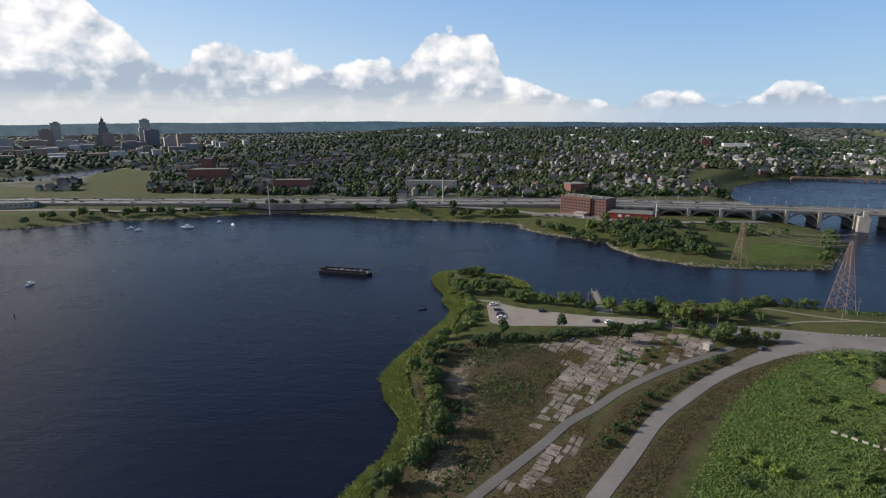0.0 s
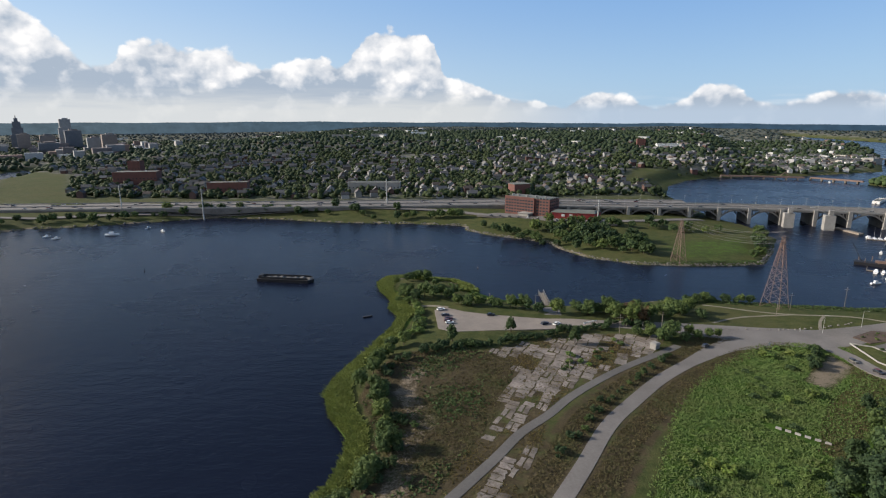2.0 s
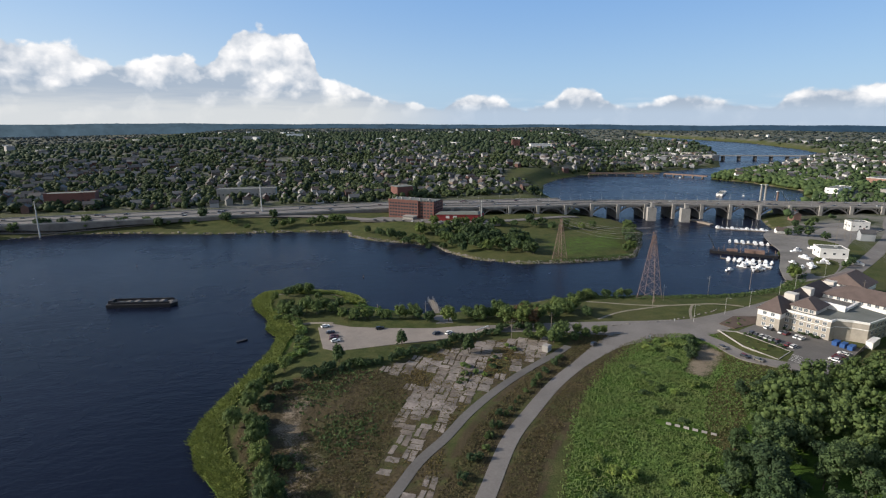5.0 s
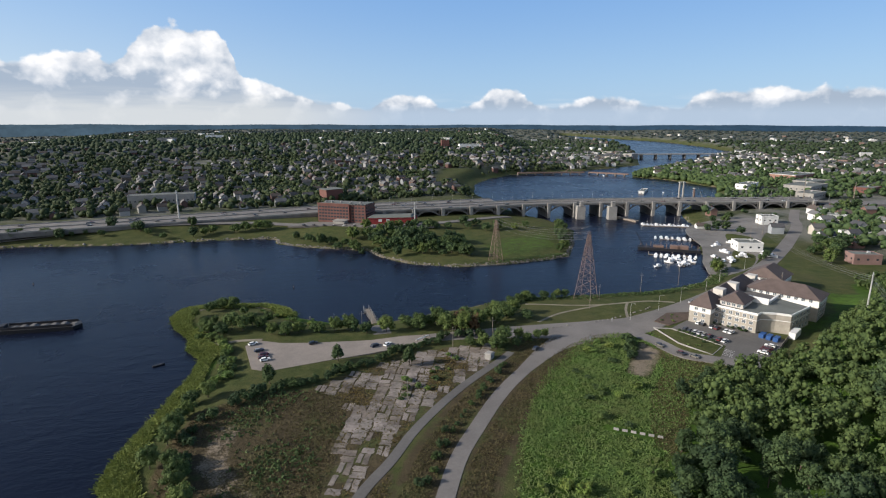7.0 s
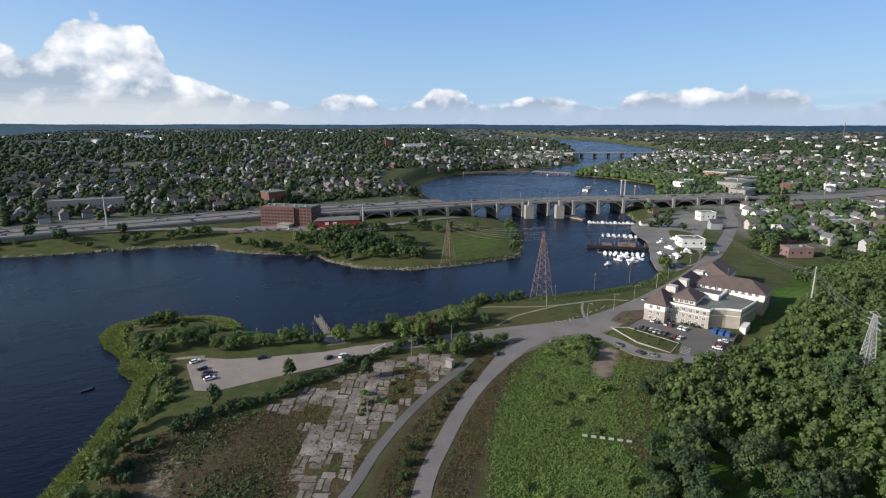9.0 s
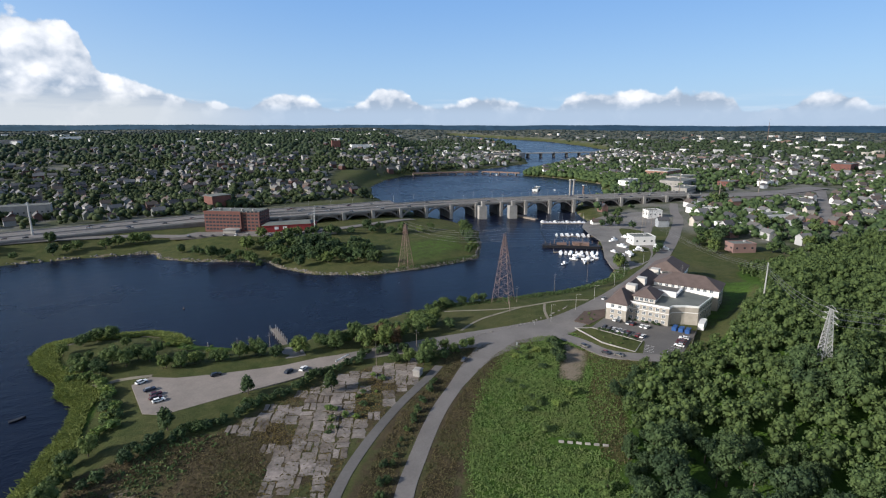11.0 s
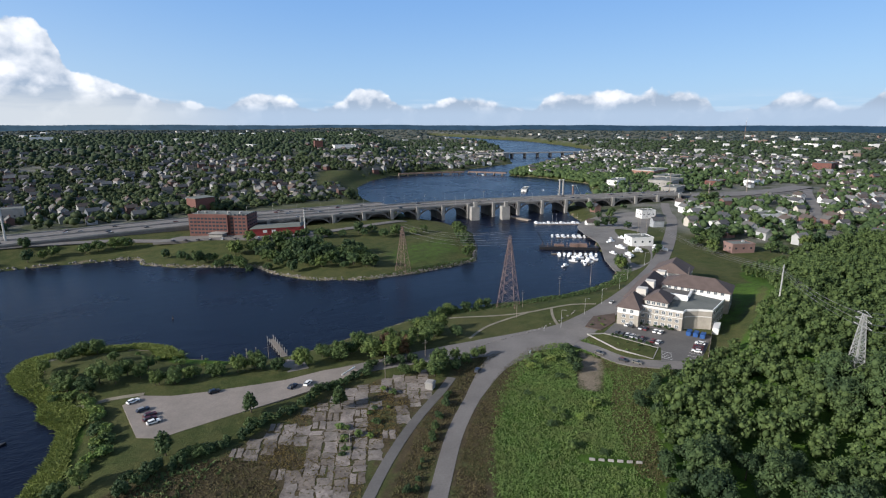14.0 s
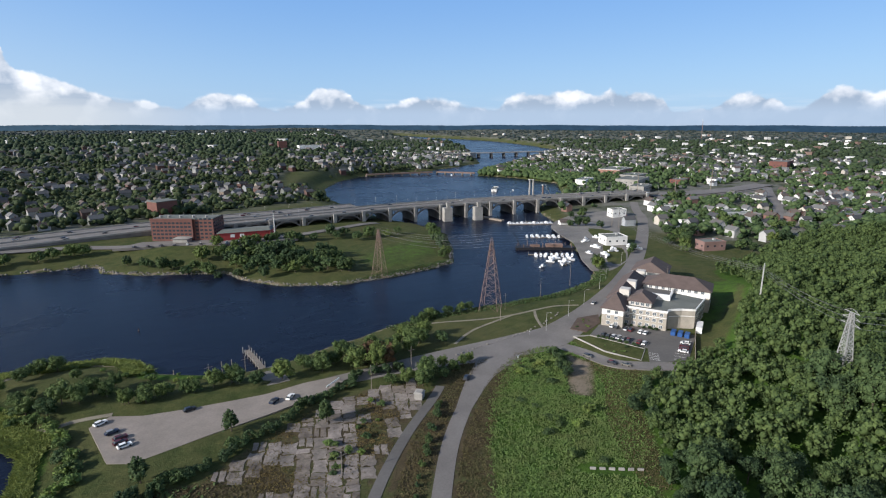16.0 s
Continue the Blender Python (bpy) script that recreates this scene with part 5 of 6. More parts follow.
def wire(a, b, sag, r=0.05):
    """One hanging cable: a three-sided tube along a parabola."""
    across = Vector((b[1] - a[1], a[0] - b[0], 0)).normalized()
    s = Shape()
    for k in range(15):
        p = Vector(a).lerp(Vector(b), k / 14) - Vector((0, 0, sag * (1 - (2 * k / 14 - 1) ** 2)))
        s.v += [tuple(p + across * r), tuple(p - across * r * 0.5 + Vector((0, 0, r * 0.87))), tuple(p - across * r * 0.5 - Vector((0, 0, r * 0.87)))]
        if k:
            s.f += [(3 * k - 3 + i, 3 * k - 3 + (i + 1) % 3, 3 * k + (i + 1) % 3, 3 * k + i) for i in range(3)]
    return tagged(part("cable", s, M_WIRE), "thin pale overhead power cable", "cable", group="power cables")


for q in range(3):
    for side in (-1, 1):
        w = (4.0 - 0.5 * q) * side
        h = 4.5 + 42.5 * (0.82 + 0.075 * q)
        top1 = (200.5 + w * 0.866, 247 + w * 0.5, h)
        wire(top1, (193 + w * 0.866, 349 + w * 0.5, 3 + 33 * (0.82 + 0.075 * q)), 4)
        wire(top1, (480 + w, 330, 22 + 2 * q), 9)
        wire((214 + w * 0.57, 85 + w * 0.82, 12 + 31 * (0.8 + 0.075 * q)), (269 + w * 0.4, 133, 36 + q), 2.0)
        wire((269 + w * 0.4, 133, 36 + q), (430 + w, 320, 22 + q), 6)
        wire((214 + w * 0.57, 85 + w * 0.82, 12 + 31 * (0.8 + 0.075 * q)), (330 + w, -60, 40 + q), 3.0)


# ---- buildings ----
def hip(s, poly4, z0, z1, inset):
    """A hipped roof over four corners."""
    c = [sum(p[i] for p in poly4) / 4 for i in (0, 1)]
    long_ = math.dist(poly4[0], poly4[1]) >= math.dist(poly4[1], poly4[2])
    p = poly4 if long_ else poly4[1:] + poly4[:1]
    m1, m2 = [(p[3][i] + p[0][i]) / 2 for i in (0, 1)], [(p[1][i] + p[2][i]) / 2 for i in (0, 1)]
    r1, r2 = [m1[i] + (c[i] - m1[i]) * inset for i in (0, 1)], [m2[i] + (c[i] - m2[i]) * inset for i in (0, 1)]
    return s.add([(*q, z0) for q in p] + [(*r1, z1), (*r2, z1)], [(0, 1, 5, 4), (1, 2, 5), (2, 3, 4, 5), (3, 0, 4), (3, 2, 1, 0)])


HO, HU, HV = Vector((230, 182)), Vector((0.37, -0.929)), Vector((0.929, 0.37))
HZ = 4.8


def hp(v, u):
    p = HO + HV * v + HU * u
    return (p.x, p.y)


def hrect(v0, v1, u0, u1):
    return [hp(v0, u0), hp(v0, u1), hp(v1, u1), hp(v1, u0)]


hotel = thing("hotel", "cream three-storey riverside hotel with brown hipped roofs", "hotel")
wings = (("wall", [hp(0, 0), hp(0, 21), hp(4, 21.5), hp(8, 27), hp(10, 33), hp(32, 36), hp(36, 22), hp(36, 0)], 9.4), ("wall", hrect(-6, 12, -9, 1.5), 9.2),
         ("wall", hrect(39, 57, 4, 38), 11.5), ("wall", hrect(12, 58, -10, 2), 9.0), ("wall", hrect(74, 95, -8, 12), 9.5), ("wall", hrect(58, 76, -8, 0), 7.0))
for name, poly, h in wings:
    wing = part(name, Shape().prism(poly[::-1], HZ - 2.5, HZ + h), M_STONE, hotel, "beige stone-clad wall")
    mid_x, mid_y = sum(p[0] for p in poly) / len(poly), sum(p[1] for p in poly) / len(poly)
    grown = [(mid_x + (p[0] - mid_x) * 1.004, mid_y + (p[1] - mid_y) * 1.004) for p in poly]
    part("string_course", Shape().prism(grown[::-1], HZ + h * 0.66, HZ + h * 0.66 + 0.35), M_WHITE, wing, "white string course")
    if h > 9.45 or h == 9.2:
        part("upper_wall", Shape().prism(grown[::-1], HZ + h * 0.7, HZ + h - 0.05), M_WHITE, wing, "white upper storey")
part("flat_roof", Shape().prism([hp(0.5, 0.5), hp(0.5, 20.6), hp(4.2, 21), hp(8.4, 26.6), hp(10.3, 32.5), hp(31.7, 35.5), hp(35.5, 22), hp(35.5, 0.5)][::-1], HZ + 9.4, HZ + 9.5), M_FLAT_ROOF, hotel, "grey-green flat roof")
for line in ([hp(0, 0), hp(0, 21), hp(4, 21.5), hp(8, 27), hp(10, 33), hp(32, 36), hp(36, 22)],):
    for a, b in zip(line, line[1:]):
        part("parapet", Shape().box((a[0] + b[0]) / 2, (a[1] + b[1]) / 2, HZ + 9.2, math.dist(a, b) + 0.4, 0.5, 1.0, math.atan2(b[1] - a[1], b[0] - a[0])), M_WHITE, hotel)
for poly, z0, z1, ins in ((hrect(-7, 13, -10, 2.5), 9.2, 15.5, 0.85), (hrect(38, 58, 3, 39), 11.5, 16.5, 0.55), (hrect(11, 60, -11, 3), 9.0, 14.5, 0.2), (hrect(73, 96, -9, 13), 9.5, 15.5, 0.3), (hrect(58, 76, -9, 1), 7.0, 10.5, 0.1)):
    part("roof", hip(Shape(), poly, HZ + z0, HZ + z1, ins), M_HOTEL_ROOF, hotel, "brown shingle hipped roof")
part("wall", Shape().prism(hrect(4, 18, 2, 13)[::-1], HZ + 9.4, HZ + 12.0), M_CREAM, hotel)
part("roof", hip(Shape(), hrect(3, 19, 1, 14), HZ + 12.0, HZ + 16.0, 0.6), M_HOTEL_ROOF, hotel, "brown shingle hipped roof")
# flat dark sheet stands in for the shade of the deep courtyard
part("court_roof", Shape().prism(hrect(22, 38.8, 4, 19)[::-1], HZ + 9.5, HZ + 9.7, hrect(24, 38.8, 5, 18)[::-1]), M_ASPHALT_DARK, hotel, "dark sheet painted for the shaded courtyard roof slopes")
part("court_wall", Shape().prism(hrect(20, 21, 4, 20)[::-1], HZ + 9.4, HZ + 12.5).prism(hrect(21, 39, 19, 20)[::-1], HZ + 9.4, HZ + 10.8), M_WHITE, hotel)
for v, u, h in ((10, -4, 15.5), (30, -4, 14.5), (62, -4, 12.5)):
    part("stair_tower", Shape().prism(hrect(v, v + 5, u, u + 5)[::-1], HZ + 8, HZ + h), M_CREAM, hotel)
part("porch", Shape().prism(hrect(4, 14, 34.2, 37)[::-1], HZ, HZ + 3.2), M_WHITE, hotel, "low white service annex")


def window_mesh(w, h, glass=M_GLASS):
    m = Shape().box(0, 0, -h / 2, w, 0.16, h)
    return m.mesh("window", glass), Shape().box(0, 0, -h / 2 - 0.12, w + 0.3, 0.1, 0.12).box(0, 0, h / 2, w + 0.3, 0.1, 0.12).box(-w / 2 - 0.07, 0, -h / 2, 0.14, 0.1, h).box(w / 2 + 0.07, 0, -h / 2, 0.14, 0.1, h).box(0, 0, -h / 2, 0.07, 0.22, h).mesh("frame", M_WHITE)


def windows(parent, a, b, z0, rows, cols, storey, meshes, margin=1.5, frames=True):
    """Rows of windows on the wall from a to b (outside on the right hand), each proud of the wall."""
    ang = math.atan2(b[1] - a[1], b[0] - a[0])
    ln = math.dist(a, b)
    nx, ny = math.sin(ang), -math.cos(ang)
    for r in range(rows):
        for c in range(cols):
            t = (margin + (ln - 2 * margin) * (c + 0.5) / cols) / ln
            w = new("window", meshes[0])
            w.parent = parent
            w.matrix_basis = pose(a[0] + (b[0] - a[0]) * t + nx * 0.03, a[1] + (b[1] - a[1]) * t + ny * 0.03, z0 + r * storey, 0, 0, math.degrees(ang))
            if frames:
                fr = new("frame", meshes[1])
                fr.parent = w


wm = window_mesh(1.6, 1.5, M_PANE)
windows(hotel, hp(0, 0), hp(0, 21), HZ + 1.7, 3, 6, 3.1, wm, 0.8)
windows(hotel, hp(-6, -9), hp(-6, 1.5), HZ + 1.9, 3, 2, 2.9, wm, 1.5)
windows(hotel, hp(10, 33), hp(32, 36), HZ + 1.7, 3, 5, 3.1, wm)
windows(hotel, hp(38.9, 4), hp(38.9, 38), HZ + 10.6, 1, 9, 3.0, wm, 2)
windows(hotel, hp(39, 38.1), hp(57, 38.1), HZ + 1.8, 3, 5, 3.1, wm)
windows(hotel, hp(3.9, 2), hp(3.9, 13), HZ + 10.8, 1, 4, 3.0, wm, 0.6)

brick = thing("brick_building", "red brick six-storey office block with rows of windows", "building")
BA, BB = Vector((92, 541)), Vector((131, 507))
bu = (BB - BA).normalized()
bv = Vector((-bu.y, bu.x)) if -bu.y > 0 else Vector((bu.y, -bu.x))
bp = lambda u, v: tuple(BA + bu * u + bv * v)
BZ = level(110, 525)
blen = (BB - BA).length
part("wall", Shape().prism([bp(0, 0), bp(blen * 0.68, 0), bp(blen * 0.68, 24), bp(0, 24)], BZ - 3, 26), M_BRICK, brick)
part("wall", Shape().prism([bp(blen * 0.68, 2.5), bp(blen, 2.5), bp(blen, 24), bp(blen * 0.68, 24)], BZ - 3, 26), M_BRICK, brick)
brick_roof = part("roof", Shape().prism([bp(0.4, 0.4), bp(blen - 0.4, 3), bp(blen - 0.4, 23.6), bp(0.4, 23.6)], 26, 26.3), M_FLAT_ROOF, brick)
part("cornice", Shape().prism([bp(-0.3, -0.3), bp(blen * 0.68, -0.3), bp(blen * 0.68, 0.3), bp(-0.3, 0.3)], 25.4, 26.9), M_BRICK, brick)
for u in (5, 12, 22, 33, 44):
    part("roof_vent", Shape().box(*bp(u, 9), 26.3, 2.2, 2.2, 1.8), M_CONCRETE, brick_roof)
bm_ = window_mesh(2.4, 1.5)
windows(brick, bp(0, -0.02), bp(blen * 0.68, -0.02), BZ + 2.5, 6, 10, 3.15, bm_, 0.8, False)
windows(brick, bp(blen * 0.68, 2.48), bp(blen, 2.48), BZ + 2.5, 6, 4, 3.15, bm_, 0.8, False)
windows(brick, bp(blen + 0.02, 2.5), bp(blen + 0.02, 24), BZ + 2.5, 6, 5, 3.15, bm_, 0.8, False)
part("canopy", Shape().prism([bp(22, -9), bp(34, -9), bp(34, -0.2), bp(22, -0.2)], BZ, BZ + 3.5).prism([bp(21, -10), bp(35, -10), bp(35, -0.2), bp(21, -0.2)], BZ + 3.5, BZ + 3.9, [bp(24, -5), bp(32, -5), bp(32, -0.2), bp(24, -0.2)]), M_CONCRETE, brick)

red = thing("restaurant", "low red waterfront restaurant with a grey roof", "restaurant")
rp = lambda u, v: tuple(Vector((133, 503)) + bu * 0.95 * u + bv * v + Vector((0.3, 0.3)) * u)
part("wall", Shape().prism([rp(0, 0), rp(40, 0), rp(40, 16), rp(0, 16)], BZ - 3, BZ + 6.5), M_RED_WALL, red)
part("roof", Shape().prism([rp(-0.6, -0.6), rp(40.6, -0.6), rp(40.6, 16.6), rp(-0.6, 16.6)], BZ + 6.5, BZ + 8.6, [rp(2, 5), rp(38, 5), rp(38, 12), rp(2, 12)]), M_FLAT_ROOF, red)
for u in (10, 17):
    part("window", Shape().prism([rp(u, -0.3), rp(u + 3.2, -0.3), rp(u + 3.2, 0.1), rp(u, 0.1)], BZ + 2.6, BZ + 5.0), M_WHITE, red)
tower_house = thing("apartment_building", "dark brick apartment block behind the highway", "building")
part("wall", Shape().box(128, 655, 4, 22, 18, 22, 0.3), M_BRICK, tower_house)
part("roof", Shape().box(128, 655, 26, 23, 19, 0.6, 0.3), M_FLAT_ROOF, tower_house)


def flat_building(x, y, w, d, h, turn, wall, roof, label, name="building", category="building", wins=True):
    z = level(x, y)
    o = thing(name, label, category, pose(x, y, z, 0, 0, turn))
    part("wall", Shape().box(0, 0, -2.5, w, d, h + 2.5), wall, o)
    top_ = part("roof", Shape().box(0, 0, h, w - 0.6, d - 0.6, 0.25), roof, o)
    part("parapet", Shape().box(0, -d / 2, h - 0.2, w + 0.3, 0.4, 0.9).box(0, d / 2, h - 0.2, w + 0.3, 0.4, 0.9).box(-w / 2, 0, h - 0.2, 0.4, d - 0.5, 0.9).box(w / 2, 0, h - 0.2, 0.4, d - 0.5, 0.9), wall, o)
    part("vent", Shape().box(w * 0.2, d * 0.1, h + 0.25, 1.8, 1.8, 1.3), M_STEEL, top_)
    if wins:
        for q in range(max(2, int(w / 5))):
            part("window", Shape().box(-w / 2 + w * (q + 0.5) / max(2, int(w / 5)), -d / 2 - 0.02, h * 0.45, 1.6, 0.15, 1.4), M_GLASS, o)
        for q in range(max(1, int(d / 6))):
            part("window", Shape().box(-w / 2 - 0.02, -d / 2 + d * (q + 0.5) / max(1, int(d / 6)), h * 0.45, 0.15, 1.6, 1.4), M_GLASS, o)
    return o


for x, y, w, d, h, turn, wall, label in (
        (396, 296, 19, 15, 7, -30, M_WHITE, "white flat-roofed boatyard shed"),
        (510, 366, 16, 12, 8, -25, M_WHITE, "white boatyard building with flat roof"), (437, 232, 19, 12, 7, -30, M_RED_BLOCK, "red-walled block with a pale flat roof below the wood"),
        (585, 278, 34, 18, 6, -20, M_WHITE, "long pale warehouse with a blue-grey roof"), (650, 190, 60, 18, 7, 8, M_BRICK, "long red brick mill building"),
        (519, 288, 22, 10, 5, -25, M_WHITE, "low white workshop by the east road"), (576, 344, 20, 12, 6, -30, M_WHITE, "white workshop below the expressway"), (700, 300, 30, 16, 6, 10, M_CONCRETE, "pale low store beside the street"), (690, 445, 40, 20, 8, 15, M_CONCRETE, "pale works hall behind the bridge"), (820, 455, 36, 20, 7, 12, M_BRICK, "brown brick works behind the bridge"), (860, 420, 30, 14, 7, 8, M_WHITE, "white store beside the expressway"), (720, 560, 46, 16, 7, 20, M_WHITE, "long white riverside warehouse"),
        (760, 500, 60, 34, 9, 15, M_CONCRETE, "large pale flat-roofed warehouse"), (830, 540, 50, 30, 8, 10, M_CONCRETE, "large flat-roofed works building"),
        (900, 620, 70, 40, 9, 12, M_FLAT_TONES, "broad grey flat-roofed factory"), (1190, 440, 60, 30, 14, 8, M_BRICK, "red brick mill at the town edge"),
        (600, 640, 40, 8, 6, 40, M_WHITE, "white riverside works shed"), (-420, 800, 60, 26, 18, 8, M_BRICK, "dark brick block by the park"),
        (-250, 690, 50, 18, 16, 5, M_BRICK, "brick terrace above the highway"), (-60, 700, 70, 16, 13, -4, M_CONCRETE, "long pale apartment row"), (6, 1990, 56, 18, 13, 0, M_WHITE, "white-roofed hall on the hilltop"),
        (-230, 1680, 60, 20, 12, 0, M_CONCRETE, "white slab building on the hill"), (-120, 1740, 50, 20, 13, 0, M_CONCRETE, "pale college building on the hill"), (610, 1290, 50, 30, 12, -15, M_WHITE, "white hospital block among trees"),
        (560, 1330, 20, 20, 20, -15, M_BRICK, "brick hospital tower among trees"), (-560, 545, 90, 16, 6, 25, M_CONCRETE, "long low pier shed"), (-470, 900, 20, 16, 24, 0, M_BRICK, "dark brick hall among trees")):
    flat_building(x, y, w, d, h, turn, wall, M_FLAT_ROOF, label)

skyline = ((-1304, 1847, 105, 26, True), (-1246, 2003, 98, 34, False), (-1127, 1842, 62, 46, False), (-1170, 1780, 48, 40, False), (-1563, 1904, 63, 40, False), (-1537, 1924, 88, 30, False),
           (-1400, 1820, 44, 50, False), (-1230, 1760, 52, 34, False), (-945, 1714, 52, 40, False), (-1010, 1750, 42, 40, False), (-1330, 1700, 32, 60, False), (-1480, 1750, 30, 70, False), (-1080, 1640, 30, 50, False), (-1190, 1900, 70, 30, False), (-1640, 1800, 34, 60, False))
for x, y, h, w, stepped in skyline:
    z = level(x, y)
    o = thing("office_tower", "distant grey stepped tower with a spire" if stepped else "distant grey downtown office tower", "skyscraper", pose(x, y, z, 0, 0, 35), group="downtown towers")
    if stepped:
        for q, (f, a, b) in enumerate(((1.6, 0, 0.45), (1.2, 0.45, 0.68), (0.85, 0.68, 0.86), (0.4, 0.86, 0.96))):
            part("tier", Shape().box(0, 0, h * a - (5 if q == 0 else 0), w * f, w * f, h * (b - a) + (5 if q == 0 else 0)), M_TOWER, o)
        part("spire", Shape().rod((0, 0, h * 0.96), (0, 0, h * 1.06), 2.0, 0.4), M_TOWER, o)
    else:
        part("shaft", Shape().box(0, 0, -5, w, w * 0.8, h + 5), M_TOWER, o)
        part("penthouse", Shape().box(2, 1, h, w * 0.5, w * 0.4, 4), M_TOWER, o)
    part("base", Shape().box(0, w * 0.2, -5, w * 1.5, w * 1.2, 16), M_TOWER, o)

specks = Shape()
for q in range(480):
    r, a = 1450 * (3500 / 1450) ** float(rng.uniform(0, 1)), math.radians(float(rng.uniform(-35, 84)))
    x, y = r * math.sin(a), r * math.cos(a)
    if (x > 500 + 0.5 * (y - 600) or rng.uniform() < 0.22) and inland(np.array(x), np.array(y)) > 40:
        specks.box(x, y, level(x, y) - 2, float(rng.uniform(9, 28)), float(rng.uniform(8, 18)), 2 + float(rng.uniform(5, 9)) + r / 1200, float(rng.uniform(0, 3)))
tagged(part("far_buildings", specks, M_FAR_WALLS_EAST), "pale scattered buildings among distant woods", "buildings", kind="stuff")
blocks = Shape()
for q in range(90):
    x, y = float(rng.uniform(-1750, -820)), float(rng.uniform(1250, 2000))
    blocks.box(x, y, level(x, y) - 4, float(rng.uniform(16, 46)), float(rng.uniform(14, 34)), 4 + float(rng.uniform(8, 26)), 0.6)
tagged(part("downtown_blocks", blocks, mixed_surface("downtown_walls", ((0.24, 0.24, 0.25), (0.34, 0.33, 0.32), (0.17, 0.15, 0.15), (0.42, 0.42, 0.42), (0.25, 0.17, 0.14)))), "crowded low downtown blocks in the distance", "buildings", kind="stuff")


# ---- houses ----
def house_shapes(w, d, h, rise):
    wall = Shape().prism([(-w / 2, -d / 2), (w / 2, -d / 2), (w / 2, d / 2), (-w / 2, d / 2)], -2.5, h)
    for s in (-1, 1):
        wall.add([(-w / 2, s * d / 2, h), (w / 2, s * d / 2, h), (0, s * d / 2, h + rise)], [(0, 1, 2) if s < 0 else (2, 1, 0)])
    o, e = 0.5, 0.25
    roof = Shape()
    for s in (-1, 1):
        x0, z0 = s * (w / 2 + o), h - o * rise / (w / 2)
        roof.add([(x0, -d / 2 - o, z0), (x0, d / 2 + o, z0), (0, d / 2 + o, h + rise), (0, -d / 2 - o, h + rise), (x0, -d / 2 - o, z0 + e), (x0, d / 2 + o, z0 + e), (0, d / 2 + o, h + rise + e), (0, -d / 2 - o, h + rise + e)],
                 [(0, 1, 2, 3), (7, 6, 5, 4), (0, 3, 7, 4), (1, 5, 6, 2), (0, 4, 5, 1)])
    return wall, roof


HOUSE_SIZES = ((6.6, 9.5, 5.4, 2.8), (7.4, 11, 6.8, 2.8), (6, 9, 4.8, 2.4), (8.2, 12.5, 6.2, 3.0))


class Houses:
    def __init__(self, label, wall, group):
        self.label, self.wall, self.group, self.made = label, wall, group, {}

    def put(self, x, y, turn):
        k = int(rng.integers(len(HOUSE_SIZES)))
        m = pose(x, y, level(x, y), 0, 0, turn)
        if k in self.made:
            return copy_thing(self.made[k], m)
        w, d, h, rise = HOUSE_SIZES[k]
        wall, roof = house_shapes(w, d, h, rise)
        o = thing("house", self.label, "house", group=self.group)
        part("wall", wall, self.wall, o)
        top_ = part("roof", roof, M_HOUSE_ROOF, o)
        part("chimney", Shape().box(w * 0.15, d * 0.2, h, 0.8, 0.8, rise + 1.2), M_BRICK, top_)
        self.made[k] = o
        o.matrix_basis = m
        return o


west_houses = Houses("wooden town house with a dark gabled roof", M_HOUSE, "houses on the west hill")
east_houses = Houses("pale wooden house with a grey gabled roof", M_HOUSE_EAST, "houses of the east town")
spots = []
for gx0 in np.arange(-900, 1500, 21.0):
    for gy0 in np.arange(180, 1500, 24.0):
        a = 0.18 if gx0 < 450 else -0.4
        x, y = gx0 * math.cos(a) - gy0 * math.sin(a) * 0.15 + rng.uniform(-5, 5), gy0 + gx0 * math.sin(a) * 0.2 + rng.uniform(-6, 6)
        spots.append((x, y))
sx, sy = np.array(spots).T
az_ = np.degrees(np.arctan2(sx, sy))
built_up = in_town(sx, sy) & (az_ > -48) & (az_ < 84) & (np.hypot(sx, sy) > 540)
west_side = sx < 480 + 0.55 * (sy - 600)
dens = np.where(west_side, np.where(sy < 1150, 0.7, 0.25) * ease(sx, -800, -500), np.where(np.hypot(sx, sy) < 1100, 0.5, 0.42))
dens = dens * (ripple(sx, sy, 45.0) < 0.62)
built_up &= rng.uniform(0, 1, len(sx)) < dens
works = signed(sx, sy, ((560, 520), (640, 420), (800, 440), (1000, 560), (1000, 700), (800, 640)))
built_up &= works < -10
order = sorted(np.nonzero(built_up)[0], key=lambda q: math.hypot(sx[q], sy[q]))
rest = {True: ([], [], [], []), False: ([], [], [], [])}
count = {True: 0, False: 0}
for q in order:
    w_side = bool(west_side[q])
    turn = (10 if w_side else -22) + 90 * int(rng.integers(2)) + float(rng.normal(0, 4))
    if count[w_side] < 170:
        (west_houses if w_side else east_houses).put(float(sx[q]), float(sy[q]), turn)
    else:
        wall, roof = house_shapes(*[v * 1.05 for v in HOUSE_SIZES[int(rng.integers(4))]])
        m = pose(float(sx[q]), float(sy[q]), level(sx[q], sy[q]), 0, 0, turn)
        for sh, (vl, fl) in ((wall, rest[w_side][0:2]), (roof, rest[w_side][2:4])):
            n = len(vl)
            vl += [tuple(m @ Vector(p)) for p in sh.v]
            fl += [tuple(i + n for i in f) for f in sh.f]
    count[w_side] += 1
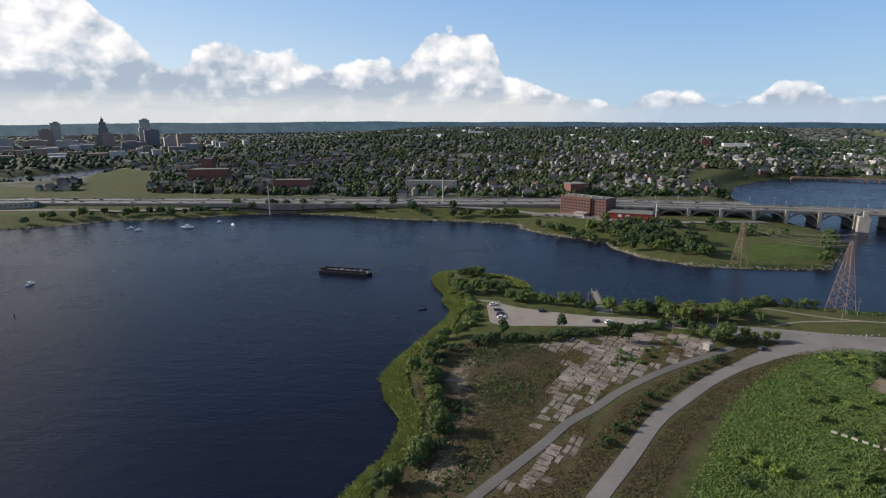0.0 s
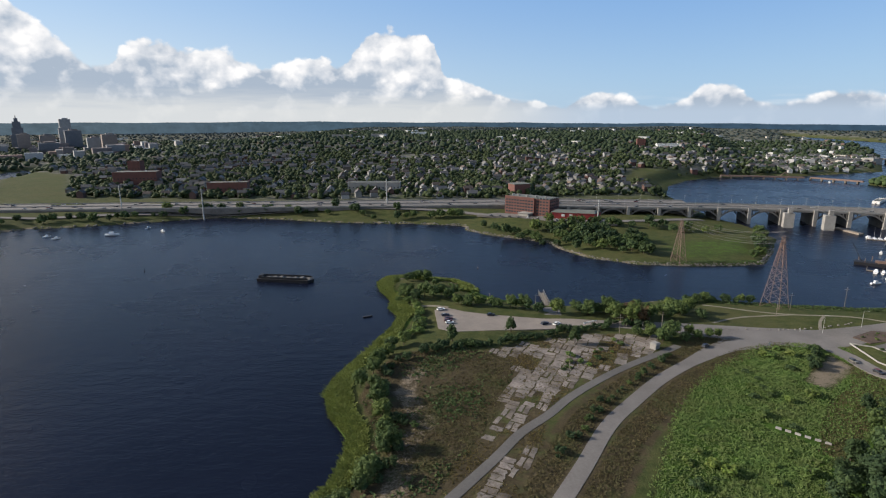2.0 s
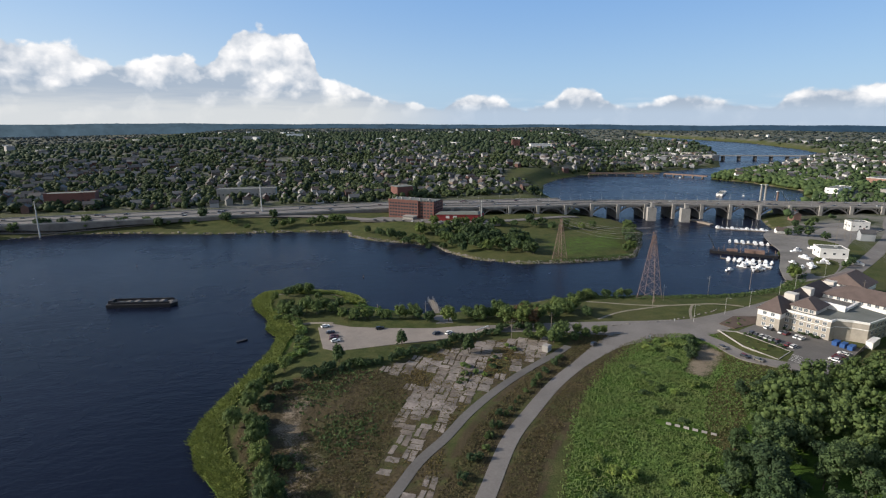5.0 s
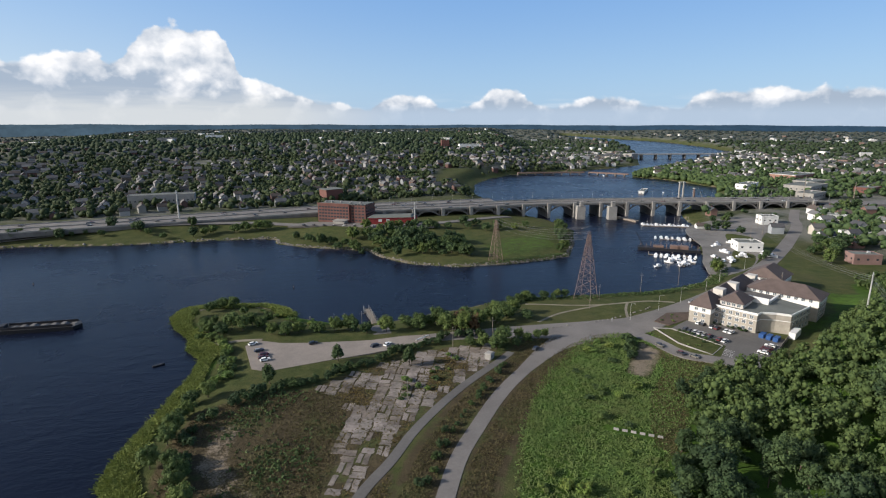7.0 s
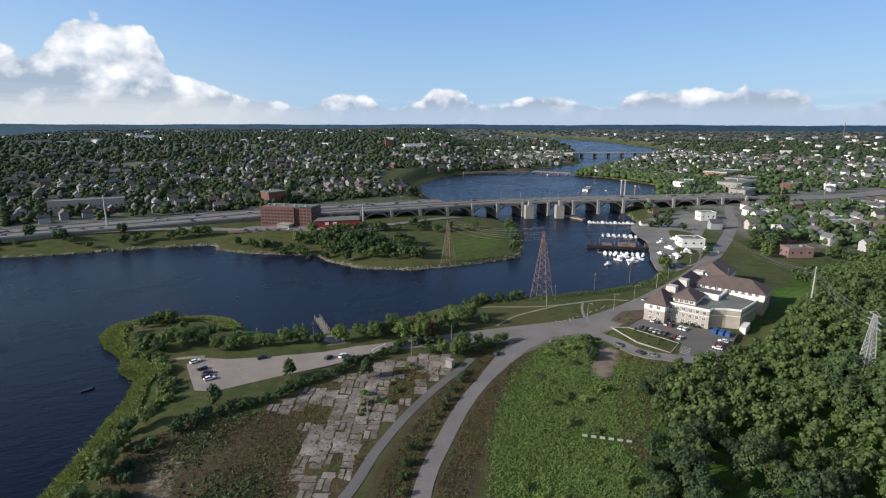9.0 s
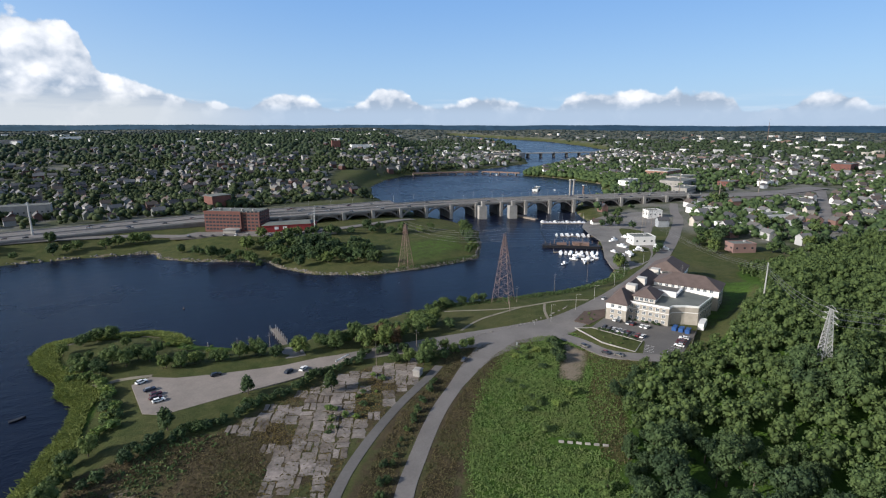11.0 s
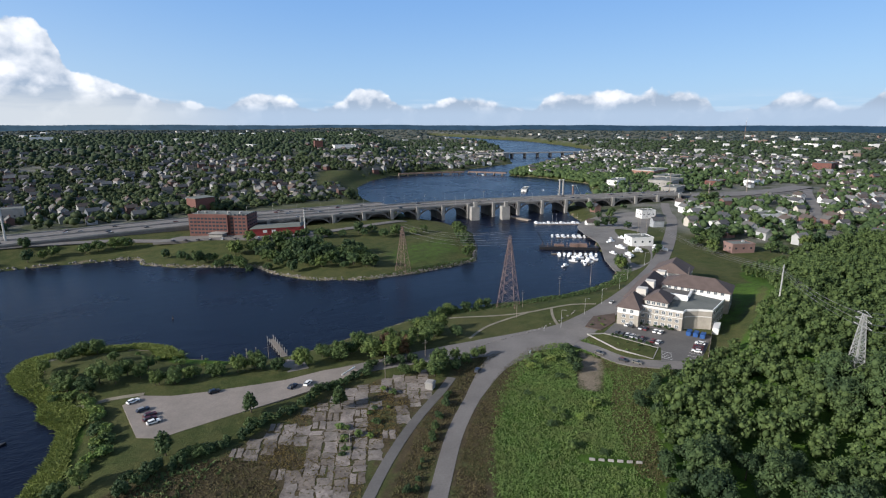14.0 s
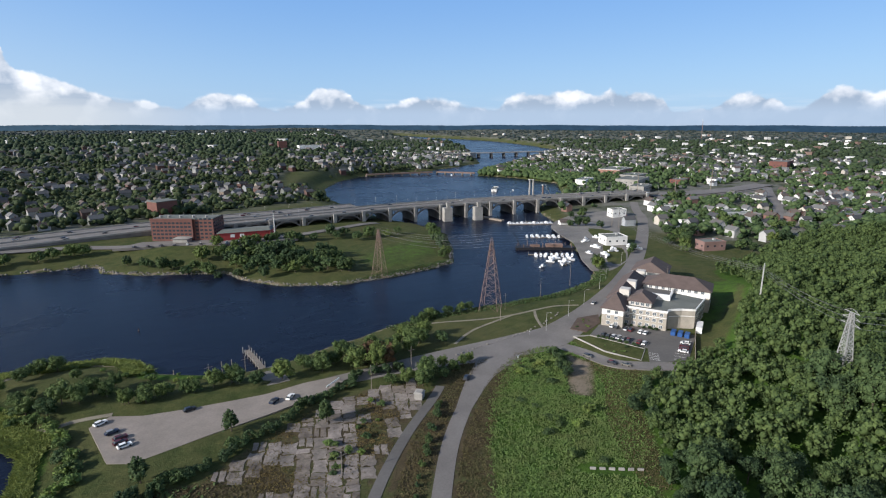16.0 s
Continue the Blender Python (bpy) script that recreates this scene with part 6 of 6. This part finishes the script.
for w_side, (wv, wf, rv, rf) in rest.items():
    for nm, v, f, material in (("far_house_walls", wv, wf, M_FAR_WALLS if w_side else M_FAR_WALLS_EAST), ("far_house_roofs", rv, rf, M_FAR_ROOFS)):
        if v:
            s = Shape()
            s.v, s.f = v, f
            tagged(part(nm, s, material), "distant crowded town houses among trees", "houses", kind="stuff")


for x, y, turn in ((570, 252, -30), (586, 240, -30), (600, 228, -30), (560, 236, 60), (616, 218, -30), (434, 378, 65), (477, 331, 60), (632, 212, -28), (598, 214, 60)):
    east_houses.put(x, y, turn)


# ---- things on the land ----
def car_parts(paint):
    o = thing("car", "parked car with dark windows", "car", group="parked cars")
    body = Shape().prism([(-2.2, -0.86), (2.2, -0.86), (2.2, 0.86), (-2.2, 0.86)], 0.32, 0.92, [(-2.12, -0.82), (2.1, -0.82), (2.1, 0.82), (-2.12, 0.82)])
    part("body", body, paint, o)
    part("cabin", Shape().prism([(-1.9, -0.8), (1.0, -0.8), (1.0, 0.8), (-1.9, 0.8)], 0.92, 1.4, [(-1.5, -0.66), (0.35, -0.66), (0.35, 0.66), (-1.5, 0.66)]), M_GLASS, o, "dark glass")
    part("roof", Shape().prism([(-1.5, -0.66), (0.35, -0.66), (0.35, 0.66), (-1.5, 0.66)], 1.4, 1.47), paint, o)
    for x in (-1.4, 1.4):
        for y in (-0.82, 0.82):
            part("wheel", Shape().rod((x, y - 0.1, 0.33), (x, y + 0.1, 0.33), 0.33, n=10), M_RUBBER, o)
    return o


first_car = car_parts(M_CAR)
white_car = car_parts(M_WHITE_CAR)
tagged(white_car, label="white parked car with dark windows")
maroon_car = car_parts(M_CAR_DARK)
tagged(maroon_car, label="maroon parked car with dark windows")
used = set()


def put_car(x, y, z, turn, which=None):
    k = which or (white_car if rng.uniform() < 0.22 else first_car)
    m = pose(x, y, z, 0, 0, turn)
    if k not in used:
        used.add(k)
        k.matrix_basis = m
        return k
    return copy_thing(k, m)


pz = PARK_Z + 0.01
for x, y, turn, which in ((9.5, 246, 20, white_car), (11.5, 237, 12, first_car), (13, 231.5, 10, maroon_car), (12.5, 228.5, 8, maroon_car), (13.2, 225.5, 8, white_car), (62, 222, 30, first_car), (68, 221, 38, white_car), (36, 236, 5, first_car)):
    put_car(x, y, pz, turn, which)
lz = LOT_Z + 0.01
U = math.degrees(math.atan2(HU.y, HU.x))
for k in range(8):
    p = Vector((222.5, 184)).lerp(Vector((227.5, 166)), (k + 0.5) / 8)
    if k not in (2, 5):
        put_car(p.x, p.y, lz, 15)
for k in range(9):
    p = Vector((209.5, 180.5)).lerp(Vector((215, 159.5)), (k + 0.5) / 9)
    if k not in (6,):
        put_car(p.x + 0.6, p.y, lz, 15, first_car if k < 6 else None)
for k in range(4):
    p = Vector((229.5, 148.3)).lerp(Vector((220, 144.5)), k / 3)
    put_car(p.x, p.y, lz, 112, white_car if k in (0, 3) else maroon_car)
for x, y, turn in ((186, 171, -88), (187.5, 159.5, -85), (189.5, 154, -75), (247, 211, 22), (130, 190, 35)):
    put_car(x, y, level(x, y) + 0.2, turn)
for k in range(9):
    p = Vector((70, 524)).lerp(Vector((150, 486)), (k + 0.5) / 9)
    put_car(p.x, p.y, max(level(x_, y_) for x_, y_ in ((60, 528), (95, 512), (150, 478), (190, 470), (200, 488), (140, 512), (84, 540))) + 0.31, 60 + float(rng.normal(0, 5)))

# traffic standing on the highway and the bridge
highway_car = car_parts(M_CAR)
tagged(highway_car, label="car standing in a highway lane", group="highway cars")
first = True
for line, lanes, zed, step in ((HIGHWAY[1:], (-17, -13, -8, -5, 6, 10, 14, 18), road_height, 30.0), (BRIDGE_LINE, (-12, -8, -4, 5, 9, 12), lambda x, y: DECK + 0.12, 28.0)):
    for o in lanes:
        for x, y, a in dense(line, step):
            if rng.uniform() < 0.3:
                j = float(rng.uniform(-10, 10))
                cx, cy = x + math.sin(a) * o + math.cos(a) * j, y - math.cos(a) * o + math.sin(a) * j
                m = pose(cx, cy, zed(cx, cy) + 0.06, 0, 0, math.degrees(a) + (180 if o > 0 else 0))
                if first:
                    highway_car.matrix_basis, first = m, False
                else:
                    copy_thing(highway_car, m)

# parking bays
for k in range(10):
    p = Vector((209.5, 180.5)).lerp(Vector((215, 159.5)), k / 9)
    tagged(part("trim", Shape().box(p.x + 0.6, p.y, LOT_Z + 0.004, 4.6, 0.14, 0.02, 0.26), M_PAINT_LINE), "white painted parking bay line", "road marking", kind="structure")
for k in range(8):
    p = Vector((234, 149.8)).lerp(Vector((211, 142)), k / 7)
    tagged(part("trim", Shape().box(p.x, p.y, LOT_Z + 0.004, 4.4, 0.14, 0.02, 1.95), M_PAINT_LINE), "white painted parking bay line", "road marking", kind="structure")
for k in range(5):
    p = Vector((209, 152.5)).lerp(Vector((203, 148.5)), k / 4)
    tagged(part("trim", Shape().box(p.x, p.y, LOT_Z + 0.004, 4.4, 0.14, 0.02, 1.95), M_PAINT_LINE), "white painted parking bay line", "road marking", kind="structure")

# concrete blocks across the slope
first_block = thing("concrete_block", "pale concrete barrier block in the weeds", "barrier", group="concrete blocks")
part("block", Shape().prism([(-0.9, -0.3), (0.9, -0.3), (0.9, 0.3), (-0.9, 0.3)], -0.4, 0.75, [(-0.85, -0.18), (0.85, -0.18), (0.85, 0.18), (-0.85, 0.18)]), M_CONCRETE, first_block)
first_block.matrix_basis = pose(119.5, 121.5, level(119.5, 121.5), 0, 0, -45)
for k in range(1, 6):
    x, y = 119.5 + 2.05 * k, 121.5 - 1.95 * k
    copy_thing(first_block, pose(x, y, level(x, y), 0, 0, -43 + float(rng.normal(0, 5))))

# the kiosk, signs and bins
kiosk = thing("shed", "small grey concrete shed with an open front", "shed", pose(106, 190, level(106, 190) + 0.1, 0, 0, 35))
part("wall", Shape().box(-1.6, 0, 0, 0.3, 3, 2.4).box(0, 1.4, 0, 3.2, 0.3, 2.4).box(0, -1.4, 0, 3.2, 0.3, 2.4), M_CONCRETE, kiosk)
part("roof", Shape().prism([(-2, -1.9), (2, -1.9), (2, 1.9), (-2, 1.9)], 2.4, 2.9, [(-1.5, -1.2), (1.5, -1.2), (1.5, 1.2), (-1.5, 1.2)]), M_CONCRETE, kiosk, "rounded concrete roof")
first_sign = thing("road_sign", "small white road sign on a post", "sign", pose(159.5, 188.5, level(159.5, 188.5)), group="road signs")
part("post", Shape().rod((0, 0, -0.4), (0, 0, 2.2), 0.06), M_STEEL, first_sign)
part("panel", Shape().box(0, 0.08, 1.3, 0.9, 0.06, 1.1), M_WHITE, first_sign, "white panel")
copy_thing(first_sign, pose(186, 205, level(186, 205), 0, 0, 30))
billboard = thing("sign_frame", "pale timber sign frame among the shrubs", "sign", pose(84, 217, level(84, 217), 0, 0, 25))
part("post", Shape().rod((-3, 0, -0.3), (-3, 0, 3.4), 0.14), M_WOOD_POLE, billboard)
part("post", Shape().rod((3, 0, -0.3), (3, 0, 3.4), 0.14), M_WOOD_POLE, billboard)
part("beam", Shape().box(0, 0, 3.1, 8.5, 0.25, 0.5), M_WHITE, billboard)
first_bin = thing("skip", "blue waste container beside the hotel", "container", pose(237, 158, LOT_Z, 0, 0, 20), group="waste containers")
part("body", Shape().prism([(-2.2, -1), (2.2, -1), (2.2, 1), (-2.2, 1)], 0, 1.8, [(-2.4, -1.1), (2.4, -1.1), (2.4, 1.1), (-2.4, 1.1)]), M_BLUE, first_bin)
part("lid", Shape().box(0, 0, 1.8, 4.6, 2.1, 0.12), M_BLUE, first_bin)
copy_thing(first_bin, pose(238, 155, LOT_Z, 0, 0, 20))
copy_thing(first_bin, pose(238.8, 152, LOT_Z, 0, 0, 20))
fence = thing("fence", "pale timber fence beside the hotel lot", "fence")
for k in range(9):
    a = Vector((247, 152)).lerp(Vector((216, 137)), k / 9)
    b = Vector((247, 152)).lerp(Vector((216, 137)), (k + 1) / 9)
    part("panel", Shape().box((a.x + b.x) / 2, (a.y + b.y) / 2, 4.4, (b - a).length - 0.1, 0.12, 2.0, math.atan2(b.y - a.y, b.x - a.x)), M_WOOD_POLE, fence)
    part("post", Shape().box(a.x, a.y, 4.2, 0.16, 0.16, 2.4), M_WOOD_POLE, fence)

# the boat ramp with its piles
ramp_ = thing("jetty", "narrow timber jetty with pale piles at the boat ramp", "jetty")
part("deck", strip(((72, 258), (73, 268), (74, 283)), 2.6, 0.7, 1.1), M_WOOD_POLE, ramp_)
for k in range(7):
    for s in (-1.5, 1.5):
        part("pile", Shape().rod((72.4 + 0.2 * k + s, 260 + 3.6 * k, -2), (72.4 + 0.2 * k + s, 260 + 3.6 * k, 3.2), 0.2, n=8), M_CONCRETE, ramp_)
tagged(part("pavement", strip(((70, 236), (72, 250), (72.5, 262)), 9, -0.6, lambda x, y: max(0.05, level(x, y) + 0.12)), M_ASPHALT), "concrete boat ramp running into the water", "boat ramp", kind="structure")
for x, y, h in ((58, 268, 5), (62, 267, 5), (41, 278, 2.5)):
    o = thing("mooring_pile", "weathered timber mooring pile in the water", "pile", pose(x, y, 0), group="mooring piles")
    part("post", Shape().rod((0, 0, -2), (0, 0, h), 0.22, 0.2, 8), M_WOOD_POLE, o)
    part("cap", Shape().rod((0, 0, h), (0, 0, h + 0.15), 0.26, 0.1, 8), M_CONCRETE, o)


# rocks along the shores and the road edge
def rock_mesh(seed):
    r = np.random.default_rng(seed)
    v = ICO_V * r.uniform(0.65, 1.15, (len(ICO_V), 1)) * (1, 0.8, 0.6)
    return mesh_fast("rock", v, ICO_F, M_ROCK)


ROCKS = [rock_mesh(k) for k in range(4)]
for x, y in along(((140, 210), (160, 210), (185, 208), (200, 210), (222, 214)), 3.0, 0.5):
    o = tagged(new("boulder", ROCKS[int(rng.integers(4))]), "rough grey boulder lining the road", "boulder", group="boulders by the road")
    o.matrix_basis = pose(x, y, level(x, y) + 0.35, 0, 0, float(rng.uniform(0, 360))) @ Matrix.Scale(float(rng.uniform(0.5, 0.9)), 4)


def rubble(n, box, test, size, name, label):
    x, y = sown(n, box, test)
    z = ground_z(x, y)
    r = size * rng.uniform(0.5, 1.4, len(x))
    v = ICO_V[None] * rng.uniform(0.65, 1.2, (len(x), len(ICO_V), 1)) * r[:, None, None] * (1, 1, 0.7) + np.stack([x, y, z + r * 0.2], -1)[:, None]
    f = (np.arange(len(x))[:, None, None] * len(ICO_V) + ICO_F[None]).reshape(-1, 3)
    tagged(new(name, mesh_fast(name, v.reshape(-1, 3), f, M_ROCK)), label, "rocks", kind="stuff")


rubble(26000, (30, 300, 335, 530), lambda x, y: np.abs(inland(x, y) - 1.5) < 1.9, 0.6, "shore_rocks", "pale rocks lining the far park's shore")
rubble(9000, (-500, 40, 440, 600), lambda x, y: np.abs(inland(x, y) - 1.2) < 1.4, 1.0, "bank_rocks", "grey stones along the far bank")
rubble(3000, (140, 400, 235, 350), lambda x, y: np.abs(inland(x, y) - 1.0) < 1.0, 0.5, "river_stones", "grey stones along the near riverbank")

# ---- boats ----
def hull(s, length, beam, depth, z=0.0):
    n = 9
    for k in range(n):
        t = k / (n - 1)
        w = beam / 2 * (1 - max(0, (t - 0.45) / 0.55) ** 2.2) * (0.86 + 0.14 * min(1, t * 4))
        x = -length / 2 + length * t
        s.v += [(x, -w, z + depth + 0.25 * t * t), (x, -w * 0.6, z - 0.3), (x, w * 0.6, z - 0.3), (x, w, z + depth + 0.25 * t * t)]
        if k:
            b = 4 * k
            s.f += [(b - 4, b - 3, b + 1, b), (b - 3, b - 2, b + 2, b + 1), (b - 2, b - 1, b + 3, b + 2), (b - 4, b, b + 3, b - 1)]
    s.f += [(0, 3, 2, 1)]
    return s


def boat(length, cabin, mast_h, label):
    o = thing("motor_boat" if not mast_h else "sailing_boat", label, "boat", group="moored boats")
    part("hull", hull(Shape(), length, length * 0.33, length * 0.12), M_HULL, o)
    if cabin:
        cab = part("cabin", Shape().prism([(-length * 0.2, -length * 0.12), (length * 0.2, -length * 0.1), (length * 0.2, length * 0.1), (-length * 0.2, length * 0.12)], length * 0.11, length * 0.11 + 1.5,
                                    [(-length * 0.18, -length * 0.1), (length * 0.1, -length * 0.08), (length * 0.1, length * 0.08), (-length * 0.18, length * 0.1)]), M_HULL, o)
        part("windscreen", Shape().box(length * 0.17, 0, length * 0.11 + 0.5, 0.5, length * 0.17, 0.7), M_GLASS, cab)
    part("cockpit", Shape().box(-length * 0.32, 0, length * 0.1, length * 0.22, length * 0.22, 0.16), M_WOOD_POLE, o)
    if mast_h:
        spar = part("mast", Shape().rod((0.6, 0, 0.6), (0.6, 0, mast_h), 0.09, 0.05), M_STEEL, o)
        part("boom", Shape().rod((0.6, 0, 1.9), (-length * 0.35, 0, 1.8), 0.07), M_HULL, spar)
    return o


fleet = [boat(9.5, True, 0, "white motor cruiser moored in the marina"), boat(7.0, True, 0, "small white motorboat moored in the marina"), boat(8.5, False, 11, "white sailing boat with a bare mast")]
afloat = set()


def moor(k, x, y, turn, z=0.0):
    m = pose(x, y, z, 0, 0, turn)
    if k in afloat:
        return copy_thing(fleet[k], m)
    afloat.add(k)
    fleet[k].matrix_basis = m
    return fleet[k]


for q in range(9):
    moor(q % 2, 316 + 3.9 * (q % 5) + float(rng.normal(0, 0.8)), 287 + 11 * (q // 5) + 1.5 * (q % 5) + float(rng.normal(0, 0.8)), (118 if q % 3 else 205) + float(rng.normal(0, 9)))
for q in range(8):
    moor(q % 2, 322 + 4.3 * q * 0.75, 318 - 3.4 * q * 0.8, 40 + float(rng.normal(0, 6)))
for q in range(7):
    moor(0 if q % 3 else 1, 372 + 4.5 * q * 0.8, 372 - 4.2 * q * 0.8, 50 + float(rng.normal(0, 6)))
for q in range(11):
    moor(2 if q % 3 else 0, 408 + 3.5 * q, 428 - 2.6 * q, 70 + float(rng.normal(0, 5)))
for q in range(28):
    x, y = 345 + float(rng.uniform(0, 62)), 262 + float(rng.uniform(0, 70))
    if level(x, y) > 1.5 and math.hypot(x - 396, y - 296) > 13:
        moor(q % 2, x, y, float(rng.uniform(0, 360)), level(x, y) + 0.9)
for x, y, k in ((-348, 474, 1), (-334, 465, 1), (-273, 510, 1), (-251, 495, 1), (-297, 283, 1), (700, 860, 0), (620, 620, 2), (300, 292, 1)):
    moor(k, x, y, float(rng.uniform(0, 360)))
skiff = thing("rowing_boat", "small dark rowing boat drifting near the shore", "boat", pose(-31, 247, 0, 0, 0, 15))
part("hull", hull(Shape(), 5.2, 1.7, 0.5), M_HULL_DARK, skiff)
part("thwart", Shape().box(0, 0, 0.35, 0.4, 1.3, 0.08), M_WOOD_POLE, skiff)
moor(0, -291, 479, 10).scale = (1.3, 1.3, 1.3)
dock = thing("dock", "floating timber dock between moored boats", "dock")
for line in (((316, 284), (336, 296)), ((320, 324), (350, 302)), ((404, 424), (446, 394)), ((372, 366), (400, 346)), ((446, 394), (452, 402))):
    part("deck", strip(line, 2.0, 0.1, 0.6), M_WOOD_POLE, dock)
    for x, y, a in dense(line, 9):
        part("pile", Shape().rod((x, y, -2), (x, y, 3.0), 0.2, n=6), M_WOOD_POLE, dock)
wreck = thing("old_barge", "dark rusty dredging barge moored at the boatyard", "barge", pose(346, 329, 0, 0, 0, -41))
part("hull", Shape().prism([(-24, -4), (24, -4), (24, 4), (-24, 4)], -1, 2.2, [(-24.5, -4.4), (24.5, -4.4), (24.5, 4.4), (-24.5, 4.4)]), M_HULL_DARK, wreck)
for k in range(12):
    part("rail_post", Shape().box(-22 + 4 * k, -3.6 if k % 2 else 3.6, 2.2, 0.5, 0.5, 2.2 + (k % 3)), M_STEEL_RUST, wreck)
part("deckhouse", Shape().box(8, 0, 2.2, 14, 5, 2.6).box(-8, 1, 2.2, 8, 4, 1.6), M_STEEL_RUST, wreck)
part("crane_boom", Shape().rod((-20, 0, 2), (-27, 0, 15), 0.35, 0.2).rod((-16, 0, 2), (-27, 0, 15), 0.12), M_HULL_DARK, wreck)

barge = thing("barge", "long black cargo barge with open holds lying at anchor", "barge", pose(-92, 320, 0, 0, 0, -11))
rim = [(-19, -4.6), (17, -4.6), (19.5, 0), (17, 4.6), (-19, 4.6), (-20, 0)]
part("hull", Shape().prism(rim, -1.2, 2.0, [(p[0] * 1.01, p[1] * 1.04) for p in rim]), M_HULL_DARK, barge)
for s in (-1, 1):
    part("coaming", Shape().box(0, s * 3.6, 2.0, 33, 0.4, 1.3), M_HULL_DARK, barge)
for k in range(7):
    part("cargo", Shape().prism([(-15 + 4.8 * k, -3), (-11 + 4.8 * k, -3), (-11 + 4.8 * k, 3), (-15 + 4.8 * k, 3)], 2.0, 2.4 + 0.3 * (k % 3), [(-14 + 4.8 * k, -1.6), (-12 + 4.8 * k, -1.8), (-12 + 4.8 * k, 1.6), (-14 + 4.8 * k, 2.0)]), M_CONCRETE_DARK, barge, "heap of grey bulk cargo")
part("deckhouse", Shape().box(-17.5, 0, 2.0, 2.5, 5, 1.8), M_HULL_DARK, barge)
for x, y in ((-259, 226), (-200, 349), (41, 345), (-120, 420)):
    o = thing("buoy", "dark channel buoy floating upright", "buoy", pose(x, y, 0), group="buoys")
    part("float", Shape().rod((0, 0, -0.5), (0, 0, 0.6), 0.4, 0.4, 10), M_STEEL_RUST, o)
    part("topmark", Shape().rod((0, 0, 0.6), (0, 0, 2.0), 0.25, 0.08, 6), M_HULL_DARK, o)
for x, y, h, mat_ in ((590, 560, 26, M_CONCRETE), (594, 557, 26, M_CONCRETE), (606, 549, 18, M_STEEL_RUST)):
    o = thing("silo_tower", "tall slim works tower behind the bridge", "tower", pose(x, y, level(x, y)), group="works towers")
    part("shaft", Shape().rod((0, 0, -3), (0, 0, h), 1.3, 1.2, 8), mat_, o)
    part("cap", Shape().box(0, 0, h, 3.2, 3.2, 1.2), M_STEEL, o)
crane = thing("crane", "red and white works crane behind the bridge", "crane", pose(625, 551, level(625, 551)))
part("cab", Shape().box(0, 0, -0.2, 5, 3.5, 3.5), M_RED_WALL, crane)
part("boom", Shape().rod((1, 0, 3), (-9, 2, 19), 0.6, 0.35), M_WHITE, crane)
mast_far = thing("radio_mast", "very tall thin radio mast on the horizon", "mast", pose(2707, 1315, level(2707, 1315)))
part("lattice", Shape().rod((0, 0, -2), (0, 0, 80), 1.6, 0.8, 4), M_STEEL_RUST, mast_far)
part("antenna", Shape().rod((0, 0, 80), (0, 0, 95), 0.5, 0.3, 4), M_STEEL, mast_far)

# ---- broken concrete apron: slab by slab ----
slab_meshes = []
for k in range(6):
    r = np.random.default_rng(k + 40)
    c = [(-0.5, -0.5), (-0.15, -0.5), (0.2, -0.5), (0.5, -0.5), (0.5, -0.1), (0.5, 0.25), (0.5, 0.5), (0.1, 0.5), (-0.2, 0.5), (-0.5, 0.5), (-0.5, 0.15), (-0.5, -0.2)]
    poly = [(x + float(r.normal(0, 0.06)), y + float(r.normal(0, 0.06))) for x, y in c]
    slab_meshes.append(Shape().prism(poly, -1.0, 0.0, [(x * 0.985, y * 0.985) for x, y in poly]).mesh("slab", M_SLAB))
apron = thing("concrete_apron", "old broken concrete apron with weeds in the joints", "paving", kind="structure")
ang = math.atan2(59, 33)
ca, sa = math.cos(ang), math.sin(ang)
made = 0
for iu in range(-12, 30):
    for iv in range(-24, 24):
        wide, deep = 6.3, 4.9
        u, v = iu * wide + (iv % 3) * 1.3, iv * deep + (iu % 2) * 0.4
        x, y = 30 + u * ca - v * sa, 118 + u * sa + v * ca
        if signed(np.array(x), np.array(y), SLABS) < 0.5 or from_line(np.array(x), np.array(y), TRACK) < 3.6:
            continue
        upper = y > 150
        gone = float(ripple(np.array(x), np.array(y), 6.0)) + float(rng.normal(0, 0.25))
        if gone > (0.62 if upper else 0.5) or made >= 300:
            continue
        su, sv = wide * float(rng.uniform(0.9, 1.06)), deep * float(rng.uniform(0.86, 1.04))
        pieces = ((0.0, 0.0, 1.0, 1.0),) if upper and rng.uniform() < 0.62 else ((-0.26, 0.0, 0.46, 0.95), (0.25, 0.02, 0.45, 0.9)) if rng.uniform() < 0.6 else ((0.0, -0.22, 0.95, 0.42), (0.05, 0.28, 0.8, 0.36))
        for du, dv, fu, fv in pieces:
            if not upper and rng.uniform() < 0.22:
                continue
            px, py = x + du * su * ca - dv * sv * sa, y + du * su * sa + dv * sv * ca
            o = new("slab", slab_meshes[int(rng.integers(6))])
            o.parent = apron
            o.matrix_basis = pose(px, py, level(px, py) + 0.07 + float(rng.uniform(0, 0.04)), float(rng.normal(0, 0.25)), float(rng.normal(0, 0.25)), math.degrees(ang) + float(rng.normal(0, 2.2))) @ Matrix.Diagonal((su * fu, sv * fv, 0.5, 1))
            made += 1
joint = lambda x, y: (signed(x, y, SLABS) > 0) & (from_line(x, y, TRACK) > 2.2) & (ripple(x, y, 6.0) + rng.normal(0, 0.45, len(x)) > 0.3)
xs, ys = sown(40000, (-15, 115, 78, 212), joint)
tagged(new("apron_weeds", mesh_fast("apron_weeds", *tufts(xs, ys, 0.4, 0.38, 3, 0.7), M_DRY)), "dry weeds growing through the broken apron", "weeds", kind="stuff")
